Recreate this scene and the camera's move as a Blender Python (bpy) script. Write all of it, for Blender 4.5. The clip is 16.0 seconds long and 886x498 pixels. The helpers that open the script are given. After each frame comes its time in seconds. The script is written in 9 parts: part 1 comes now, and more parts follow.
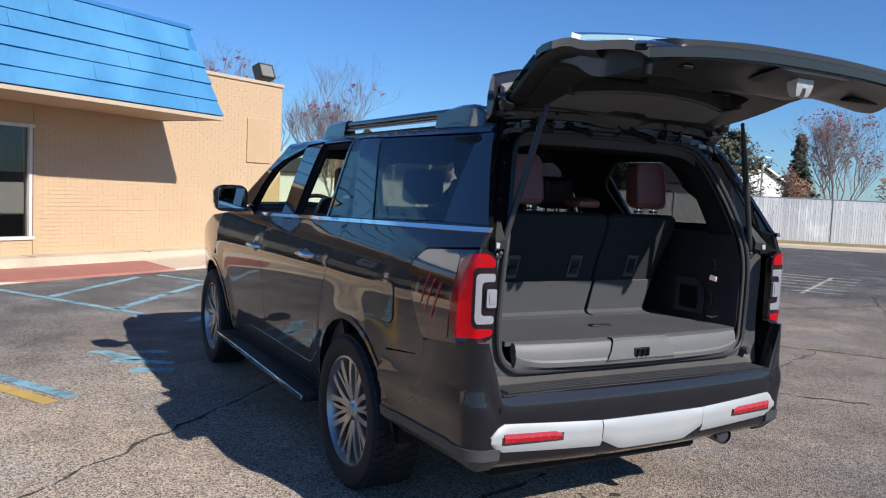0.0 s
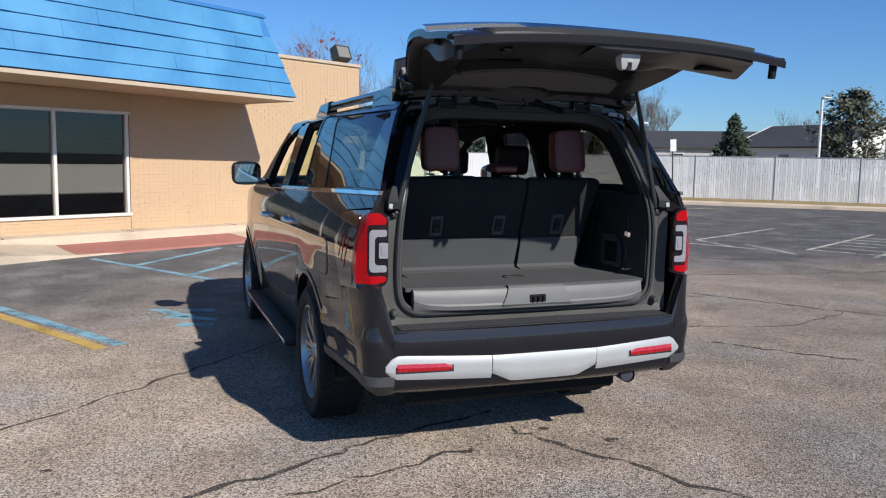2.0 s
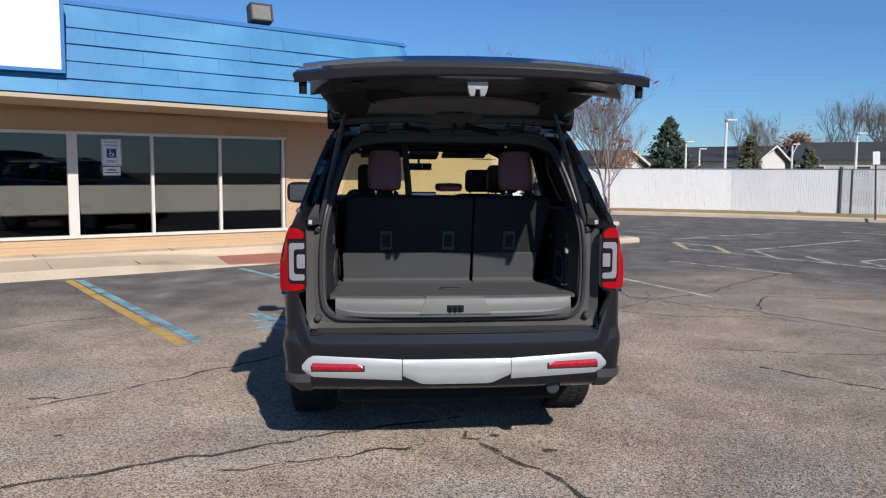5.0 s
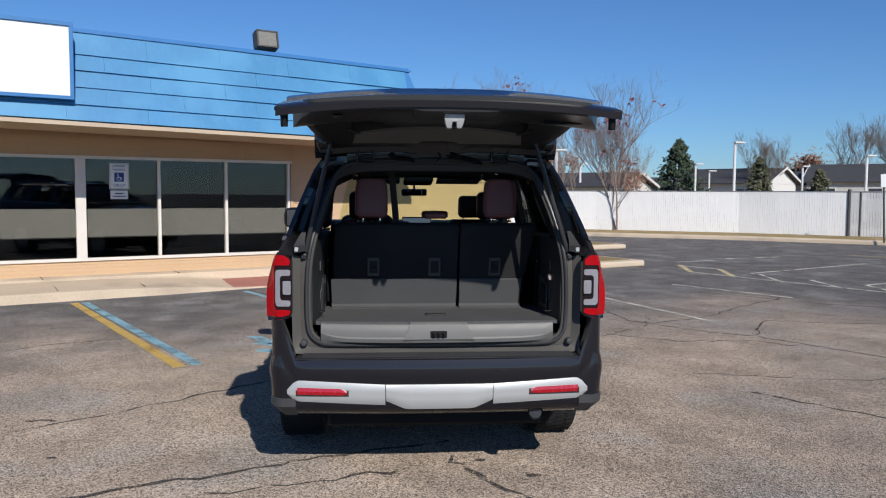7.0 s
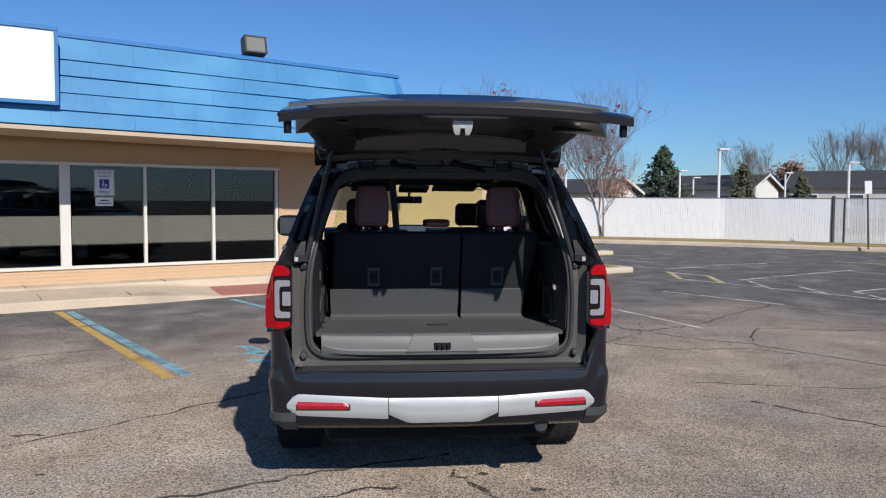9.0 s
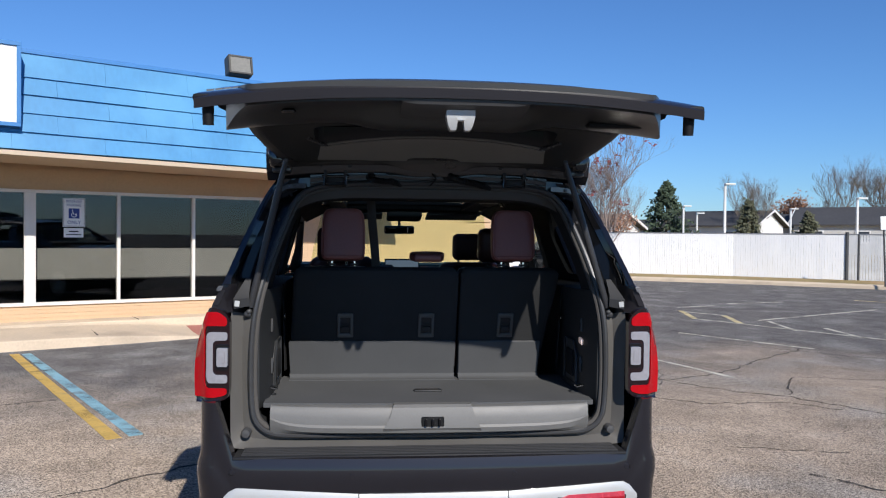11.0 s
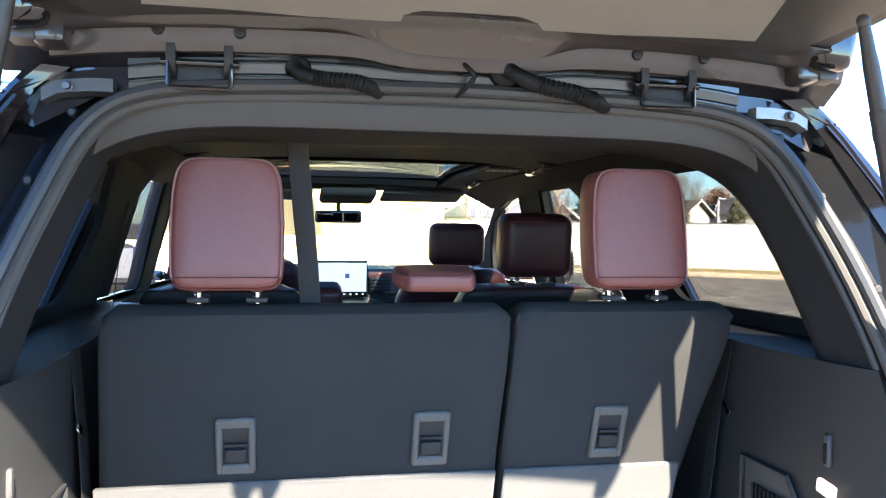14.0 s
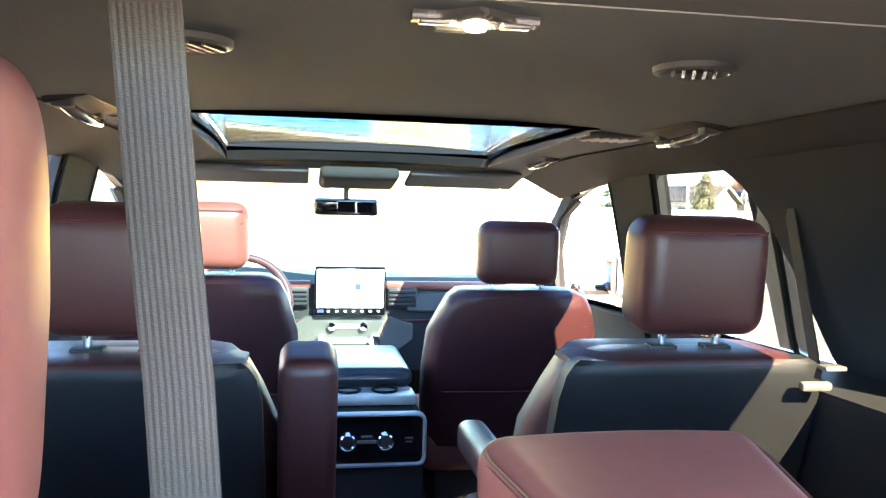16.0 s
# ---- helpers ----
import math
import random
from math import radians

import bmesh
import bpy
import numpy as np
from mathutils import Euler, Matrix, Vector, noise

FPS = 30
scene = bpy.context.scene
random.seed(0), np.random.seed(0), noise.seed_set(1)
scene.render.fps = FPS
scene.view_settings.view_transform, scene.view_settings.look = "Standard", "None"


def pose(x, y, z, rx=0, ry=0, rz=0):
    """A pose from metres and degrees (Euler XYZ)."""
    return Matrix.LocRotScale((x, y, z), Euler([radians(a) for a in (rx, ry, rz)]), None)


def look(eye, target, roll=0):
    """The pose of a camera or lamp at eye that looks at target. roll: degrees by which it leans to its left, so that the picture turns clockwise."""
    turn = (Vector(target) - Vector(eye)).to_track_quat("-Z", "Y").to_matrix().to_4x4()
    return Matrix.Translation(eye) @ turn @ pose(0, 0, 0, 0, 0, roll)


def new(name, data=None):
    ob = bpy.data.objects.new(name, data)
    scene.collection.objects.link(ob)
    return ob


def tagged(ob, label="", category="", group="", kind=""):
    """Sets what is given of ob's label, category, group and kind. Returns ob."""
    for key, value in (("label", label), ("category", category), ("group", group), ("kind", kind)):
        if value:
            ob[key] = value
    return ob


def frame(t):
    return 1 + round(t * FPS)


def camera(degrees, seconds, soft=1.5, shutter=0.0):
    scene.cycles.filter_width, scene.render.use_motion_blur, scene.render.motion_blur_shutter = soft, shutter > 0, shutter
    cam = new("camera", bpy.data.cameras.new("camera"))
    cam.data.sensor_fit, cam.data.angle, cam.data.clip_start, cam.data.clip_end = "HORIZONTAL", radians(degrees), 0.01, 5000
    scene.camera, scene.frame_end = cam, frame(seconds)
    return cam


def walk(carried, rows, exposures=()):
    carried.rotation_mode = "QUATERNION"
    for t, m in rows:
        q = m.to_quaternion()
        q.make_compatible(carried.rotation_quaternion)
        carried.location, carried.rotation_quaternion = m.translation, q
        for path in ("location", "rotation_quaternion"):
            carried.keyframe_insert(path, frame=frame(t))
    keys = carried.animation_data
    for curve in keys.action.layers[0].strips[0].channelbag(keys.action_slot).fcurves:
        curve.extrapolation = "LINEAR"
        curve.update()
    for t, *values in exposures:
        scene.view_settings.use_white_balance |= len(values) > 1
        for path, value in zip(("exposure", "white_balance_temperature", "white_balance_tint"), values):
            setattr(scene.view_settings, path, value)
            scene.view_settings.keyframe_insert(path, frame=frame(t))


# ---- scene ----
cam = camera(58.3, 16.0, soft=1.15)
EXPOSURES = [(0, 0.26, 6300, 10), (2.5, 0.10, 6350, 10), (6.5, -0.1, 6400, 10), (10, 0.0, 6350, 10), (12.3, 0.5, 6150, 13), (12.5, 0.55, 6050, 14), (13, 1.15, 6050, 20), (13.5, 2.15, 6250, 13),
             (14, 3.5, 7400, 10), (14.5, 4.45, 9500, 10), (15, 4.8, 9900, 10), (16, 5.75, 8900, 10)]
PATH = [
    (0, (-2.571, -2.595, 1.598), (-1.604, -0.851, 1.445), 2.6),
    (0.5, (-2.51, -2.875, 1.599), (-1.595, -1.107, 1.413), 2.5),
    (1, (-2.298, -3.106, 1.601), (-1.445, -1.308, 1.404), 2.2),
    (1.5, (-2.084, -3.319, 1.611), (-1.315, -1.484, 1.406), 1.5),
    (2, (-1.908, -3.559, 1.614), (-1.212, -1.698, 1.384), 1.0),
    (2.5, (-1.595, -3.737, 1.627), (-0.999, -1.841, 1.406), 1.0),
    (3, (-1.344, -3.927, 1.631), (-0.837, -2.004, 1.424), 0.7),
    (3.5, (-1.107, -4.086, 1.639), (-0.697, -2.142, 1.414), 0.3),
    (4, (-0.805, -4.157, 1.633), (-0.517, -2.19, 1.413), 0.5),
    (4.2, (-0.711, -4.194, 1.638), (-0.454, -2.222, 1.423), 0.5),
    (6.3, (-0.301, -4.325, 1.68), (-0.172, -2.336, 1.52), -0.0),
    (6.5, (-0.296, -4.36, 1.699), (-0.158, -2.371, 1.544), 0.0),
    (7, (-0.303, -4.352, 1.691), (-0.158, -2.362, 1.551), 0.3),
    (7.5, (-0.31, -4.326, 1.686), (-0.163, -2.336, 1.55), 0.9),
    (8, (-0.37, -4.356, 1.695), (-0.202, -2.368, 1.551), 1.0),
    (8.5, (-0.438, -4.366, 1.696), (-0.248, -2.381, 1.542), 0.5),
    (9, (-0.404, -4.238, 1.701), (-0.219, -2.25, 1.577), 0.3),
    (9.5, (-0.309, -3.977, 1.705), (-0.132, -1.986, 1.643), 0.8),
    (10, (-0.299, -3.764, 1.688), (-0.119, -1.772, 1.647), 0.9),
    (10.2, (-0.298, -3.634, 1.677), (-0.115, -1.642, 1.637), 0.6),
    (12.3, (-0.215, -2.245, 1.644), (-0.016, -0.256, 1.613), 0.9),
    (12.5, (-0.219, -2.06, 1.633), (-0.002, -0.072, 1.595), 0.9),
    (13, (-0.238, -1.64, 1.641), (0.027, 0.342, 1.603), 1.6),
    (13.5, (-0.296, -1.275, 1.647), (0.037, 0.696, 1.603), 1.5),
    (14, (-0.276, -0.93, 1.662), (0.102, 1.033, 1.601), 0.7),
    (14.5, (-0.232, -0.572, 1.699), (0.141, 1.392, 1.653), 1.1),
    (15, (-0.234, -0.256, 1.702), (0.142, 1.708, 1.658), 2.3),
    (15.5, (-0.212, -0.006, 1.711), (0.198, 1.95, 1.635), 1.8),
    (16, (-0.17, 0.228, 1.706), (0.166, 2.197, 1.601), 1.4),
]
walk(cam, [(t, look(eye, target, roll)) for t, eye, target, roll in PATH], exposures=EXPOSURES)

# ---------------------------------------------------------------- sun, sky
SUN_ELEV, SUN_AZ = 33.6, 164.4          # degrees; azimuth clockwise from +y, where the sun stands
world = bpy.data.worlds.new("sky")
scene.world = world
world.use_nodes = True
_n = world.node_tree.nodes
_l = world.node_tree.links
_sky = _n.new("ShaderNodeTexSky")
_sky.sky_type = "NISHITA"
_sky.sun_disc = False
_sky.sun_elevation = radians(SUN_ELEV)
_sky.sun_rotation = radians(SUN_AZ)
_sky.air_density, _sky.dust_density, _sky.ozone_density = 1.0, 0.1, 6.0
_n["Background"].inputs["Strength"].default_value = 0.085
_tint = _n.new("ShaderNodeVectorMath")
_tint.operation = "MULTIPLY"
_tint.inputs[1].default_value = (0.695, 0.94, 1.215)
_l.new(_sky.outputs[0], _tint.inputs[0])
_l.new(_tint.outputs[0], _n["Background"].inputs["Color"])

_sun = bpy.data.lights.new("sun", "SUN")
_sun.energy, _sun.angle, _sun.color = 4.6, radians(0.53), (1.0, 0.945, 0.87)
sun = new("sun", _sun)
_a, _e = radians(SUN_AZ), radians(SUN_ELEV)
_from = Vector((math.sin(_a) * math.cos(_e), math.cos(_a) * math.cos(_e), math.sin(_e)))
sun.matrix_world = look(_from * 60, (0, 0, 0))


# ---------------------------------------------------------------- materials
def material(name, color, rough=0.6, metal=0.0, vary=0.12, scale=6.0, fine=60.0, bump=0.0, bump_scale=80.0,
             coat=0.0, island=0.0, obj=0.0, spec=0.5, sheen=0.0, stain=None, stain_scale=0.7, stain_cut=0.55, rough_vary=0.1,
             stretch=(1, 1, 1)):
    """A Principled surface whose colour and gloss vary at two scales, with fine relief."""
    m = bpy.data.materials.new(name)
    m.use_nodes = True
    nt = m.node_tree
    N, L = nt.nodes, nt.links
    b = N["Principled BSDF"]
    tc = N.new("ShaderNodeTexCoord")
    mp = N.new("ShaderNodeMapping")
    mp.inputs["Scale"].default_value = stretch
    L.new(tc.outputs["Object"], mp.inputs["Vector"])
    big, small = N.new("ShaderNodeTexNoise"), N.new("ShaderNodeTexNoise")
    big.inputs["Scale"].default_value, small.inputs["Scale"].default_value = scale, fine
    big.inputs["Detail"].default_value, small.inputs["Detail"].default_value = 5, 3
    L.new(mp.outputs[0], big.inputs["Vector"])
    L.new(mp.outputs[0], small.inputs["Vector"])
    mixv = N.new("ShaderNodeMath")
    mixv.operation = "ADD"
    L.new(big.outputs["Fac"], mixv.inputs[0])
    L.new(small.outputs["Fac"], mixv.inputs[1])
    last = mixv.outputs[0]
    for socket_name, node_name, amount in (("Random Per Island", "ShaderNodeNewGeometry", island), ("Random", "ShaderNodeObjectInfo", obj)):
        if amount:
            src = N.new(node_name)
            ma = N.new("ShaderNodeMath")
            ma.operation = "MULTIPLY_ADD"
            L.new(src.outputs[socket_name], ma.inputs[0])
            ma.inputs[1].default_value = 2 * amount
            ad = N.new("ShaderNodeMath")
            ad.operation = "ADD"
            ad.inputs[1].default_value = -amount
            L.new(last, ma.inputs[2])
            L.new(ma.outputs[0], ad.inputs[0])
            last = ad.outputs[0]
    rng = N.new("ShaderNodeMapRange")
    rng.inputs["From Min"].default_value, rng.inputs["From Max"].default_value = 0.6, 1.4
    rng.inputs["To Min"].default_value, rng.inputs["To Max"].default_value = 1 - vary, 1 + vary
    rng.clamp = False
    L.new(last, rng.inputs["Value"])
    mul = N.new("ShaderNodeVectorMath")
    mul.operation = "SCALE"
    mul.inputs[0].default_value = color
    L.new(rng.outputs[0], mul.inputs["Scale"])
    col = mul.outputs[0]
    if stain:
        st = N.new("ShaderNodeTexNoise")
        st.inputs["Scale"].default_value, st.inputs["Detail"].default_value = stain_scale, 7
        L.new(tc.outputs["Object"], st.inputs["Vector"])
        sr = N.new("ShaderNodeMapRange")
        sr.inputs["From Min"].default_value, sr.inputs["From Max"].default_value = stain_cut - 0.06, stain_cut + 0.12
        L.new(st.outputs["Fac"], sr.inputs["Value"])
        mx = N.new("ShaderNodeMix")
        mx.data_type = "RGBA"
        L.new(sr.outputs[0], mx.inputs[0])
        L.new(col, mx.inputs[6])
        mx.inputs[7].default_value = (*stain, 1)
        col = mx.outputs[2]
    L.new(col, b.inputs["Base Color"])
    b.inputs["Metallic"].default_value = metal
    b.inputs["Specular IOR Level"].default_value = spec
    b.inputs["Coat Weight"].default_value = coat
    b.inputs["Coat Roughness"].default_value = 0.03
    b.inputs["Sheen Weight"].default_value = sheen
    rr = N.new("ShaderNodeMapRange")
    rr.inputs["To Min"].default_value, rr.inputs["To Max"].default_value = max(0.02, rough - rough_vary), min(1, rough + rough_vary)
    L.new(big.outputs["Fac"], rr.inputs["Value"])
    L.new(rr.outputs[0], b.inputs["Roughness"])
    if bump:
        bn = N.new("ShaderNodeTexNoise")
        bn.inputs["Scale"].default_value, bn.inputs["Detail"].default_value = bump_scale, 4
        L.new(mp.outputs[0], bn.inputs["Vector"])
        bp = N.new("ShaderNodeBump")
        bp.inputs["Strength"].default_value, bp.inputs["Distance"].default_value = bump, min(0.01, 0.45 / bump_scale)
        L.new(bn.outputs["Fac"], bp.inputs["Height"])
        L.new(bp.outputs[0], b.inputs["Normal"])
    return m


def glass(name, tint, gloss=1.0, rough=0.0):
    """A thin pane: tinted see-through, with the gloss that grows towards grazing angles."""
    m = bpy.data.materials.new(name)
    m.use_nodes = True
    N, L = m.node_tree.nodes, m.node_tree.links
    N.remove(N["Principled BSDF"])
    tr, gl, mx, fr, pw, ma = (N.new("ShaderNode" + k) for k in ("BsdfTransparent", "BsdfGlossy", "MixShader", "LayerWeight", "Math", "Math"))
    tr.inputs[0].default_value = (*tint, 1)
    gl.inputs["Roughness"].default_value = rough
    gl.inputs[0].default_value = (gloss, gloss, gloss, 1)
    fr.inputs["Blend"].default_value = 0.5
    pw.operation, ma.operation = "POWER", "MULTIPLY_ADD"
    pw.inputs[1].default_value = 5.0
    ma.inputs[1].default_value, ma.inputs[2].default_value = 0.93, 0.045
    L.new(fr.outputs["Facing"], pw.inputs[0])
    L.new(pw.outputs[0], ma.inputs[0])
    L.new(ma.outputs[0], mx.inputs[0])
    L.new(tr.outputs[0], mx.inputs[1])
    L.new(gl.outputs[0], mx.inputs[2])
    L.new(mx.outputs[0], N["Material Output"].inputs["Surface"])
    return m


def glow(name, color, strength):
    m = bpy.data.materials.new(name)
    m.use_nodes = True
    b = m.node_tree.nodes["Principled BSDF"]
    b.inputs["Base Color"].default_value = (*color, 1)
    b.inputs["Emission Color"].default_value = (*color, 1)
    b.inputs["Emission Strength"].default_value = strength
    return m


def asphalt_material():
    """Worn asphalt: pale aggregate, darker sealed stretches, stains and open pores."""
    m = material("asphalt", (0.292, 0.236, 0.186), rough=0.9, vary=0.14, scale=0.35, fine=4.0, rough_vary=0.06, spec=0.3)
    nt = m.node_tree
    N, L = nt.nodes, nt.links
    b = N["Principled BSDF"]
    base = b.inputs["Base Color"].links[0].from_socket
    tc = N.new("ShaderNodeTexCoord")
    # sealed, darker stretch away to the right and ahead
    sep = N.new("ShaderNodeSeparateXYZ")
    L.new(tc.outputs["Object"], sep.inputs[0])
    warp = N.new("ShaderNodeTexNoise")
    warp.inputs["Scale"].default_value, warp.inputs["Detail"].default_value = 0.45, 6
    L.new(tc.outputs["Object"], warp.inputs["Vector"])

    def math_node(op, a, c=None, d=None):
        k = N.new("ShaderNodeMath")
        k.operation = op
        for i, v in enumerate((a, c, d)):
            if v is None:
                continue
            if isinstance(v, (int, float)):
                k.inputs[i].default_value = v
            else:
                L.new(v, k.inputs[i])
        return k.outputs[0]
    side = math_node("MULTIPLY_ADD", sep.outputs[0], -0.18, math_node("MULTIPLY", sep.outputs[1], 0.52))
    side = math_node("MULTIPLY_ADD", math_node("MAXIMUM", math_node("SUBTRACT", sep.outputs[0], 3.5), 0.0), 0.34, side)
    side = math_node("ADD", side, math_node("MULTIPLY", warp.outputs["Fac"], 5.0))
    rng = N.new("ShaderNodeMapRange")
    rng.inputs["From Min"].default_value, rng.inputs["From Max"].default_value = 4.4, 6.8
    L.new(side, rng.inputs["Value"])
    mx = N.new("ShaderNodeMix")
    mx.data_type = "RGBA"
    L.new(rng.outputs[0], mx.inputs[0])
    L.new(base, mx.inputs[6])
    mx.inputs[7].default_value = (0.108, 0.100, 0.096, 1)
    # blue-grey worn patches over the tan aggregate
    cool = N.new("ShaderNodeTexNoise")
    cool.inputs["Scale"].default_value, cool.inputs["Detail"].default_value = 0.8, 6
    L.new(tc.outputs["Object"], cool.inputs["Vector"])
    cr = N.new("ShaderNodeMapRange")
    cr.inputs["From Min"].default_value, cr.inputs["From Max"].default_value = 0.50, 0.66
    cr.inputs["To Max"].default_value = 0.60
    L.new(cool.outputs["Fac"], cr.inputs["Value"])
    mx2 = N.new("ShaderNodeMix")
    mx2.data_type = "RGBA"
    L.new(cr.outputs[0], mx2.inputs[0])
    L.new(mx.outputs[2], mx2.inputs[6])
    mx2.inputs[7].default_value = (0.17, 0.165, 0.158, 1)
    # aggregate speckle
    vo = N.new("ShaderNodeTexVoronoi")
    vo.inputs["Scale"].default_value = 125
    L.new(tc.outputs["Object"], vo.inputs["Vector"])
    spk = N.new("ShaderNodeMapRange")
    spk.inputs["To Min"].default_value, spk.inputs["To Max"].default_value = 0.18, 1.80
    sepc = N.new("ShaderNodeSeparateColor")
    L.new(vo.outputs["Color"], sepc.inputs[0])
    L.new(sepc.outputs[0], spk.inputs["Value"])
    patch = N.new("ShaderNodeTexNoise")
    patch.inputs["Scale"].default_value, patch.inputs["Detail"].default_value = 1.6, 8
    L.new(tc.outputs["Object"], patch.inputs["Vector"])
    pr = N.new("ShaderNodeMapRange")
    pr.inputs["From Min"].default_value, pr.inputs["From Max"].default_value = 0.3, 0.7
    pr.inputs["To Min"].default_value, pr.inputs["To Max"].default_value = 0.72, 1.25
    L.new(patch.outputs["Fac"], pr.inputs["Value"])
    sc = N.new("ShaderNodeVectorMath")
    sc.operation = "SCALE"
    L.new(mx2.outputs[2], sc.inputs[0])
    L.new(math_node("MULTIPLY", spk.outputs[0], pr.outputs[0]), sc.inputs["Scale"])
    L.new(sc.outputs[0], b.inputs["Base Color"])
    bp = N.new("ShaderNodeBump")
    bp.inputs["Strength"].default_value, bp.inputs["Distance"].default_value = 0.8, 0.008
    L.new(vo.outputs["Distance"], bp.inputs["Height"])
    L.new(bp.outputs[0], b.inputs["Normal"])
    b.inputs["Diffuse Roughness"].default_value = 1.0
    return m


def worn(m, scale, cut, soft=0.10):
    """Wears a thin layer through to what lies under it, in small ragged flakes."""
    N, L = m.node_tree.nodes, m.node_tree.links
    tc, n1, n2, ad, rr, tr, mx = (N.new("ShaderNode" + k) for k in ("TexCoord", "TexNoise", "TexNoise", "Math", "MapRange", "BsdfTransparent", "MixShader"))
    n1.inputs["Scale"].default_value, n1.inputs["Detail"].default_value = scale, 5
    n2.inputs["Scale"].default_value, n2.inputs["Detail"].default_value = 110, 2
    ad.operation = "MULTIPLY_ADD"
    ad.inputs[1].default_value = 0.75
    L.new(tc.outputs["Object"], n1.inputs["Vector"])
    L.new(tc.outputs["Object"], n2.inputs["Vector"])
    L.new(n2.outputs["Fac"], ad.inputs[0])
    L.new(n1.outputs["Fac"], ad.inputs[2])
    rr.inputs["From Min"].default_value, rr.inputs["From Max"].default_value = cut - soft, cut + soft
    L.new(ad.outputs[0], rr.inputs["Value"])
    L.new(rr.outputs[0], mx.inputs[0])
    L.new(N["Principled BSDF"].outputs[0], mx.inputs[1])
    L.new(tr.outputs[0], mx.inputs[2])
    L.new(mx.outputs[0], N["Material Output"].inputs["Surface"])
    return m


ASPHALT = asphalt_material()
CONCRETE = material("concrete", (0.62, 0.50, 0.365), rough=0.9, vary=0.12, scale=1.2, fine=30, bump=0.35, stain=(0.36, 0.29, 0.22), stain_cut=0.62)
RED_WALK = material("red_concrete", (0.42, 0.17, 0.13), rough=0.9, vary=0.15, scale=2.0, fine=40, bump=0.4, stain=(0.5, 0.33, 0.26), stain_cut=0.6)
GRASS = material("dry_grass", (0.27, 0.20, 0.08), rough=1.0, vary=0.35, scale=2.5, fine=40, bump=0.8, bump_scale=50, stain=(0.36, 0.24, 0.12), stain_scale=1.2)
PAINT_WHITE_LINE = worn(material("faded_yellow_line", (0.56, 0.53, 0.43), rough=0.9, vary=0.25, scale=5, fine=50, stain=(0.20, 0.18, 0.14), stain_scale=7, stain_cut=0.60, bump=0.3), 3.0, 0.96)
PAINT_YELLOW_PALE = worn(material("pale_yellow_bar", (0.60, 0.50, 0.26), rough=0.9, vary=0.25, scale=5, fine=50, stain=(0.26, 0.22, 0.14), stain_scale=7, stain_cut=0.58, bump=0.3), 3.0, 1.0)
PAINT_YELLOW = worn(material("yellow_line", (0.62, 0.40, 0.10), rough=0.85, vary=0.2, scale=5, fine=50, stain=(0.30, 0.23, 0.12), stain_scale=6, stain_cut=0.6, bump=0.3), 2.2, 1.07)
PAINT_BLUE = worn(material("blue_line", (0.26, 0.46, 0.52), rough=0.85, vary=0.2, scale=5, fine=50, stain=(0.16, 0.19, 0.19), stain_scale=6, stain_cut=0.57, bump=0.3), 2.2, 1.0)
CRACK = worn(material("crack", (0.088, 0.077, 0.066), rough=1.0, vary=0.3, scale=8, fine=60), 7.0, 0.87, 0.16)
BRICK = material("painted_brick", (0.60, 0.415, 0.25), rough=0.75, vary=0.06, scale=1.4, fine=30, obj=0.04, island=0.04, bump=0.25, bump_scale=60)
MORTAR = material("painted_mortar", (0.58, 0.40, 0.24), rough=0.85, vary=0.08, scale=2, fine=50, bump=0.3)
TAN_TRIM = material("tan_trim", (0.55, 0.38, 0.22), rough=0.7, vary=0.07, scale=1.5, fine=25, bump=0.1)
CREAM = material("cream_metal", (0.56, 0.44, 0.315), rough=0.5, vary=0.06, scale=2, fine=30)
SOFFIT = material("soffit_board", (0.50, 0.385, 0.265), rough=0.7, vary=0.06, scale=2, fine=20)
SHINGLE = material("blue_shingle", (0.060, 0.240, 0.455), rough=0.55, vary=0.10, scale=1.3, fine=18, obj=0.05, bump=0.12, bump_scale=25,
                   stain=(0.088, 0.300, 0.520), stain_scale=0.9, stain_cut=0.5, stretch=(1, 1, 0.3))
BLUE_METAL = material("blue_metal", (0.05, 0.20, 0.46), rough=0.45, vary=0.08)
FRAME_WHITE = material("white_aluminium", (0.72, 0.68, 0.62), rough=0.4, vary=0.05, scale=3)
SHOP_GLASS = glass("shop_glass", (0.64, 0.64, 0.63))
ROOM_DARK = material("shade_toned_interior", (0.03, 0.028, 0.026), rough=0.9, vary=0.25, scale=1.5)
BLIND = material("grey_blind", (0.36, 0.36, 0.33), rough=0.8, vary=0.08, scale=1.0, fine=12)
SIGN_WHITE = material("sign_white", (0.82, 0.82, 0.80), rough=0.45, vary=0.03, scale=0.8)
SIGN_BLUE = material("sign_blue", (0.02, 0.045, 0.23), rough=0.5, vary=0.05)
SIGN_INK = material("sign_ink", (0.03, 0.03, 0.035), rough=0.6, vary=0.05)
LAMP_BRONZE = material("bronze_housing", (0.085, 0.08, 0.07), rough=0.5, vary=0.1, metal=0.3)
LAMP_GLASS = material("lamp_glass", (0.24, 0.23, 0.20), rough=0.15, vary=0.15, scale=20)
SLAT_WHITE = material("white_slat", (0.84, 0.83, 0.81), rough=0.55, vary=0.04, scale=0.5, fine=8, island=0.02)
SLAT_GREY = material("grey_slat", (0.60, 0.60, 0.59), rough=0.6, vary=0.08, scale=0.6, fine=8, island=0.07, stain=(0.80, 0.80, 0.79), stain_scale=0.9, stain_cut=0.60)
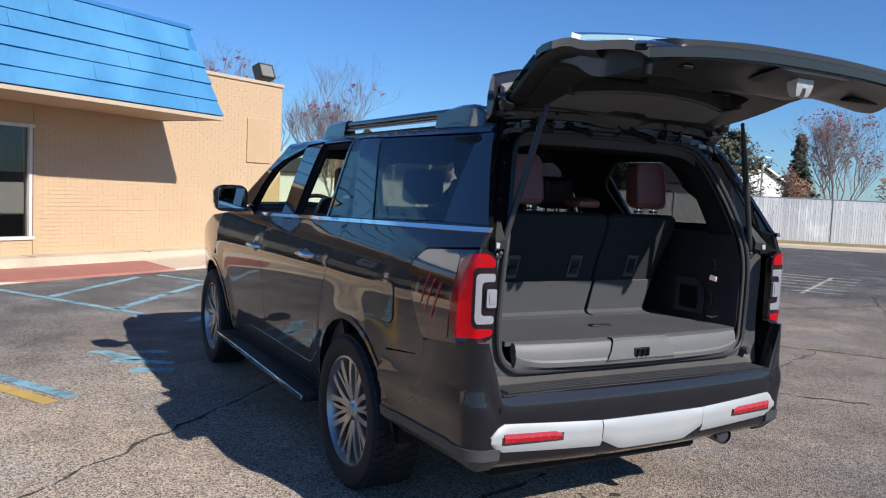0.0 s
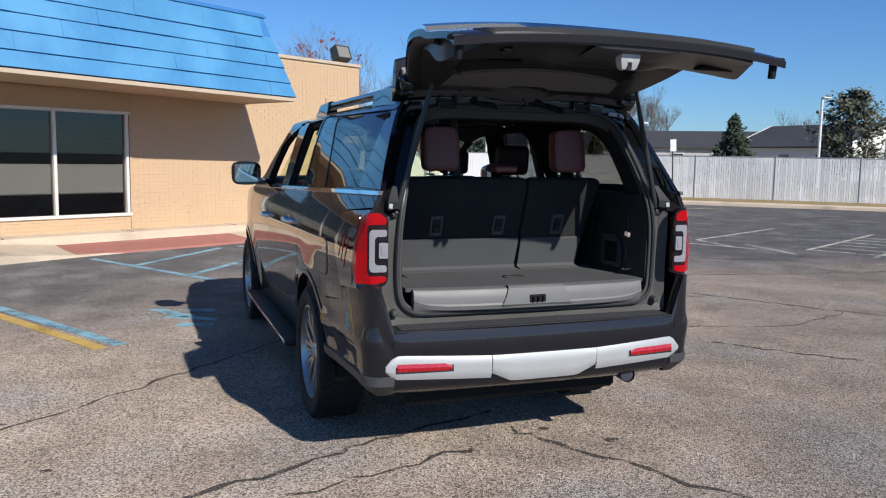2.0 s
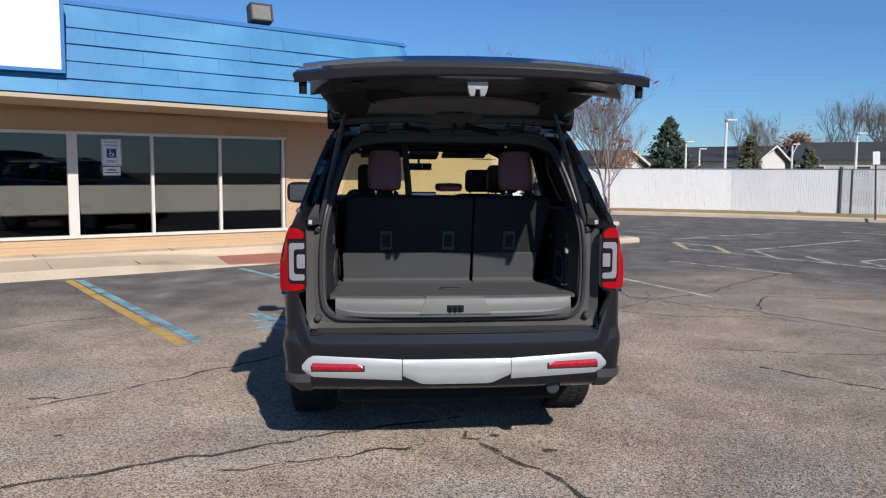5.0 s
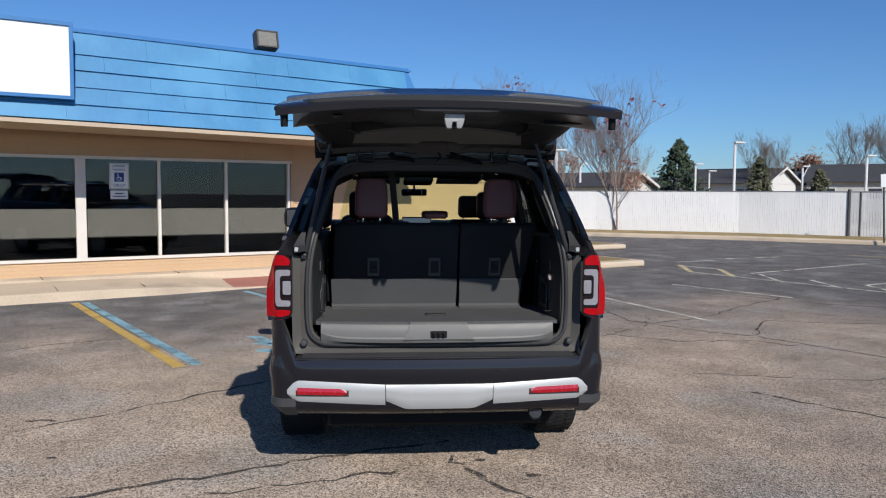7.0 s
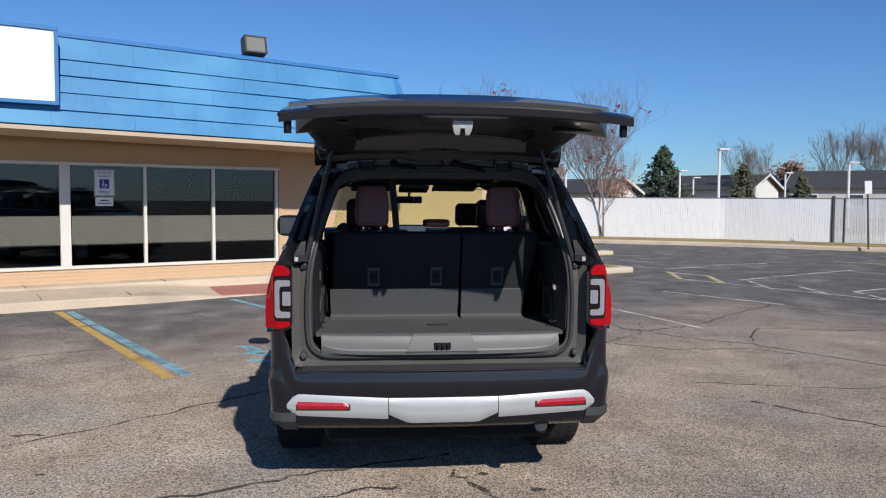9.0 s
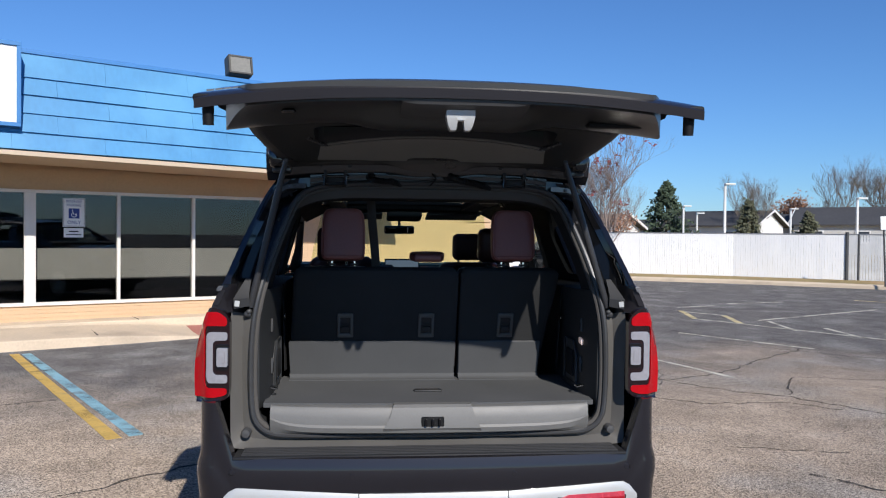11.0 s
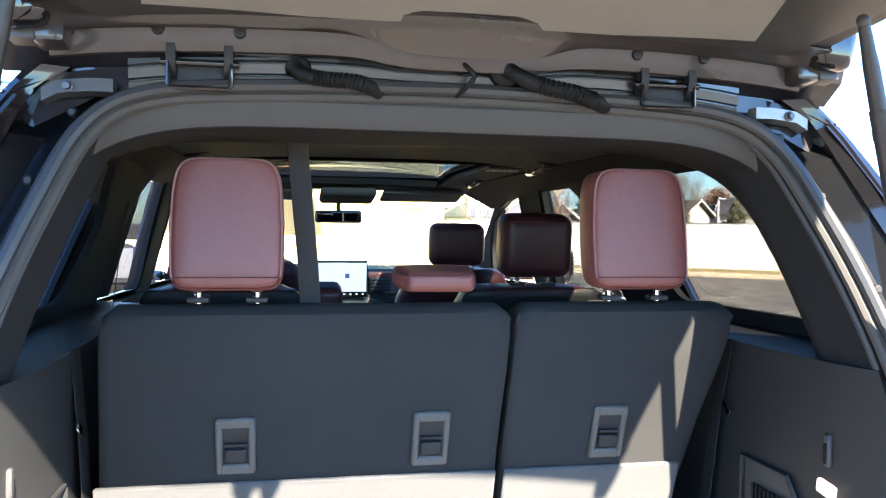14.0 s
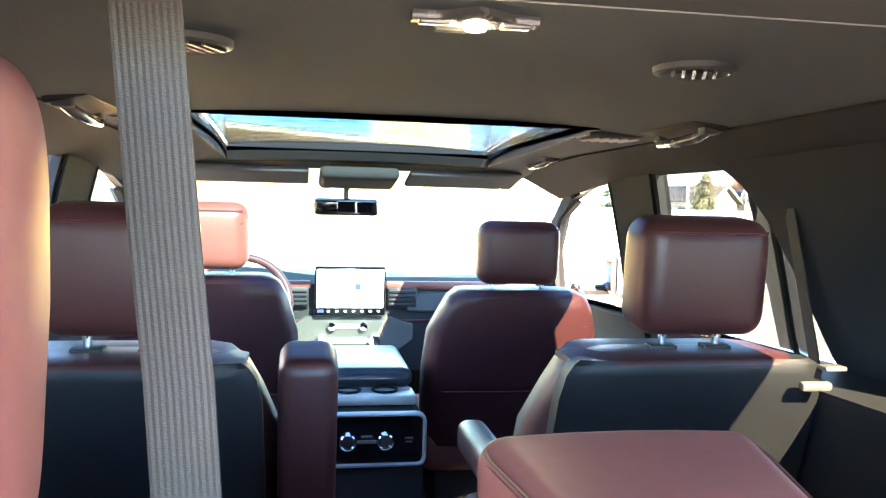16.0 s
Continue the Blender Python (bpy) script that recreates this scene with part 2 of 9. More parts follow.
GALV = material("galvanised", (0.36, 0.36, 0.36), rough=0.5, metal=0.6, vary=0.1)
POST_DARK = material("dark_post", (0.06, 0.06, 0.06), rough=0.6, vary=0.2)
ROOF_DARK = material("dark_shingle_roof", (0.055, 0.055, 0.058), rough=0.9, vary=0.2, scale=0.6, fine=5)
SIDING = material("white_siding", (0.74, 0.73, 0.70), rough=0.7, vary=0.05)
HOUSE_BRICK = material("pale_grey_siding", (0.52, 0.51, 0.49), rough=0.85, vary=0.12)
HOUSE_GLASS = material("house_window", (0.05, 0.055, 0.065), rough=0.15, vary=0.1)
POLE_WHITE = material("white_pole", (0.72, 0.72, 0.70), rough=0.5, vary=0.05)
BARK = material("bark", (0.19, 0.155, 0.125), rough=0.95, vary=0.25, scale=3, fine=30)
BARK_PALE = material("pale_bark", (0.27, 0.21, 0.18), rough=0.95, vary=0.25, scale=3, fine=30)
LEAF_RED = material("red_leaf", (0.20, 0.045, 0.045), rough=0.7, vary=0.35, scale=1.2, island=0.3)
LEAF_ORANGE = material("orange_leaf", (0.42, 0.21, 0.05), rough=0.7, vary=0.3, scale=0.8, island=0.3)
LEAF_RUST = material("rust_leaf", (0.30, 0.155, 0.09), rough=0.8, vary=0.3, scale=0.8, island=0.3)
NEEDLE = material("needle", (0.048, 0.072, 0.040), rough=0.8, vary=0.35, scale=0.8, island=0.35)
BUSH_GREEN = material("dull_green_leaf", (0.105, 0.108, 0.062), rough=0.8, vary=0.35, scale=0.7, island=0.35)


# ---------------------------------------------------------------- mesh helpers
def bm_new():
    return bmesh.new()


def put_mesh(name, bm, mat, smooth=None):
    me = bpy.data.meshes.new(name)
    bm.normal_update()
    bm.to_mesh(me)
    bm.free()
    if mat:
        me.materials.append(mat)
    if smooth is not None:
        me.polygons.foreach_set("use_smooth", [True] * len(me.polygons))
        if smooth:
            me.set_sharp_from_angle(angle=radians(smooth))
    return me


def part(name, bm, mat, parent=None, label="", smooth=None):
    """Links a bmesh as one mesh object under its thing or part."""
    ob = new(name, put_mesh(name, bm, mat, smooth))
    ob.parent = parent
    if label:
        ob["label"] = label
    return ob


def thing(name, label, category, group="", kind="", at=(0, 0, 0)):
    ob = new(name)
    ob.empty_display_size = 0.1
    ob.location = at
    return tagged(ob, label, category, group, kind)


def box(bm, c, s, m=None, bevel=0.0, seg=2):
    """A box of size s round c, its edges rounded by bevel, turned by m."""
    if not bevel:
        c = Vector(c)
        vs = []
        for x, y, z in ((-1, -1, -1), (1, -1, -1), (1, 1, -1), (-1, 1, -1), (-1, -1, 1), (1, -1, 1), (1, 1, 1), (-1, 1, 1)):
            q = Vector((x * s[0] / 2, y * s[1] / 2, z * s[2] / 2))
            vs.append(bm.verts.new((m @ q if m is not None else q) + c))
        for f in ((3, 2, 1, 0), (4, 5, 6, 7), (0, 1, 5, 4), (1, 2, 6, 5), (2, 3, 7, 6), (3, 0, 4, 7)):
            bm.faces.new([vs[i] for i in f])
        return vs
    r = bmesh.ops.create_cube(bm, size=1.0)
    vs = r["verts"]
    bmesh.ops.scale(bm, vec=s, verts=vs)
    if bevel:
        es = list({e for v in vs for e in v.link_edges})
        r2 = bmesh.ops.bevel(bm, geom=es, offset=bevel, segments=seg, affect="EDGES", profile=0.5)
        vs = list({v for f in r2["faces"] for v in f.verts} | {v for v in vs if v.is_valid})
    if m is not None:
        bmesh.ops.transform(bm, matrix=m, verts=vs)
    bmesh.ops.translate(bm, vec=c, verts=vs)
    return vs


def tube(bm, pts, r, seg=8, taper=None, caps=True):
    """A round bar along pts."""
    pts = [Vector(p) for p in pts]
    rings = []
    for i, p in enumerate(pts):
        d = (pts[min(i + 1, len(pts) - 1)] - pts[max(i - 1, 0)]).normalized()
        if i == 0:
            a = d.orthogonal()
        else:
            a = a - d * a.dot(d)      # carried along, so that the bar does not twist
        a.normalize()
        b = d.cross(a)
        rr = r if taper is None else r + (taper - r) * i / (len(pts) - 1)
        rings.append([bm.verts.new(p + (a * math.cos(2 * math.pi * k / seg) + b * math.sin(2 * math.pi * k / seg)) * rr) for k in range(seg)])
    for i in range(len(rings) - 1):
        for k in range(seg):
            bm.faces.new((rings[i][k], rings[i][(k + 1) % seg], rings[i + 1][(k + 1) % seg], rings[i + 1][k]))
    if caps:
        bm.faces.new(rings[0][::-1])
        bm.faces.new(rings[-1])


def loft(bm, rings, close=True, caps=True):
    """Skins rings of points that all have the same count."""
    vs = [[bm.verts.new(p) for p in ring] for ring in rings]
    n = len(vs[0])
    for i in range(len(vs) - 1):
        for k in range(n if close else n - 1):
            bm.faces.new((vs[i][k], vs[i][(k + 1) % n], vs[i + 1][(k + 1) % n], vs[i + 1][k]))
    if caps and close:
        bm.faces.new(vs[0][::-1])
        bm.faces.new(vs[-1])
    return vs


def revolve(bm, prof, seg, axis="x", centre=(0, 0, 0)):
    """Turns (radius, along) points round an axis."""
    c = Vector(centre)
    rings = []
    for k in range(seg):
        a = 2 * math.pi * k / seg
        ring = []
        for r, t in prof:
            p = {"x": (t, r * math.cos(a), r * math.sin(a)), "y": (r * math.cos(a), t, r * math.sin(a)), "z": (r * math.cos(a), r * math.sin(a), t)}[axis]
            ring.append(bm.verts.new(c + Vector(p)))
        rings.append(ring)
    for k in range(seg):
        p, q = rings[k], rings[(k + 1) % seg]
        for i in range(len(prof) - 1):
            bm.faces.new((p[i], q[i], q[i + 1], p[i + 1]))


def prism(bm, poly, to3d, depth_vec):
    """A flat outline drawn with to3d(u, v), given thickness by depth_vec."""
    a = [bm.verts.new(to3d(*p)) for p in poly]
    d = Vector(depth_vec)
    b = [bm.verts.new(v.co + d) for v in a]
    bm.faces.new(a)
    bm.faces.new(b[::-1])
    n = len(a)
    for i in range(n):
        bm.faces.new((a[i], b[i], b[(i + 1) % n], a[(i + 1) % n]))


def ribbon(bm, pts, width, z=0.004, thick=0.003, rag=0.0, rng=random):
    """A painted or poured strip lying on the ground, with an uneven edge where rag is set."""
    pts = [Vector((p[0], p[1], 0)) for p in pts]
    rings = []
    for i, p in enumerate(pts):
        d = (pts[min(i + 1, len(pts) - 1)] - pts[max(i - 1, 0)]).normalized()
        s = Vector((-d.y, d.x, 0)) * width / 2
        w1, w2 = 1 + rng.uniform(-rag, rag), 1 + rng.uniform(-rag, rag)
        rings.append([p + s * w1 + Vector((0, 0, z)), p - s * w2 + Vector((0, 0, z)), p - s * w2 + Vector((0, 0, z - thick)), p + s * w1 + Vector((0, 0, z - thick))])
    loft(bm, rings)


def between(a, b, n):
    return [(a[0] + (b[0] - a[0]) * i / n, a[1] + (b[1] - a[1]) * i / n) for i in range(n + 1)]


# ---------------------------------------------------------------- ground
bm = bm_new()
g = 400
n = 40
vs = [[bm.verts.new((-g + 2 * g * i / n, -g + 2 * g * j / n, 0)) for j in range(n + 1)] for i in range(n + 1)]
for i in range(n):
    for j in range(n):
        bm.faces.new((vs[i][j], vs[i + 1][j], vs[i + 1][j + 1], vs[i][j + 1]))
tagged(part("ground", bm, ASPHALT), "worn grey asphalt parking lot with patches and stains", "ground", kind="structure")

# facade axes: s runs along the wall, out stands away from it towards the lot
FU, FN, F0 = Vector((0.878, 0.4787, 0)), Vector((0.4787, -0.878, 0)), Vector((-2.267, 11.58, 0))


def fac(s, out, z):
    return F0 + FU * s + FN * out + Vector((0, 0, z))


FROT = Matrix(((FU.x, FN.x, 0), (FU.y, FN.y, 0), (0, 0, 1))).to_4x4()    # s, out, z to world


def fbox(bm, s0, s1, o0, o1, z0, z1, bevel=0.0):
    """A box in the facade's own axes."""
    return box(bm, fac((s0 + s1) / 2, (o0 + o1) / 2, (z0 + z1) / 2), (s1 - s0, o1 - o0, z1 - z0), FROT, bevel, 1)


# pavement along the building: a kerbed slab that drops to a red ramp, with a raised ledge left standing at the wall
PAVE = [(-16.0, 1.75, 0.15, 0.0), (-6.0, 1.66, 0.15, 0.0), (-3.6, 1.58, 0.145, 0.0), (-2.6, 1.54, 0.12, 0.02), (-1.9, 1.48, 0.07, 0.06), (-1.45, 1.42, 0.03, 0.10), (-0.4, 1.36, 0.022, 0.12), (1.0, 1.33, 0.022, 0.12), (2.4, 1.32, 0.05, 0.09), (4.0, 1.32, 0.12, 0.03), (6.4, 1.32, 0.14, 0.0)]
rings = []
for s, o, h, drop in PAVE:      # along the wall, kerb line, kerb height, drop in front of the ledge
    b = 0.235 - drop
    rings.append([fac(s, -0.1, 0.0), fac(s, o, 0.0), fac(s, o - 0.012, h - 0.02), fac(s, o - 0.035, h - 0.003), fac(s, o - 0.15, h + 0.004), fac(s, 0.50, max(h + 0.004, b - 0.03)), fac(s, 0.44, b),
                  fac(s, 0.43, 0.232), fac(s, 0.40, 0.24), fac(s, -0.1, 0.245)])
bm = bm_new()
loft(bm, rings)
pavement = tagged(part("pavement", bm, CONCRETE), "sunlit pale concrete pavement with a kerb along the building", "pavement", kind="structure")
bm = bm_new()
for s, o0, o1, z0, z1 in ((-13, 0.46, 1.6, 0.2, 0.155), (-10.5, 0.46, 1.58, 0.2, 0.155), (-8, 0.46, 1.55, 0.2, 0.155), (-5.9, 0.46, 1.5, 0.2, 0.155), (-4.3, 0.46, 1.45, 0.2, 0.152), (-3.0, 0.46, 1.42, 0.18, 0.14)):
    loft(bm, [[fac(s - 0.008, o, z), fac(s + 0.008, o, z), fac(s + 0.008, o, z + 0.006), fac(s - 0.008, o, z + 0.006)] for o, z in ((o0, z0), (o1, z1))])
part("pavement_joint", bm, CRACK, pavement)
bm = bm_new()
for s in (-4.4, -2.2, -0.1, 2.0, 4.1):
    fbox(bm, s - 0.007, s + 0.007, 0.02, 0.436, 0.236, 0.247)
part("ledge_joint", bm, CRACK, pavement)
bm = bm_new()
rings = []
for k in range(13):
    s = -1.5 + 3.3 * k / 12
    rings.append([fac(s, 0.52, 0.104), fac(s, 1.36, 0.034), fac(s, 1.37, 0.0), fac(s, 0.52, 0.05)])
loft(bm, rings)
tagged(part("red_ramp", bm, RED_WALK), "faded red concrete kerb ramp beside the blue hatching", "kerb ramp", kind="structure")

# grass verge, kerb and fence along the far side
VERGE = [(-14, 33.5), (-4, 31.2), (3, 29.0), (7.9, 27.1), (12.7, 24.6), (16.8, 21.4), (20.5, 18.2), (22.8, 16.1), (24.9, 14.4), (31, 9.2), (44, -2.4), (60, -17.5)]


def offset_line(pts, d):
    out = []
    for i, p in enumerate(pts):
        a, b = Vector(pts[max(i - 1, 0)]), Vector(pts[min(i + 1, len(pts) - 1)])
        t = (b - a).normalized()
        out.append((p[0] - t.y * d, p[1] + t.x * d))
    return out


def band(name, pts, sections, mat):
    """Sweeps (offset, height) sections along a line on the ground."""
    bm = bm_new()
    lines = [offset_line(pts, d) for d, _ in sections]
    loft(bm, [[Vector((lines[k][i][0], lines[k][i][1], sections[k][1])) for k in range(len(sections))] for i in range(len(pts))])
    return part(name, bm, mat)


tagged(band("kerb", VERGE, [(0, 0), (0, 0.10), (0.03, 0.13), (0.42, 0.14), (0.42, 0)], CONCRETE), "pale concrete kerb edging the verge", "kerb", kind="structure")
tagged(band("verge", VERGE, [(0.42, 0), (0.42, 0.13), (1.5, 0.20), (20, 0.24), (60, 0.60), (60, 0)], GRASS), "dry brown grass verge with fallen leaves", "verge", kind="structure")

FENCE = offset_line(VERGE, 1.7)


def walk_line(pts, step):
    out, left = [], 0.0
    for a, b in zip(pts[:-1], pts[1:]):
        a, b = Vector(a), Vector(b)
        d = (b - a).length
        t = left
        while t < d:
            out.append((a + (b - a) * t / d, (b - a).normalized()))
            t += step
        left = t - d
    return out


FENCE_TOP = 1.83
fence = thing("fence", "chain-link fence filled with white and grey privacy slats", "fence")
posts = walk_line(FENCE, 2.9)
CHANGE = Vector((16.66, 23.66))
bmw, bmg = bm_new(), bm_new()
rng = random.Random(3)
for p, t in walk_line(FENCE, 0.088):
    white = p.x < CHANGE.x
    m = Matrix(((t.x, -t.y, 0), (t.y, t.x, 0), (0, 0, 1))).to_4x4()
    h = FENCE_TOP - 0.22 + rng.uniform(-0.012, 0.012)
    box(bmw if white else bmg, (p.x, p.y, 0.20 + h / 2), (0.083 if white else 0.078, 0.012, h), m @ pose(0, 0, 0, 0, 0, rng.uniform(-2, 2) if white else rng.uniform(-6, 6)))
tagged(part("white_slats", bmw, SLAT_WHITE, fence, "clean white privacy slats"), kind="stuff")
tagged(part("grey_slats", bmg, SLAT_GREY, fence, "weathered grey privacy slats"), kind="stuff")
for p, t in posts:
    if 1 < p.x < 36:
        bm = bm_new()
        q = p + Vector((-t.y, t.x)) * (0.06 if p.x < CHANGE.x else 0.0)     # posts stand at the back of the white slats
        tube(bm, [(q.x, q.y, 0.1), (q.x, q.y, FENCE_TOP + 0.03)], 0.032, 8)
        part("post", bm, GALV, fence)
bm = bm_new()
tube(bm, [(CHANGE.x, CHANGE.y, 0.1), (CHANGE.x, CHANGE.y, FENCE_TOP + 0.08)], 0.06, 10)
tube(bm, [(CHANGE.x + 0.3, CHANGE.y - 0.22, 0.1), (CHANGE.x + 0.3, CHANGE.y - 0.22, FENCE_TOP)], 0.04, 10)
part("end_post", bm, POST_DARK, fence, "dark end post where the two fences meet")
bm = bm_new()
for a, b in zip(FENCE[:-1], FENCE[1:]):
    tube(bm, [(a[0], a[1], FENCE_TOP - 0.01), (b[0], b[1], FENCE_TOP - 0.01)], 0.022, 6)
part("top_rail", bm, GALV, fence)

# small sign post and a tilted board by the fence
sp = thing("sign_post", "thin dark post with a small white sign on the verge", "sign post")
bm = bm_new()
tube(bm, [(16.55, 21.35, 0.1), (16.43, 21.35, 2.42)], 0.03, 8)
part("pole", bm, POST_DARK, sp)
bm = bm_new()
box(bm, (16.44, 21.31, 2.19), (0.22, 0.015, 0.44), pose(0, 0, 0, 0, -3, -20), 0.005)
part("plate", bm, SIGN_WHITE, sp, "blank white sign plate seen from behind")
# ---------------------------------------------------------------- lot markings and cracks
def line_mark(name, pts, width, mat, label, n=8, rag=0.06, group="parking lines"):
    bm = bm_new()
    full = []
    for a, b in zip(pts[:-1], pts[1:]):
        full += between(a, b, n)[(1 if full else 0):]
    ribbon(bm, full, width, 0.0045, 0.003, rag, random.Random(len(full)))
    return tagged(part(name, bm, mat), label, "road marking", group)


line_mark("parking_line", [(-5.00, 7.96), (-2.29, 3.40)], 0.115, PAINT_YELLOW, "worn yellow parking stripe beside a blue one on asphalt", 14)
line_mark("parking_line", [(-4.86, 8.00), (-2.14, 3.50)], 0.115, PAINT_BLUE, "worn blue parking stripe beside a yellow one on asphalt", 14)
for a, b in (((-2.70, 9.38), (-1.12, 6.86)), ((-2.05, 8.53), (-0.74, 10.44)), ((-1.42, 7.34), (0.01, 9.49)), ((-0.41, 10.69), (0.5, 9.1)), ((-0.8, 6.3), (1.0, 8.7))):
    line_mark("hatch_line", [a, b], 0.11, PAINT_BLUE, "faded blue hatching line on dark asphalt", 10, 0.08, "blue hatching")
# worn blue wheelchair emblem on the ground
bm = bm_new()
ribbon(bm, between((-1.85, 5.05), (-1.55, 4.55), 6), 0.14, rag=0.4, rng=random.Random(1))
ribbon(bm, between((-1.75, 4.62), (-1.30, 4.35), 6), 0.12, rag=0.4, rng=random.Random(2))
ribbon(bm, between((-1.60, 4.95), (-1.28, 4.80), 5), 0.10, rag=0.5, rng=random.Random(4))
ribbon(bm, between((-1.66, 4.22), (-1.36, 4.08), 5), 0.12, rag=0.5, rng=random.Random(5))
tagged(part("ground_emblem", bm, PAINT_BLUE), "badly worn pale blue wheelchair emblem on asphalt", "road marking")

PALE = "worn pale yellow parking line on dark asphalt"
for pts in ([(5.1, 10.19), (6.4, 8.21)], [(3.2, 8.5), (4.05, 5.9)], [(6.36, 12.5), (8.78, 8.26)], [(7.01, 15.02), (8.14, 15.5)], [(8.7, 16.04), (10.46, 16.58)],
            [(7.55, 12.17), (11.61, 14.48)], [(7.68, 12.04), (7.39, 10.45)], [(8.16, 10.83), (8.01, 9.52)], [(8.76, 9.95), (12.6, 11.9)], [(8.76, 9.95), (8.58, 8.6)], [(6.69, 14.05), (7.28, 13.13)],
            [(9.65, 7.9), (13.8, 10.1)], [(10.0, 6.7), (13.6, 8.6)], [(9.2, 9.0), (8.9, 7.4)]):
    line_mark("parking_line", pts, 0.075, PAINT_WHITE_LINE, PALE, 10, 0.16)
for pts in ([(6.76, 14.21), (6.36, 12.5)], [(7.28, 13.13), (6.9, 11.59)], [(12.78, 17.14), (13.72, 16.07)], [(15.58, 19.24), (16.72, 18.7)]):
    line_mark("parking_line", pts, 0.12, PAINT_YELLOW_PALE, "broad worn yellow bar on dark asphalt", 8, 0.16)
for k in range(6):
    a, b = Vector((9.75 + k * 0.62, 7.9 + 0.33 * k)), Vector((10.7 + k * 0.62, 6.4 + 0.33 * k))
    line_mark("hatch_line", [tuple(a), tuple(b)], 0.08, PAINT_WHITE_LINE, "worn pale hatching bar on dark asphalt", 6, 0.12, "pale hatching")


def crack(pts, width, seed):
    """A wandering crack through the given stations."""
    r = random.Random(seed)
    full = []
    for a, b in zip(pts[:-1], pts[1:]):
        d = math.dist(a, b)
        for x, y in between(a, b, max(3, int(d / 0.12)))[(1 if full else 0):]:
            full.append((x + r.uniform(-0.035, 0.035), y + r.uniform(-0.035, 0.035)))
    bm = bm_new()
    ribbon(bm, full, width * 0.72, 0.003, 0.002, 0.8, r)
    return tagged(part("crack", bm, CRACK), "thin dark crack running through the asphalt", "crack", "asphalt cracks")


for i, (pts, w) in enumerate((([(-3.3, -0.55), (-2.33, -0.06), (-1.85, 0.15), (-1.4, 0.35), (-0.96, 0.55), (-0.70, 0.66), (0.1, 0.95)], 0.040), ([(-1.3, 0.06), (-0.97, 0.18), (-0.49, 0.32), (-0.2, 0.40)], 0.034),
                              ([(0.10, 0.62), (0.18, 0.41), (0.45, -0.06), (0.63, -0.39), (0.79, -0.66), (1.25, -1.5), (1.9, -2.6)], 0.042), ([(2.85, 2.15), (3.06, 1.91), (3.2, 1.65), (3.43, 1.41), (3.61, 1.26)], 0.036),
                              ([(-2.9, 1.35), (-2.35, 1.81), (-2.08, 2.06), (-1.78, 2.39), (-1.02, 3.12), (-0.3, 3.9)], 0.026), ([(3.2, 5.75), (4.1, 6.27), (5.2, 7.34), (6.3, 8.3)], 0.030),
                              ([(2.9, 6.95), (2.96, 5.99), (3.70, 5.05), (4.14, 4.75), (4.69, 3.90), (5.1, 3.2), (5.9, 2.0)], 0.034), ([(4.2, 4.9), (4.8, 5.95), (5.4, 5.75), (7.2, 5.4), (9.8, 5.2)], 0.028),
                              ([(2.4, 5.0), (3.1, 4.5), (3.96, 4.49), (4.3, 4.15)], 0.022), ([(3.4, 6.5), (3.0, 5.5), (2.3, 4.9)], 0.020), ([(2.6, 2.9), (4.0, 2.5), (5.2, 2.9)], 0.018),
                              ([(-5.2, 3.3), (-4.0, 4.6), (-3.2, 5.0)], 0.02), ([(-2.95, 1.62), (-2.83, 1.60), (-2.70, 1.58)], 0.050), ([(9, 4.5), (11, 6), (14, 6.6)], 0.03), ([(5.0, 9.2), (6.6, 7.4), (8.4, 6.6)], 0.026))):
    crack(pts, w, i)
# oil spots
bm = bm_new()
for x, y, r in ((0.585, 0.26, 0.032), (0.30, 0.56, 0.024), (-2.42, 0.75, 0.02)):
    rr = random.Random(int(x * 100))
    prism(bm, [(r * (0.75 + rr.random() * 0.5) * math.cos(a), r * (0.75 + rr.random() * 0.5) * math.sin(a)) for a in [k * math.pi / 8 for k in range(16)]],
          lambda u, v, x=x, y=y: Vector((x + u * 1.5, y + v, 0.003)), (0, 0, -0.002))
tagged(part("oil_spot", bm, CRACK), "small dark oil spots on the asphalt", "stain", kind="stuff")

# kerbed islands in the lot
for cx, cy, w, d in ((4.15, 14.05, 2.7, 1.9), (5.3, 19.6, 3.4, 1.5)):
    bm = bm_new()
    box(bm, (cx, cy, 0.075), (w, d, 0.15), pose(0, 0, 0, 0, 0, 28), 0.05, 3)
    isl = tagged(part("traffic_island", bm, CONCRETE), "low concrete traffic island with dry grass in the lot", "traffic island", "traffic islands")
    bm = bm_new()
    box(bm, (cx, cy, 0.150), (w - 0.5, d - 0.5, 0.03), pose(0, 0, 0, 0, 0, 28), 0.012, 2)
    part("turf", bm, GRASS, isl, "dry grass inside the kerb")

# ---------------------------------------------------------------- building
W_BOT, W_TOP, S_LEFT, S_RIGHT, ROOF_Z, SOFFIT_Z = 0.535, 2.255, -16.0, 5.62, 3.60, 2.635
building = thing("shop_building", "single-storey tan painted brick shop with a blue shingled mansard", "building", kind="structure")
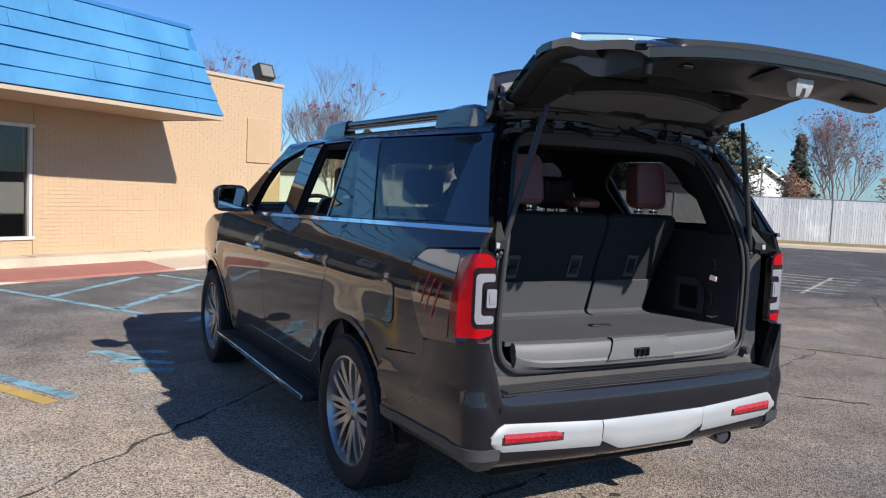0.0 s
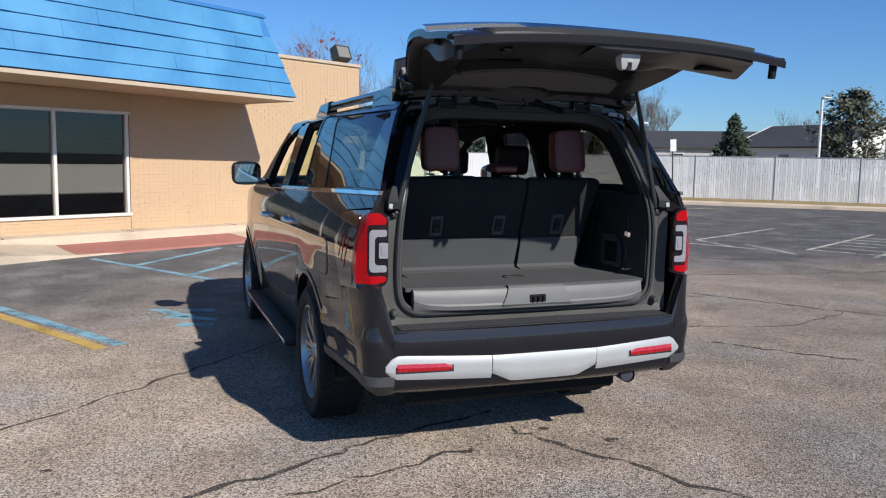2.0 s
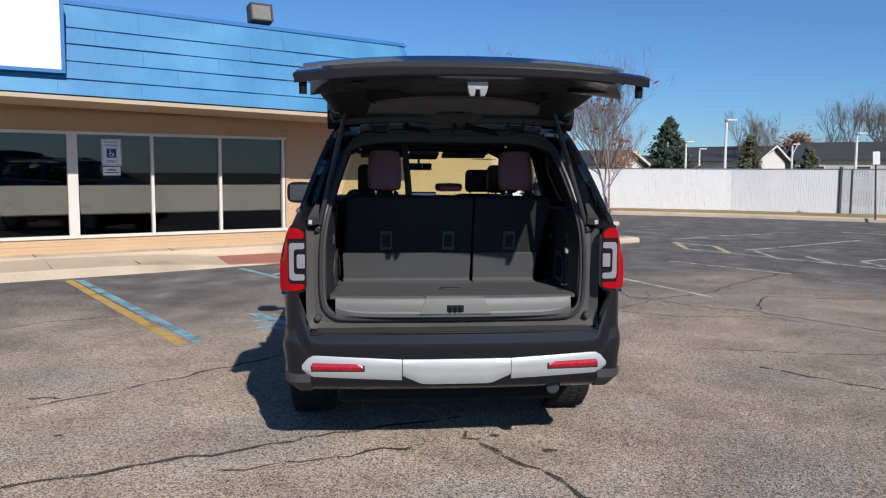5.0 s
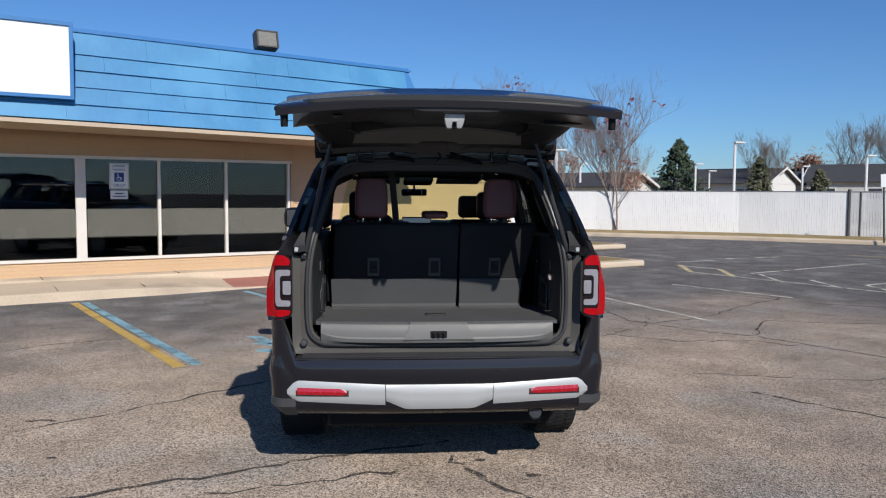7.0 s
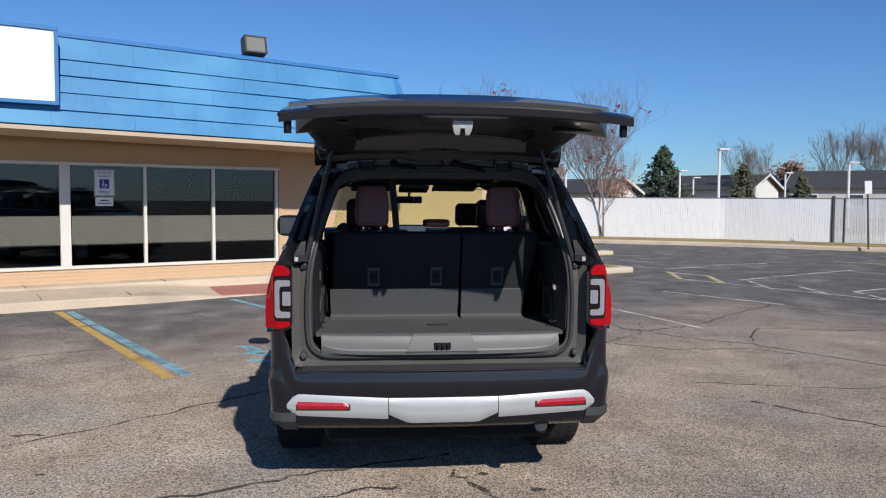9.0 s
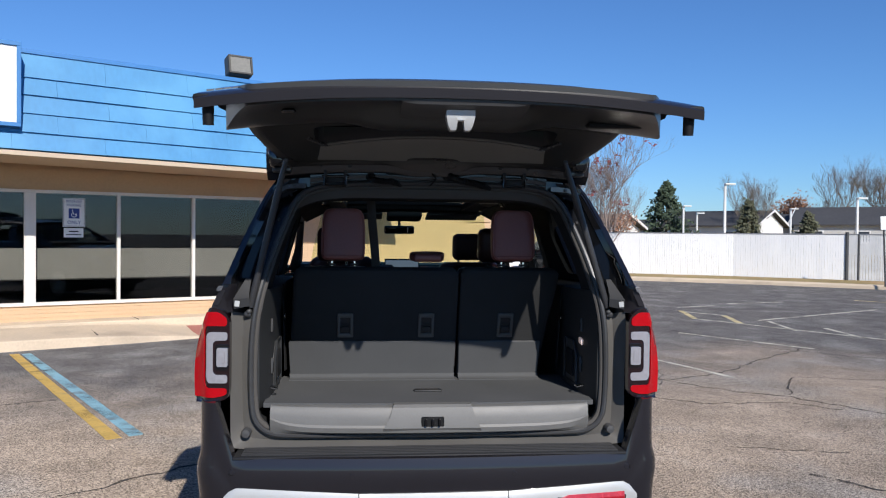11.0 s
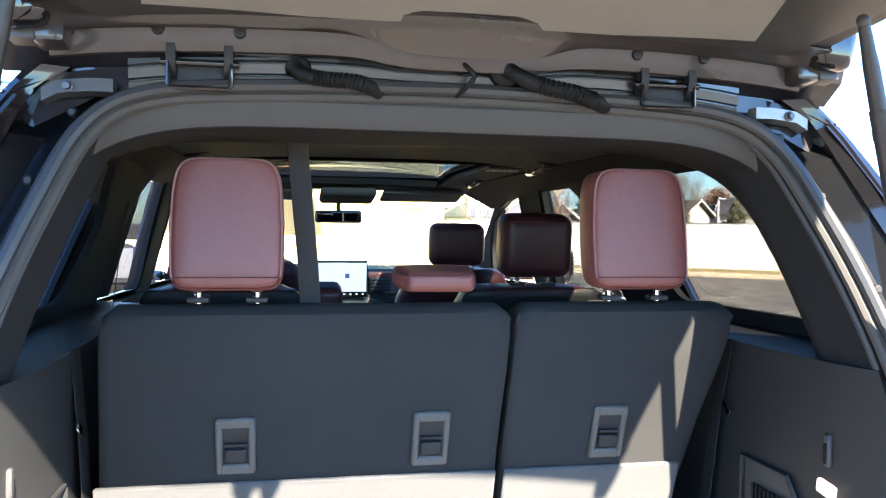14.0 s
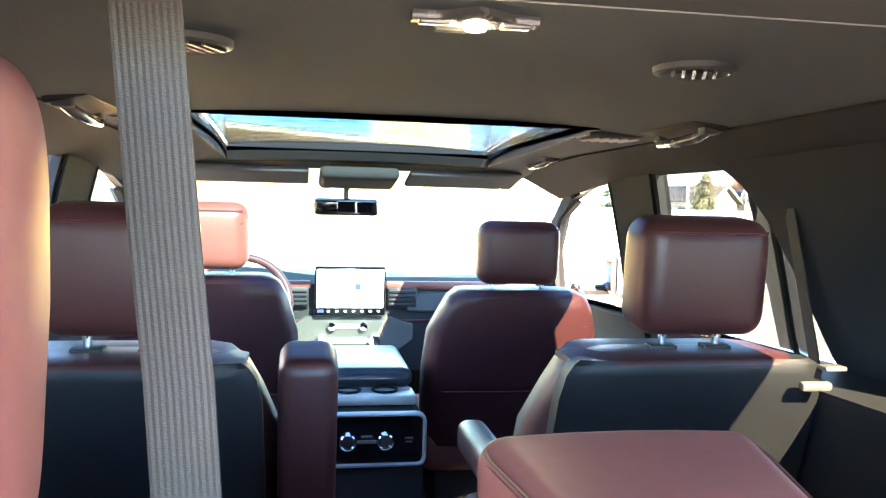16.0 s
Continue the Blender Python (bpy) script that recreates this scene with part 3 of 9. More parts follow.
# walls: mortar core with window band left open
bm = bm_new()
fbox(bm, 0.12, S_RIGHT, -0.30, -0.012, 0.0, ROOF_Z - 0.02)
fbox(bm, S_LEFT, 0.12, -0.30, -0.012, 0.0, W_BOT - 0.05)
fbox(bm, S_LEFT, 0.12, -0.30, -0.012, W_TOP + 0.05, ROOF_Z - 0.02)
fbox(bm, S_RIGHT - 0.3, S_RIGHT - 0.012, -9.0, -0.30, 0.0, ROOF_Z - 0.02)
wall = part("wall", bm, MORTAR, building)
bm = bm_new()
fbox(bm, 0.10, 0.16, 0.0, 0.02, 0.15, SOFFIT_Z)
fbox(bm, S_LEFT, 0.10, -0.008, 0.012, W_TOP + 0.05, SOFFIT_Z)
part("fascia_board", bm, TAN_TRIM, building, "tan board over the windows")
bm = bm_new()
fbox(bm, S_LEFT, S_RIGHT + 0.03, -0.32, 0.03, ROOF_Z - 0.02, ROOF_Z + 0.05, 0.01)
fbox(bm, S_RIGHT - 0.32, S_RIGHT + 0.03, -9.0, -0.32, ROOF_Z - 0.02, ROOF_Z + 0.05, 0.01)
part("coping", bm, CREAM, building, "pale metal coping")
bm = bm_new()
fbox(bm, S_LEFT, S_RIGHT - 0.3, -9.0, -0.3, ROOF_Z - 0.4, ROOF_Z - 0.25)
part("roof_deck", bm, ROOF_DARK, building)
bm = bm_new()
fbox(bm, 4.62, 5.28, 0.0, 0.02, 1.95, 2.85)
part("repaired_patch", bm, TAN_TRIM, building, "smoother repaired patch of wall")

# room behind the panes; its dimness is put into near-black surfaces
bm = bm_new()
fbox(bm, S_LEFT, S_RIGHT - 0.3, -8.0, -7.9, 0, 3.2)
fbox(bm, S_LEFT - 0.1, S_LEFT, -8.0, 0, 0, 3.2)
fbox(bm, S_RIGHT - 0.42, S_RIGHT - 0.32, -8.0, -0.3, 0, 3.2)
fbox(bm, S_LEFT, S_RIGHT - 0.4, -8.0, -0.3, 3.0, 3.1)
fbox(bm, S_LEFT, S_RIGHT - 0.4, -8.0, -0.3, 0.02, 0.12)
tagged(part("room", bm, ROOM_DARK), "plain empty shop interior, darkness put into its colour", "interior", kind="structure")
blind = thing("window_blind", "grey cloth band hung across the lower half of the shop windows", "blind")
bm = bm_new()
fbox(bm, -9.2, 0.05, -0.17, -0.155, 0.895, 1.385)
part("cloth", bm, BLIND, blind)
bm = bm_new()
fbox(bm, -9.2, 0.05, -0.175, -0.15, 0.872, 0.895, 0.004)
part("bottom_bar", bm, POST_DARK, blind)

MULL = [0.06, -1.19, -2.42, -3.73, -5.02, -6.25, -7.5, -8.75, -10.0]
bm = bm_new()
fbox(bm, S_LEFT, 0.12, -0.10, 0.03, W_BOT - 0.05, W_BOT)
fbox(bm, S_LEFT, 0.12, -0.10, 0.03, W_TOP, W_TOP + 0.05)
wf = tagged(part("window_1", bm, FRAME_WHITE), "long shop window band in white aluminium frames", "window", kind="structure")
for i, s in enumerate(MULL):
    bm = bm_new()
    w = 0.082 if i == 3 else 0.026
    fbox(bm, s - w, s + w, -0.09, 0.022, W_BOT, W_TOP, 0.004)
    part("mullion", bm, FRAME_WHITE, wf)
for a, b in zip(MULL[1:], MULL[:-1]):
    bm = bm_new()
    fbox(bm, a + 0.02, b - 0.02, -0.045, -0.037, W_BOT, W_TOP)
    ob = part("pane", bm, SHOP_GLASS, wf)
    ob.visible_shadow = False


def text_mesh(body, size, mat, parent, name, m, extrude=0.002, align="CENTER"):
    cu = bpy.data.curves.new("text", "FONT")
    cu.body, cu.size, cu.align_x, cu.align_y, cu.extrude, cu.resolution_u = body, size, align, "CENTER", extrude, 3
    tmp = bpy.data.objects.new("text", cu)
    scene.collection.objects.link(tmp)
    me = bpy.data.meshes.new_from_object(tmp.evaluated_get(bpy.context.evaluated_depsgraph_get()))
    bpy.data.objects.remove(tmp)
    me.transform(m)
    me.materials.append(mat)
    ob = new(name, me)
    ob.parent = parent
    return ob


# reserved parking sign fixed behind a pane
FTEXT = Matrix(((FU.x, 0, FN.x), (FU.y, 0, FN.y), (0, 1, 0))).to_4x4()


def ftext(s, out, z):
    return Matrix.Translation(fac(s, out, z)) @ FTEXT


psign = thing("parking_sign", "white reserved parking sign with a blue wheelchair square", "sign")
bm = bm_new()
fbox(bm, -3.26, -2.93, -0.025, -0.019, 1.73, 2.19, 0.002)
part("plate", bm, SIGN_WHITE, psign)
bm = bm_new()
fbox(bm, -3.245, -2.955, -0.025, -0.019, 1.56, 1.71, 0.002)
part("lower_plate", bm, SIGN_WHITE, psign)
bm = bm_new()
for a in ((-3.25, -3.244, 1.74, 2.18), (-2.946, -2.94, 1.74, 2.18), (-3.25, -2.94, 1.74, 1.746), (-3.25, -2.94, 2.174, 2.18)):
    fbox(bm, a[0], a[1], -0.019, -0.0165, a[2], a[3])
part("border", bm, SIGN_INK, psign)
bm = bm_new()
fbox(bm, -3.175, -3.015, -0.019, -0.0165, 1.865, 2.025)
part("blue_square", bm, SIGN_BLUE, psign)
bm = bm_new()
to = lambda u, v: fac(-3.10 + u, -0.0155, 1.945 + v)
ring = [(0.042 * math.cos(a) + 0.004, 0.042 * math.sin(a) - 0.02) for a in [radians(150 + 240 * k / 14) for k in range(15)]]
ring += [(0.032 * math.cos(a) + 0.004, 0.032 * math.sin(a) - 0.02) for a in [radians(390 - 240 * k / 14) for k in range(15)]]
prism(bm, ring, to, FN * -0.001)
prism(bm, [(-0.022, 0.035), (-0.010, 0.035), (0.0, -0.005), (0.030, -0.005), (0.046, -0.045), (0.036, -0.050), (0.022, -0.015), (-0.012, -0.015)], to, FN * -0.001)
prism(bm, [(0.011 * math.cos(a) - 0.018, 0.011 * math.sin(a) + 0.052) for a in [k * math.pi / 6 for k in range(12)]], to, FN * -0.001)
part("wheelchair_symbol", bm, SIGN_WHITE, psign)
for body, z, size in (("RESERVED", 2.135, 0.052), ("PARKING", 2.075, 0.052), ("ONLY", 1.80, 0.075)):
    text_mesh(body, size, SIGN_BLUE, psign, "lettering", ftext(-3.095, -0.017, z))
bm = bm_new()
fbox(bm, -3.17, -3.03, -0.019, -0.0165, 1.645, 1.665)
fbox(bm, -3.21, -2.99, -0.019, -0.0165, 1.60, 1.615)
part("writing_bar", bm, SIGN_INK, psign)

# mansard: soffit, edge metal, five courses of blue panels
M_R, M_L, OUT0, OUT1, Z0, Z1 = 2.49, -16.0, 1.64, 1.30, 2.66, 4.05
mansard = thing("mansard_roof", "overhanging mansard of weathered bright blue shingle panels", "roof", kind="structure")
bm = bm_new()
fbox(bm, M_L, M_R - 0.03, -0.02, OUT0 - 0.02, SOFFIT_Z - 0.04, SOFFIT_Z)
part("soffit", bm, SOFFIT, mansard, "cream soffit boards")
bm = bm_new()
fbox(bm, M_L, M_R, OUT0 - 0.02, OUT0 + 0.012, SOFFIT_Z - 0.05, SOFFIT_Z + 0.012)
fbox(bm, M_R - 0.02, M_R + 0.012, 0.0, OUT0, SOFFIT_Z - 0.05, SOFFIT_Z + 0.012)
part("drip_edge", bm, CREAM, mansard)
HIP = 0.46


def slope(s, k):
    """A place on the front slope: k 0 at the eave, 1 at the top; the end leans in with it."""
    return fac(s, OUT0 + (OUT1 - OUT0) * k, Z0 + (Z1 - Z0) * k)


bm = bm_new()
a = [slope(M_L, 0), slope(M_R, 0), slope(M_R - HIP, 1), slope(M_L, 1)]
b = [fac(M_L, 0.0, Z0), fac(M_R, 0.0, Z0), fac(M_R - HIP, 0.0, Z1), fac(M_L, 0.0, Z1)]
loft(bm, [a, b])
part("backing", bm, BLUE_METAL, mansard)
COURSES, pw = 5, 1.22
LAPS = (0.0, 0.186, 0.382, 0.571, 0.753, 1.0)
slope_n = (slope(0, 0) - slope(0, 1)).cross(FU).normalized()
if slope_n.dot(FN) < 0:
    slope_n = -slope_n
rng = random.Random(8)
for c in range(COURSES):
    k0, k1 = LAPS[c] - (0.010 if c else 0.0), LAPS[c + 1]
    s = M_R - HIP * k0 + 0.004
    first = True
    x = M_R - (0.55 + 0.60 * (c % 2)) * 1.0
    cuts = [None]
    while x > M_L + 0.2:
        cuts.append(x)
        x -= pw + rng.uniform(-0.03, 0.03)
    cuts.append(M_L)
    for i in range(len(cuts) - 1):
        e = 0.0012
        r0 = M_R - HIP * k0 if cuts[i] is None else cuts[i] - e
        r1 = M_R - HIP * k1 if cuts[i] is None else cuts[i] - e
        l0 = l1 = cuts[i + 1] + e
        if min(r0, r1) - l0 < 0.1:
            continue
        lift, top = 0.036 + rng.uniform(-0.005, 0.007), 0.006
        bm = bm_new()
        q = [slope(l0, k0) + slope_n * lift, slope(r0, k0) + slope_n * lift, slope(r1, k1) + slope_n * top, slope(l1, k1) + slope_n * top]
        q2 = [slope(l0, k0), slope(r0, k0), slope(r1, k1), slope(l1, k1)]
        loft(bm, [q, q2])
        part("shingle", bm, SHINGLE, mansard)
# shingled end of the mansard
for c in range(COURSES):
    k0, k1 = LAPS[c] - (0.010 if c else 0.0), LAPS[c + 1]
    def endp(k, o, lift):
        return fac(M_R - HIP * k + lift, o * (OUT0 + (OUT1 - OUT0) * k), Z0 + (Z1 - Z0) * k)
    bm = bm_new()
    loft(bm, [[endp(k0, 0, 0.03), endp(k0, 1, 0.03), endp(k1, 1, 0.01), endp(k1, 0, 0.01)], [endp(k0, 0, 0), endp(k0, 1, 0), endp(k1, 1, 0), endp(k1, 0, 0)]])
    part("shingle", bm, SHINGLE, mansard)
bm = bm_new()
for o, z in ((OUT1, Z1),):
    fbox(bm, M_L, M_R - HIP + 0.05, -0.1, OUT1 + 0.03, Z1, Z1 + 0.03)
    fbox(bm, M_L, M_R - HIP + 0.02, -0.1, OUT1 - 0.01, Z1 + 0.03, Z1 + 0.07)
part("ridge_cap", bm, BLUE_METAL, mansard)

# the mansard sags a little towards its free end
for ob in mansard.children:
    for v in ob.data.vertices:
        v.co.z += 0.017 * (2.2 - (v.co - F0).dot(FU))

# blank sign box on the mansard
sb = thing("sign_box", "blank white sign box with a blue frame", "sign")
bm = bm_new()
fbox(bm, -8.8, -4.08, 1.40, 1.70, 3.12, 4.165)
part("face", bm, SIGN_WHITE, sb)
bm = bm_new()
for a in ((-8.86, -4.03, 3.07, 3.125), (-8.86, -4.03, 4.16, 4.22), (-4.085, -4.03, 3.125, 4.16), (-8.86, -8.8, 3.125, 4.16)):
    fbox(bm, a[0], a[1], 1.35, 1.725, a[2], a[3], 0.004)
part("frame", bm, BLUE_METAL, sb)


def floodlight(s, out, z, tilt):
    ob = thing("floodlight", "bronze box floodlight on the roof edge", "floodlight", "floodlights")
    base = Matrix.Translation(fac(s, out, z)) @ FROT
    m = base @ pose(0, 0, 0.19, tilt, 0, 0)
    bm = bm_new()
    box(bm, (0, 0, 0), (0.40, 0.22, 0.34), None, 0.035, 2)
    bmesh.ops.transform(bm, matrix=m, verts=bm.verts)
    part("housing", bm, LAMP_BRONZE, ob)
    bm = bm_new()
    box(bm, (0, 0.118, 0), (0.33, 0.012, 0.27), None, 0.004, 1)
    bmesh.ops.transform(bm, matrix=m, verts=bm.verts)
    part("lens", bm, LAMP_GLASS, ob, "dusty glass lens")
    bm = bm_new()
    for y, zz in ((0.125, 0.14), (0.125, -0.14)):
        box(bm, (0, y, zz), (0.40, 0.02, 0.03), None, 0.005, 1)
    for x in (-0.185, 0.185):
        box(bm, (x, 0.125, 0), (0.03, 0.02, 0.30), None, 0.005, 1)
    bmesh.ops.transform(bm, matrix=m, verts=bm.verts)
    part("rim", bm, LAMP_BRONZE, ob)
    bm = bm_new()
    box(bm, (0, 0, 0.012), (0.30, 0.10, 0.024), None, 0.005, 1)
    box(bm, (-0.13, 0, 0.04), (0.02, 0.06, 0.08))
    box(bm, (0.13, 0, 0.04), (0.02, 0.06, 0.08))
    bmesh.ops.transform(bm, matrix=base, verts=bm.verts)
    part("bracket", bm, LAMP_BRONZE, ob)


floodlight(-0.82, 1.17, Z1 + 0.125, 12)
floodlight(5.15, -0.12, ROOF_Z + 0.05, 22)
floodlight(-6.4, 1.17, Z1 + 0.22, 12)

# ---------------------------------------------------------------- distance
def away(bearing, d):
    b = radians(bearing)
    return Vector((-0.3 + d * math.sin(b), -4.35 + d * math.cos(b), 0.10 + 0.0075 * max(0, d - 32)))


def branches(bm, p, d, r, length, depth, rng, tips, seg=5, kids=(2, 3, 3)):
    n = 3
    pts = [p]
    cur, dv = p.copy(), d.copy()
    for i in range(n):
        dv = (dv + Vector((rng.uniform(-1, 1), rng.uniform(-1, 1), rng.uniform(-0.3, 0.7))) * 0.14).normalized()
        cur = cur + dv * length / n
        pts.append(cur.copy())
    tube(bm, pts, r, seg, r * 0.55, caps=False)
    if depth == 0:
        tips.append((pts[-1], dv))
        return
    for k in range(rng.choice(kids)):
        t = rng.uniform(0.35, 1.0)
        q = pts[0].lerp(pts[-1], t) if t < 0.99 else pts[-1]
        q = pts[min(n, int(t * n) + 1)] if t > 0.5 else q
        side = Vector((rng.uniform(-1, 1), rng.uniform(-1, 1), rng.uniform(0.1, 0.9))).normalized()
        branches(bm, q, (dv * 0.75 + side * 0.6).normalized(), r * 0.58, length * rng.uniform(0.55, 0.78), depth - 1, rng, tips, 3 if depth < 3 else seg, kids)


def leaf_cloud(bm, pts, n, spread, size, rng):
    for p, _ in pts:
        for k in range(n):
            c = p + Vector((rng.gauss(0, spread), rng.gauss(0, spread), rng.gauss(0, spread)))
            a = Vector((rng.uniform(-1, 1), rng.uniform(-1, 1), rng.uniform(-1, 1))).normalized()
            b = a.orthogonal().normalized()
            s = size * rng.uniform(0.6, 1.4)
            bm.faces.new([bm.verts.new(c + v) for v in (a * s, b * s * 0.6, -a * s, -b * s * 0.6)])


def bare_tree(name, where, h, seed, label, leaf=None, leaf_n=0, leaf_share=1.0, multi=1, bark=BARK, depth=5, size=0.06, spread=0.18, thick=0.011, kids=(2, 3, 3)):
    rng = random.Random(seed)
    ob = thing(name, label, "tree", "trees beyond the fence")
    bm, tips = bm_new(), []
    for k in range(multi):
        lean = Vector((rng.uniform(-0.35, 0.35), rng.uniform(-0.35, 0.35), 1)) if multi > 1 else Vector((rng.uniform(-0.06, 0.06), 0, 1))
        branches(bm, where + Vector((rng.uniform(-0.2, 0.2), rng.uniform(-0.2, 0.2), 0)) * (multi > 1), lean.normalized(), h * thick, h * 0.36, depth, rng, tips, 6, kids)
    top = max(v.co.z for v in bm.verts)
    for v in bm.verts:
        v.co = where + (v.co - where) * (h / top)
    tips = [(where + (p - where) * (h / top), d) for p, d in tips]
    part("trunk", bm, bark, ob, smooth=40)
    if leaf:
        bm = bm_new()
        keep = [t for t in tips if rng.random() < leaf_share]
        leaf_cloud(bm, keep, leaf_n, spread, size, rng)
        part("crown", bm, leaf, ob)
    return ob


def conifer(where, h, w, seed, label, mat=NEEDLE, rounded=False):
    """A leafy or needled crown built of many small clumps round whorled limbs."""
    rng = random.Random(seed)
    ob = thing("evergreen_tree", label, "tree", "trees beyond the fence")
    bm = bm_new()
    tube(bm, [where, where + Vector((0, 0, h * 0.5)), where + Vector((0, 0, h * 0.97))], h * 0.022, 7, 0.02)
    bl = bm_new()
    n = int(h * 34)
    for i in range(n):
        k = (i + rng.random()) / n
        z = h * (0.10 + 0.9 * k)
        rad = w * ((1 - k) ** 0.85 if not rounded else math.sin(math.pi * min(1, 0.18 + 0.82 * k)) ** 0.6)
        rad *= rng.uniform(0.55, 1.1)
        a = rng.uniform(0, 2 * math.pi)
        d = Vector((math.cos(a), math.sin(a), -0.12 if not rounded else 0.35))
        p0 = where + Vector((0, 0, z))
        p1 = p0 + d * rad
        if i % 3 == 0:
            tube(bm, [p0, p1], 0.025, 4, 0.008, caps=False)
        for j in range(9):
            t = rng.uniform(0.35, 1.03)
            leaf_cloud(bl, [(p0.lerp(p1, t), d)], 3, 0.10 + 0.05 * rounded, 0.13, rng)
    part("trunk", bm, BARK, ob)
    part("crown", bl, mat, ob)


FEW = (3, 3, 4)
bare_tree("maple_tree", away(16.6, 34), 7.0, 11, "young maple with only a few red leaves", LEAF_RED, 7, 0.0035, 5, BARK_PALE, 6, 0.085, 0.12, 0.007, FEW)
bare_tree("maple_tree", away(8.0, 31), 6.6, 12, "young maple with only a few red leaves", LEAF_RED, 7, 0.0045, 4, BARK_PALE, 6, 0.085, 0.12, 0.007, FEW)
bare_tree("bare_tree", away(12.6, 46), 6.4, 13, "bare grey tree behind the building", None, 0, 1, 3, BARK_PALE, 6, 0.06, 0.18, 0.008, FEW)
bare_tree("maple_tree", away(51.5, 44), 7.0, 14, "leggy maple with thin red foliage beyond the fence", LEAF_RED, 4, 0.035, 5, BARK_PALE, 6, 0.08, 0.14, 0.008, FEW)
bare_tree("shrub", away(48.3, 41), 3.2, 15, "twiggy shrub with rusty leaves beyond the fence", LEAF_RUST, 6, 0.7, 5, BARK_PALE, 4, 0.06, 0.16)
bare_tree("shrub", away(17.6, 40), 3.4, 16, "twiggy shrub with reddish leaves beyond the fence", LEAF_RUST, 4, 0.3, 6, BARK_PALE, 4, 0.06, 0.16, 0.008, FEW)
bare_tree("bare_tree", away(26.0, 66), 6.9, 17, "bare round-crowned tree near the houses", None, 0, 1, 4, BARK, 6, 0.06, 0.18, 0.009, FEW)
bare_tree("bare_tree", away(31.6, 78), 8.8, 18, "large bare tree over the dark roofs", None, 0, 1, 3, BARK, 6, 0.06, 0.18, 0.010, FEW)
bare_tree("bare_tree", away(34.2, 80), 9.3, 19, "large bare tree over the dark roofs", None, 0, 1, 4, BARK, 6, 0.06, 0.18, 0.010, FEW)
bare_tree("rust_tree", away(28.8, 82), 5.2, 20, "tree with rusty autumn leaves at the back of a gable", LEAF_RUST, 14, 1.0, 4, BARK, 4, 0.14, 0.36)
bare_tree("rust_tree", away(12.0, 60), 5.4, 24, "tree with rusty autumn leaves beyond the fence", LEAF_RUST, 7, 0.8, 2, BARK, 4, 0.12, 0.3)
bare_tree("orange_tree", away(57.0, 44), 4.3, 21, "bushy tree with orange autumn leaves", LEAF_ORANGE, 16, 1.0, 5, BARK, 4, 0.10, 0.24)
bare_tree("bare_tree", away(42.5, 75), 6.4, 22, "bare tree near the white gable", None, 0, 1, 3, BARK, 6, 0.06, 0.18, 0.009, FEW)
conifer(away(20.6, 60), 5.2, 3.1, 31, "dark green spreading evergreen beyond the fence")
conifer(away(45.6, 54), 5.6, 2.5, 32, "broad dull green evergreen beyond the fence", BUSH_GREEN, True)
conifer(away(49.6, 50), 5.2, 1.4, 33, "dark pointed spruce beyond the fence")
conifer(away(38.6, 58), 4.4, 2.3, 34, "pointed spruce in front of the houses")
conifer(away(25.8, 58), 3.8, 1.7, 35, "small spruce beside the white gable", BUSH_GREEN)
conifer(away(29.4, 60), 3.0, 1.8, 36, "small grey-green spruce by the houses", BUSH_GREEN)


def street_lamp(bearing, d, h, arm=1):
    p = away(bearing, d)
    ob = thing("street_lamp", "slim white lamp post with a flat shoebox head", "street lamp", "lamp posts")
    bm = bm_new()
    tube(bm, [p, p + Vector((0, 0, h))], 0.085, 8, 0.07)
    part("pole", bm, POLE_WHITE, ob)
    bm = bm_new()
    box(bm, p + Vector((0.22 * arm, -0.05, h)), (0.55, 0.26, 0.09), None, 0.02, 1)
    part("head", bm, POLE_WHITE, ob)


for b, d, h in ((24.2, 45, 4.25), (21.7, 58, 3.5), (22.6, 62, 3.1), (32.1, 50, 3.65), (28.4, 62, 3.4), (13.9, 50, 3.3), (43.6, 50, 5.1), (47.6, 54, 4.2), (46.9, 58, 3.5), (12.2, 38, 3.6)):
    street_lamp(b, d, h)


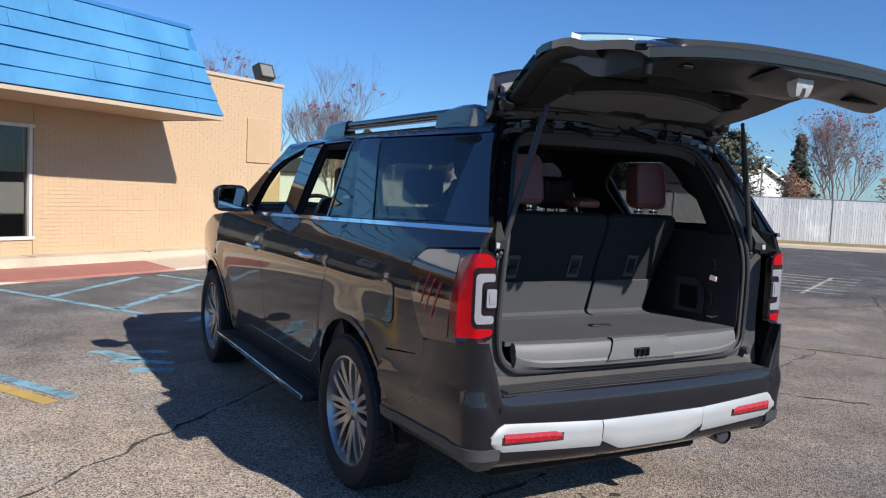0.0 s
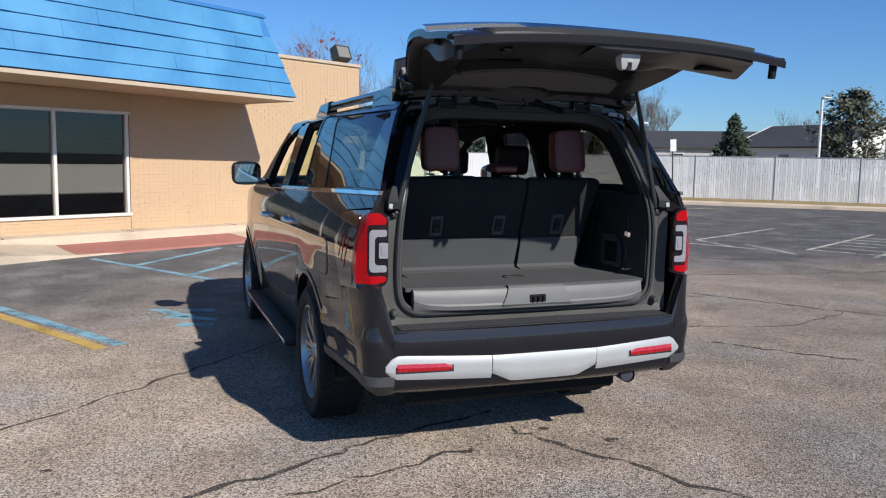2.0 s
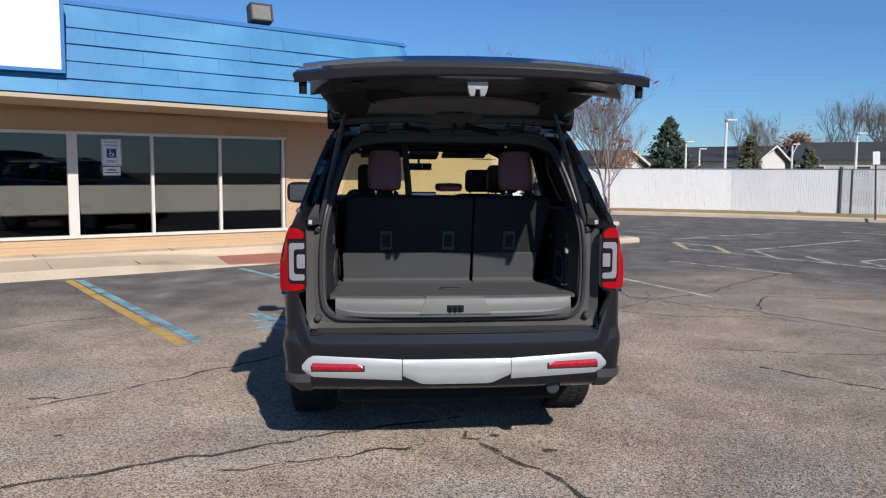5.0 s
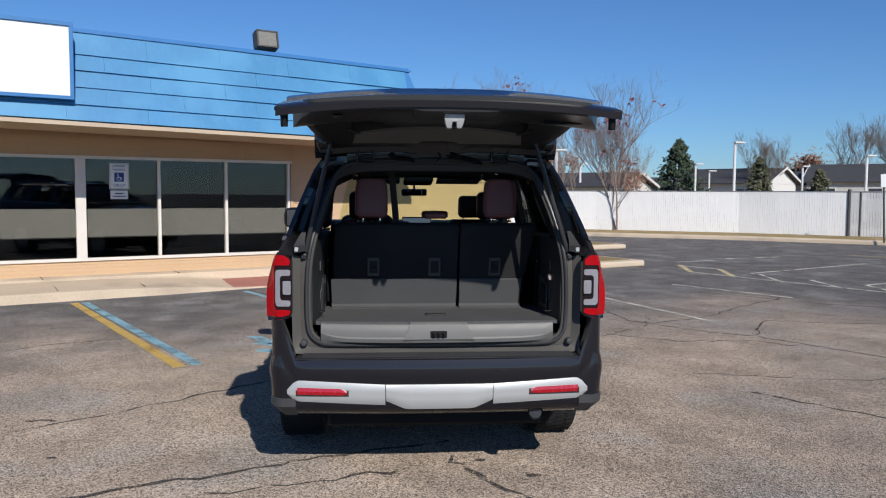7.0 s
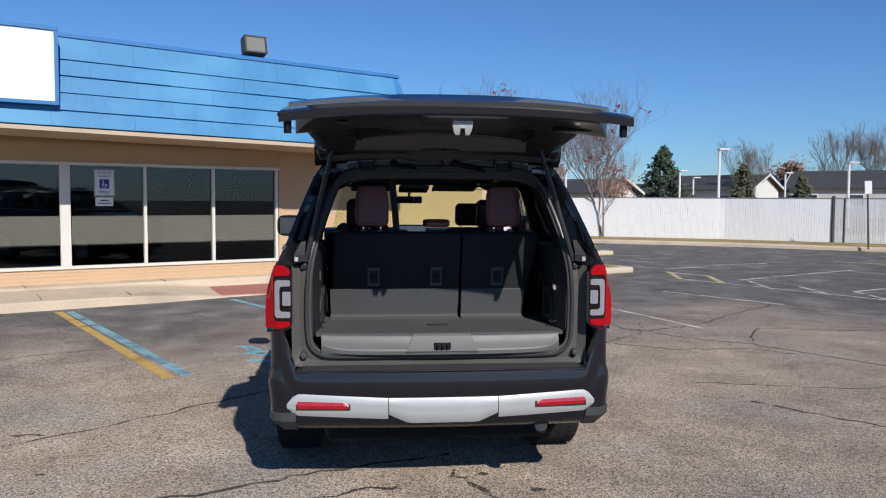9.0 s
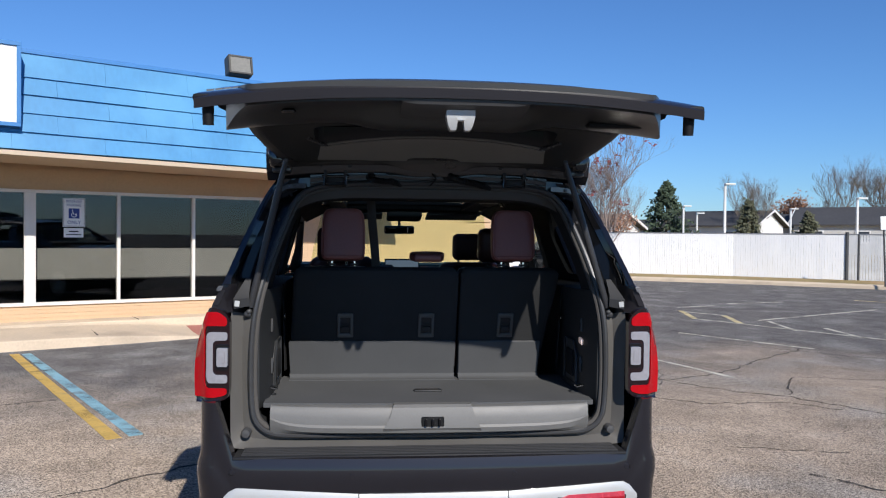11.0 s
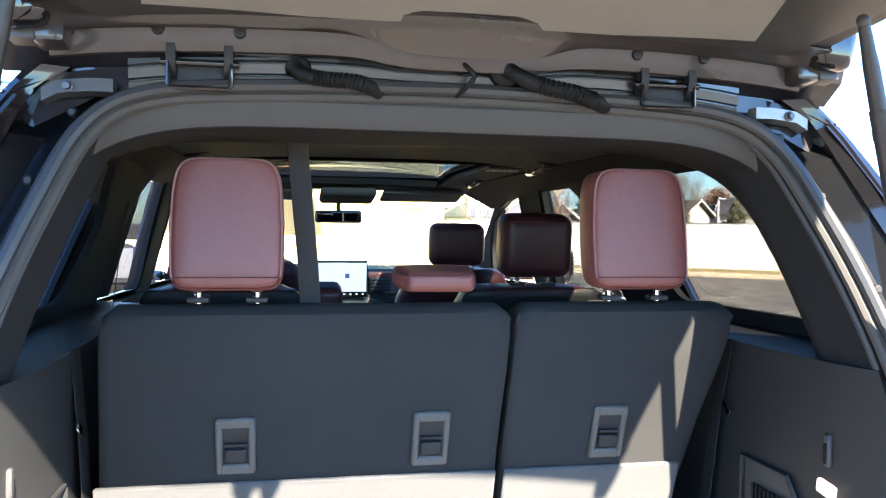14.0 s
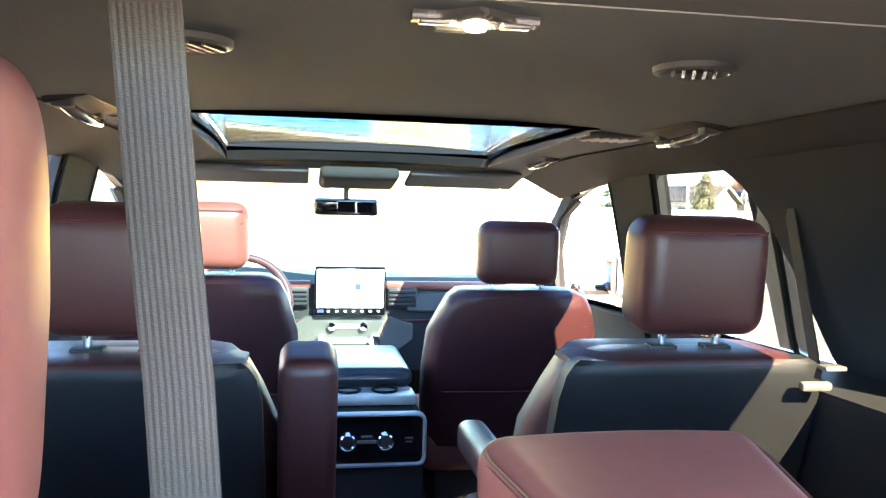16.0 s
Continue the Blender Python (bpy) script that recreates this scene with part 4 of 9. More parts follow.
def ranch_house(bearing, d, turn, w, depth, eave, ridge, label, porch=True, gable_front=False):
    """A low house: walls, gabled roof, windows and a small porch."""
    ob = thing("house", label, "house", "houses beyond the fence")
    m = Matrix.Translation(away(bearing, d)) @ pose(0, 0, 0, 0, 0, turn)

    def emit(name, bm, mat):
        bmesh.ops.transform(bm, matrix=m, verts=bm.verts)
        return part(name, bm, mat, ob)
    bm = bm_new()
    box(bm, (0, 0, eave / 2), (w, depth, eave))
    emit("wall", bm, SIDING if gable_front else HOUSE_BRICK)
    bm = bm_new()
    o = 0.35
    rings = [[(x, -depth / 2 - o, eave - 0.12), (x, 0, ridge), (x, depth / 2 + o, eave - 0.12), (x, depth / 2 + o, eave - 0.02), (x, 0, ridge + 0.12), (x, -depth / 2 - o, eave - 0.02)] for x in (-w / 2 - o, w / 2 + o)]
    loft(bm, [[Vector(p) for p in r] for r in rings])
    emit("roof", bm, ROOF_DARK)
    for sx in (-1, 1):
        bm = bm_new()
        prism(bm, [(-depth / 2, eave - 0.1), (depth / 2, eave - 0.1), (0, ridge - 0.03)], lambda u, v, sx=sx: Vector((sx * (w / 2 - 0.02), u, v)), (sx * 0.04, 0, 0))
        emit("gable", bm, SIDING)
        bm = bm_new()
        for sy in (-1, 1):
            a = Vector((sx * (w / 2 + o + 0.02), sy * (depth / 2 + o), eave - 0.12))
            b = Vector((sx * (w / 2 + o + 0.02), 0, ridge))
            loft(bm, [[a, a + Vector((sx * 0.05, 0, 0)), a + Vector((sx * 0.05, 0, 0.16)), a + Vector((0, 0, 0.16))], [b, b + Vector((sx * 0.05, 0, 0)), b + Vector((sx * 0.05, 0, 0.16)), b + Vector((0, 0, 0.16))]])
        emit("bargeboard", bm, SIDING)
    k = int(w / 3.2)
    for i in range(k):
        x = -w / 2 + w * (i + 0.5) / k
        bm = bm_new()
        box(bm, (x, -depth / 2 - 0.02, eave * 0.58), (1.1, 0.08, 1.0))
        win = emit("window", bm, SIDING)
        bm = bm_new()
        box(bm, (x, -depth / 2 - 0.065, eave * 0.58), (0.95, 0.02, 0.85))
        bmesh.ops.transform(bm, matrix=m, verts=bm.verts)
        part("pane", bm, HOUSE_GLASS, win)
    if porch:
        x = w * 0.18
        bm = bm_new()
        loft(bm, [[Vector((x + p, -depth / 2 - y, z)) for p, z in ((-1.7, eave - 0.25), (0, eave + 0.35), (1.7, eave - 0.25), (1.7, eave - 0.40), (-1.7, eave - 0.40))] for y in (0, 1.6)])
        emit("porch_roof", bm, SIDING)
        for px in (-1.5, 1.5):
            bm = bm_new()
            box(bm, (x + px, -depth / 2 - 1.45, (eave - 0.4) / 2), (0.16, 0.16, eave - 0.4))
            emit("porch_post", bm, SIDING)


ranch_house(36.6, 76, -36, 20, 9, 2.4, 3.8, "low pale-sided house with a dark shingle roof and white porch")
ranch_house(44.5, 70, -84, 10, 9, 2.5, 4.2, "white gabled house end beyond the fence", False, True)
ranch_house(30.4, 78, -32, 11, 8, 2.2, 3.25, "low pale-sided house with a dark shingle roof and white porch")
ranch_house(24.3, 68, -50, 7.4, 5.2, 2.25, 3.3, "dark-roofed house with a white gable end", False, True)
ranch_house(20.5, 76, -22, 10, 8, 2.0, 2.7, "low house with a long dark roof", False)
ranch_house(14.7, 52, -41, 6, 5, 1.95, 2.7, "dark-roofed house with a white gable end", False, True)
ranch_house(11.8, 62, -14, 9, 7, 1.9, 2.5, "low pale-sided house with a dark roof and a small porch")

# brick courses of the shop wall, last of the setting
def wall_bricks():
    bl, bh, j = 0.196, 0.0655, 0.007
    unit = bpy.data.meshes.new("brick")
    bmu = bm_new()
    box(bmu, (0, 0, 0), (bl - 0.003, 0.022, bh - j))
    bmesh.ops.transform(bmu, matrix=FROT, verts=bmu.verts)
    bmu.to_mesh(unit)
    bmu.free()
    unit.materials.append(BRICK)
    rest = bm_new()
    r = random.Random(5)
    count = 0
    rows = int((ROOF_Z - 0.17) / bh)
    for c in range(rows):
        z = 0.16 + bh * (c + 0.5)
        s = -5.1 if z < W_BOT - 0.07 else 0.17
        s += bl * 0.5 * (c % 2)
        while s + bl < S_RIGHT:
            mid = s + bl / 2
            hidden = 4.62 < mid < 5.28 and 1.95 < z < 2.85
            if not hidden and z < ROOF_Z - 0.05:
                p = fac(mid, -0.0175 + r.uniform(-0.0015, 0.0015), z)
                if 2.3 < mid < 5.4 and 1.65 < z < 3.1 and count < 300:
                    o = new("brick", unit)
                    o.location = p
                    o.parent = wall
                    count += 1
                else:
                    box(rest, p, (bl - 0.003, 0.022, bh - j), FROT)
            s += bl
    tagged(part("brickwork", rest, BRICK, wall), kind="stuff")
# ---------------------------------------------------------------- car: materials
from mathutils.geometry import delaunay_2d_cdt


def paint_material():
    """Dark metallic paint under clear coat, with fine flake and slight orange peel."""
    m = material("dark_metallic_paint", (0.0145, 0.0135, 0.0165), rough=0.5, metal=0.0, spec=0.08, vary=0.10, scale=3, fine=900, coat=1.0, rough_vary=0.05)
    return m


PAINT = paint_material()
SATIN_CHANNEL = material("satin_body_channel", (0.150, 0.147, 0.140), rough=0.55, metal=0.2, vary=0.12, scale=6, fine=200)
JAMB_TRIM = material("grained_jamb_trim", (0.085, 0.080, 0.073), rough=0.6, vary=0.14, scale=8, fine=300, bump=0.2, bump_scale=600)
CHANNEL_PAINT = material("shaded_channel_paint", (0.0038, 0.0040, 0.0046), rough=0.40, vary=0.12, scale=6, fine=300, coat=0.5, spec=0.12)
LAMP_BLACK = material("lamp_housing", (0.012, 0.004, 0.005), rough=0.12, vary=0.1, coat=1.0, rough_vary=0.04)
GLOSS_BLACK = material("gloss_black", (0.006, 0.006, 0.007), rough=0.08, vary=0.1, coat=0.6, rough_vary=0.03)
BLACK_PLASTIC = material("black_plastic", (0.016, 0.016, 0.017), rough=0.6, vary=0.15, scale=8, fine=300, bump=0.15, bump_scale=500)
GREY_PLASTIC = material("grey_moulded_plastic", (0.055, 0.055, 0.056), rough=0.5, vary=0.12, scale=6, fine=300, bump=0.15, bump_scale=600)
SILVER_TRIM = material("satin_silver_paint", (0.52, 0.52, 0.505), rough=0.42, metal=0.35, vary=0.05, scale=4, fine=200, coat=0.3)
CHROME = material("chrome", (0.80, 0.81, 0.82), rough=0.06, metal=1.0, vary=0.03, rough_vary=0.03)
RUBBER = material("tyre_rubber", (0.017, 0.017, 0.017), rough=0.8, vary=0.25, scale=10, fine=120, bump=0.2)
RIM_SILVER = material("machined_alloy", (0.50, 0.49, 0.47), rough=0.34, metal=0.9, vary=0.06, scale=8)
RIM_DARK = material("dark_alloy", (0.10, 0.10, 0.11), rough=0.4, metal=0.7, vary=0.1)
RED_LENS = material("red_lamp_lens", (0.38, 0.002, 0.006), rough=0.25, vary=0.1, scale=12, coat=0.5, rough_vary=0.05, spec=0.15)
DARK_LENS = material("smoked_lamp_lens", (0.06, 0.003, 0.005), rough=0.1, vary=0.2, coat=1.0, rough_vary=0.05)
CLEAR_LENS = material("clear_lamp_lens", (0.27, 0.265, 0.285), rough=0.15, vary=0.12, scale=40, coat=1.0, rough_vary=0.06)
RED_REFLECTOR = material("red_reflector", (0.42, 0.01, 0.018), rough=0.25, vary=0.15, scale=60, coat=1.0)
BADGE_BLUE = material("badge_blue", (0.02, 0.04, 0.28), rough=0.15, vary=0.08, coat=1.0)
PRIVACY = glass("privacy_glass", (0.44, 0.44, 0.42))
DOOR_PRIVACY = glass("door_privacy_glass", (0.42, 0.44, 0.44))
CLEAR_GLASS = glass("clear_glass", (0.90, 0.95, 0.80))
REAR_GLASS = glass("rear_privacy_glass", (0.19, 0.255, 0.245))
SOFT_BLACK = material("rubber_seal", (0.005, 0.005, 0.0055), rough=0.6, vary=0.2, spec=0.3)
SEAL_RUBBER = material("satin_seal_rubber", (0.042, 0.042, 0.043), rough=0.38, vary=0.15, scale=8)
STRUT_GREY = material("satin_strut", (0.034, 0.034, 0.036), rough=0.4, vary=0.12, scale=8)
STEEL_DARK = material("painted_steel_inner", (0.030, 0.025, 0.022), rough=0.30, metal=0.0, vary=0.15, coat=1.0)
FLANGE_PAINT = material("brown_grey_flange_paint", (0.026, 0.023, 0.021), rough=0.32, metal=0.0, vary=0.15, coat=0.8)
# paler than GATE_TRIM: bounced light and sun put into the colour
WINDOW_TRIM = material("lit_window_trim", (0.230, 0.222, 0.200), rough=0.36, vary=0.1, scale=5, fine=200, bump=0.12, bump_scale=900)
GATE_TRIM = material("gate_inner_trim", (0.036, 0.035, 0.033), rough=0.36, vary=0.1, scale=5, fine=200, bump=0.12, bump_scale=900)
CARPET = material("cargo_carpet", (0.086, 0.087, 0.088), rough=1.0, vary=0.18, scale=3, fine=400, bump=0.6, bump_scale=900, spec=0.15)
SEAT_BACK = material("seat_back_cloth", (0.029, 0.0292, 0.0295), rough=0.95, vary=0.25, scale=3, fine=500, bump=0.5, bump_scale=900, stain=(0.031, 0.031, 0.031), stain_scale=7, stain_cut=0.60, spec=0.15)
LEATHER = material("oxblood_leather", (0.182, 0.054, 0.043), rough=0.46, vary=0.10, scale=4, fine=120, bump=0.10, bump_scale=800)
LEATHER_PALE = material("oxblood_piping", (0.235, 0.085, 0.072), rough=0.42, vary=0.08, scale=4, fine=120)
# dark leather parts, and oxblood seats with cabin shade put into the colour
LEATHER_DARK = material("dark_and_shaded_leather", (0.060, 0.017, 0.018), rough=0.42, vary=0.12, scale=4, fine=120, bump=0.10, bump_scale=800)
STITCH = material("stitching", (0.10, 0.022, 0.022), rough=0.8, vary=0.1)
BACK_PANEL = material("black_back_panel", (0.0085, 0.0095, 0.0115), rough=0.55, vary=0.12, scale=5, fine=200, bump=0.15, bump_scale=700)
TRIM_DARK = material("dark_cabin_trim", (0.020, 0.021, 0.022), rough=0.55, vary=0.1, scale=5, fine=200, bump=0.2, bump_scale=700)
CONSOLE_LID = material("console_lid_vinyl", (0.030, 0.032, 0.036), rough=0.32, vary=0.08, scale=5, fine=200)
TRIM_GREY = material("grey_pillar_cloth", (0.023, 0.025, 0.027), rough=0.9, vary=0.08, scale=5, fine=300, bump=0.25, bump_scale=900, spec=0.1)
# darker tone of the header trim: shade under the header put into the colour
HEADER_UNDER = material("shade_toned_header_trim", (0.022, 0.022, 0.0225), rough=0.85, vary=0.06, scale=5, fine=300, bump=0.1, bump_scale=900, spec=0.1)
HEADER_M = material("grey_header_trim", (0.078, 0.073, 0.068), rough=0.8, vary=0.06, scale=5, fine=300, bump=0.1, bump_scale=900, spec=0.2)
HEADLINER_M = material("grey_headliner_cloth", (0.072, 0.080, 0.086), rough=0.95, vary=0.06, scale=4, fine=400, bump=0.25, bump_scale=900, spec=0.08)
WEBBING_DARK = material("black_webbing", (0.010, 0.010, 0.011), rough=0.8, vary=0.15, fine=300)
WEBBING = material("grey_webbing", (0.033, 0.027, 0.024), rough=0.6, vary=0.14, scale=9, fine=260, stretch=(1, 1, 3), bump=0.3, bump_scale=400)
SCREEN_GLOW = glow("lit_screen", (0.56, 0.77, 1.0), 0.13)
SCREEN_ICON = glow("screen_icon", (0.05, 0.16, 0.75), 0.05)
for m in (SCREEN_GLOW, SCREEN_ICON):
    m.node_tree.nodes["Principled BSDF"].inputs["Base Color"].default_value = (0.02, 0.02, 0.022, 1)
SATIN_PANEL = material("satin_panel", (0.24, 0.235, 0.225), rough=0.35, metal=0.5, vary=0.06, scale=8)
CLIMATE_PANEL = material("brushed_climate_panel", (0.085, 0.080, 0.070), rough=0.5, metal=0.2, vary=0.06, scale=8)
LAMP_LENS = material("grey_lamp_lens", (0.085, 0.082, 0.080), rough=0.25, vary=0.15, scale=30, coat=0.6)
COURTESY_GLOW = glow("courtesy_light", (1.0, 0.78, 0.68), 0.15)
LAMP_GLOW = glow("dome_lamp_light", (1.0, 0.90, 0.74), 6.0)
MIRROR_GLASS = material("mirror_glass", (0.45, 0.45, 0.46), rough=0.02, metal=1.0, vary=0.02, rough_vary=0.01)

# ---------------------------------------------------------------- car: outer surface
AX_R, AX_F, WHEEL_R = 1.24, 4.35, 0.402


def curve1(table):
    xs, ys = [p[0] for p in table], [p[1] for p in table]

    def f(x):
        if x <= xs[0]:
            return ys[0]
        if x >= xs[-1]:
            return ys[-1]
        i = max(k for k in range(len(xs)) if xs[k] <= x)
        i = min(i, len(xs) - 2)
        # smooth (Catmull-Rom) between the stations
        t = (x - xs[i]) / (xs[i + 1] - xs[i])
        m0 = (ys[i + 1] - ys[max(i - 1, 0)]) / (xs[i + 1] - xs[max(i - 1, 0)])
        m1 = (ys[min(i + 2, len(ys) - 1)] - ys[i]) / (xs[min(i + 2, len(xs) - 1)] - xs[i])
        h = xs[i + 1] - xs[i]
        return ys[i] * (1 + 2 * t) * (1 - t) ** 2 + m0 * h * t * (1 - t) ** 2 + ys[i + 1] * t * t * (3 - 2 * t) + m1 * h * t * t * (t - 1)
    return f


side_z = curve1([(0.28, 0.89), (0.36, 0.915), (0.50, 0.940), (0.70, 0.966), (0.90, 0.985), (1.05, 0.993), (1.13, 0.992), (1.20, 0.983), (1.30, 0.955), (1.38, 0.922),
                 (1.44, 0.893), (1.55, 0.850), (1.70, 0.788), (1.83, 0.728), (1.88, 0.690), (1.91, 0.63)])


def belt(y):
    return 1.436 - 0.028 * y


def side_x(y, z):
    """Half width of the body at a place along and up its side."""
    w = side_z(z)
    if y < 0.9:
        w *= 1 - 0.045 * ((0.9 - y) / 0.9) ** 2
    if y > 4.0:
        w *= 1 - 0.13 * ((y - 4.0) / 1.3) ** 2
    if z > 1.36 and y > 2.9:
        w -= 0.02 * (y - 2.9)
    # the greenhouse is fullest over the rear doors
    if z > 1.36 and y > 0.5:
        w += 0.060 * min(1, (y - 0.5) / 1.1) * min(1, (z - 1.36) / 0.45) * max(0, min(1, (1.908 - z) / 0.05))
    # swelling over the wheels
    for c in (AX_R, AX_F):
        d = math.hypot(y - c, z - 0.40)
        if z < 1.15 and d < 0.75:
            w += 0.022 * max(0, 1 - abs(d - 0.50) / 0.20) ** 2
    return w


def arch(c, a0, a1, r=0.48, n=18, zc=0.41):
    """Points of a wheel arch from angle a0 to a1, degrees, 0 pointing forward."""
    return [(c + r * math.cos(radians(a0 + (a1 - a0) * k / n)), zc + r * math.sin(radians(a0 + (a1 - a0) * k / n))) for k in range(n + 1)]


def inside(poly, x, y):
    r = False
    for i in range(len(poly)):
        (x1, y1), (x2, y2) = poly[i], poly[i - 1]
        if (y1 > y) != (y2 > y) and x < (x2 - x1) * (y - y1) / (y2 - y1) + x1:
            r = not r
    return r


def panel_bm(poly, f, inward, step=0.05, edge=0.04, holes=(), rim=True):
    """A curved sheet: the outline poly (u, v) filled with a grid, laid on f(u, v), with thickness along inward(u, v)."""
    def dense(pl):
        out = []
        for i in range(len(pl)):
            a, b = pl[i - 1], pl[i]
            k = max(1, int(math.dist(a, b) / edge))
            out += [(a[0] + (b[0] - a[0]) * j / k, a[1] + (b[1] - a[1]) * j / k) for j in range(k)]
        return out
    loops = [dense(poly)] + [dense(h) for h in holes]
    pts, edges = [], []
    for lp in loops:
        o = len(pts)
        pts += lp
        edges += [(o + i, o + (i + 1) % len(lp)) for i in range(len(lp))]
    us, vs_ = [p[0] for p in poly], [p[1] for p in poly]
    u = min(us) + step / 2
    bl = np.array(pts)
    while u < max(us):
        v = min(vs_) + step / 2
        while v < max(vs_):
            if inside(loops[0], u, v) and not any(inside(h, u, v) for h in loops[1:]) and np.min(np.abs(bl[:, 0] - u) + np.abs(bl[:, 1] - v)) > step * 0.45:
                pts.append((u, v))
            v += step
        u += step
    vo, _, fo, *_ = delaunay_2d_cdt([Vector(p) for p in pts], edges, [], 0, 1e-5)
    bm = bm_new()
    top = [bm.verts.new(f(p[0], p[1])) for p in vo]
    low = [bm.verts.new(f(p[0], p[1]) + Vector(inward(p[0], p[1]))) for p in vo]
    for t in fo:
        c = [sum(vo[i][k] for i in t) / len(t) for k in (0, 1)]
        if not inside(loops[0], *c) or any(inside(h, *c) for h in loops[1:]):
            continue
        try:
            bm.faces.new([top[i] for i in t])
            bm.faces.new([low[i] for i in reversed(t)])
        except ValueError:
            pass
    bd = [e for e in bm.edges if len(e.link_faces) == 1]
    idx = {v: i for i, v in enumerate(top)}
    for e in bd:
        if e.verts[0] in idx and e.verts[1] in idx:
            i, j = idx[e.verts[0]], idx[e.verts[1]]
            bm.faces.new((top[i], top[j], low[j], low[i]))
    bmesh.ops.recalc_face_normals(bm, faces=bm.faces)
    loose = [v for v in bm.verts if not v.link_faces]
    bmesh.ops.delete(bm, geom=loose, context="VERTS")
    return bm


def shrink(poly, d):
    """The outline drawn in by d, for the gaps between panels."""
    n = len(poly)
    area = sum(poly[i - 1][0] * poly[i][1] - poly[i][0] * poly[i - 1][1] for i in range(n))
    sgn = 1 if area > 0 else -1
    out = []
    for i in range(n):
        a, b, c = Vector(poly[i - 1]), Vector(poly[i]), Vector(poly[(i + 1) % n])
        e1, e2 = (b - a), (c - b)
        if e1.length < 1e-6 or e2.length < 1e-6:
            out.append(tuple(b))
            continue
        n1 = Vector((-e1.y, e1.x)).normalized() * sgn
        n2 = Vector((-e2.y, e2.x)).normalized() * sgn
        k = n1 + n2
        k = k / max(0.5, k.dot(n1)) if k.length > 1e-4 else n1
        out.append(tuple(b + k * d))
    return out


def rbox(c, s, bevel, m=None, seg=4, crown=0.0):
    """A soft box; crown swells its broad faces."""
    bm = bm_new()
    box(bm, (0, 0, 0), s, None, bevel, seg)
    bmesh.ops.subdivide_edges(bm, edges=[e for e in bm.edges if e.calc_length() > 0.07], cuts=3, use_grid_fill=True)
    for v in bm.verts:
        kx, ky, kz = (1 - min(1, abs(2 * v.co[i] / s[i])) ** 2 for i in range(3))
        v.co.y += math.copysign(crown * kx * kz, v.co.y)
    if m is not None:
        bmesh.ops.transform(bm, matrix=m, verts=bm.verts)
    bmesh.ops.translate(bm, vec=c, verts=bm.verts)
    return bm


def rounded(poly, r, n=4):
    """The outline with its corners turned into arcs."""
    out = []
    for i in range(len(poly)):
        a, b, c = Vector(poly[i - 1]), Vector(poly[i]), Vector(poly[(i + 1) % len(poly)])
        d1, d2 = min(r, (a - b).length * 0.45), min(r, (c - b).length * 0.45)
        p, q = b + (a - b).normalized() * d1, b + (c - b).normalized() * d2
        out += [tuple(p.lerp(b, k / n).lerp(b.lerp(q, k / n), k / n)) for k in range(n + 1)]
    return out


car = thing("car", "dark grey metallic full-size SUV with its tailgate raised", "car")


def side_panel(name, poly, mat, parent=None, label="", off=0.0, thick=0.025, gap=0.003, step=0.05, mirror=True, smooth=50, holes=()):
    """One panel of the body side, built for both sides. Returns right and left objects."""
    res = []
    pl = shrink(poly, gap) if gap else poly
    for sx in (1, -1):
        bm = panel_bm(pl, lambda y, z: Vector((sx * (side_x(y, z) + off), y, z)), lambda y, z: (-sx * thick, 0, -0.0), step, holes=holes)
        par = parent if not isinstance(parent, (list, tuple)) else parent[0 if sx == 1 else 1]
        res.append(part(name, bm, mat, par or car, label, smooth))
    return res


bt = belt
# lower body
quarter_poly = [(1.45, bt(1.45)), (1.53, 1.25), (1.60, 1.10), (1.70, 0.90), (1.775, 0.62), (1.79, 0.34), (1.705, 0.34)] + arch(AX_R, 0, 148) + \
               [(0.80, 0.66), (0.785, 0.828), (0.418, 0.868), (0.418, 0.943), (0.60, 1.25), (0.50, 1.33), (0.115, 1.365), (0.115, bt(0.1))]
quarter = side_panel("quarter_panel", quarter_poly, PAINT)
rear_door = side_panel("rear_door", [(2.87, bt(2.87)), (2.87, 0.33), (1.79, 0.33), (1.775, 0.62), (1.70, 0.90), (1.60, 1.10), (1.53, 1.25), (1.45, bt(1.45))], PAINT)
front_door = side_panel("front_door", [(4.02, bt(4.02)), (4.02, 0.33), (2.87, 0.33), (2.87, bt(2.87))], PAINT)
fender = side_panel("front_fender", [(5.20, 1.10), (5.22, 0.55), (4.82, 0.45)] + arch(AX_F, 6, 174)[0:] + [(3.885, 0.34), (4.02, 0.34), (4.02, bt(4.02)), (4.6, 1.27)], PAINT)
# chrome belt line and the bright crease below it
for y0, y1 in ((0.10, 1.45), (1.45, 2.60), (2.60, 4.0)):
    side_panel("belt_trim", [(y1, bt(y1) + 0.016), (y1, bt(y1) - 0.006), (y0, bt(y0) - 0.006), (y0, bt(y0) + 0.016)], CHROME, off=0.010, thick=0.02, gap=0.001)
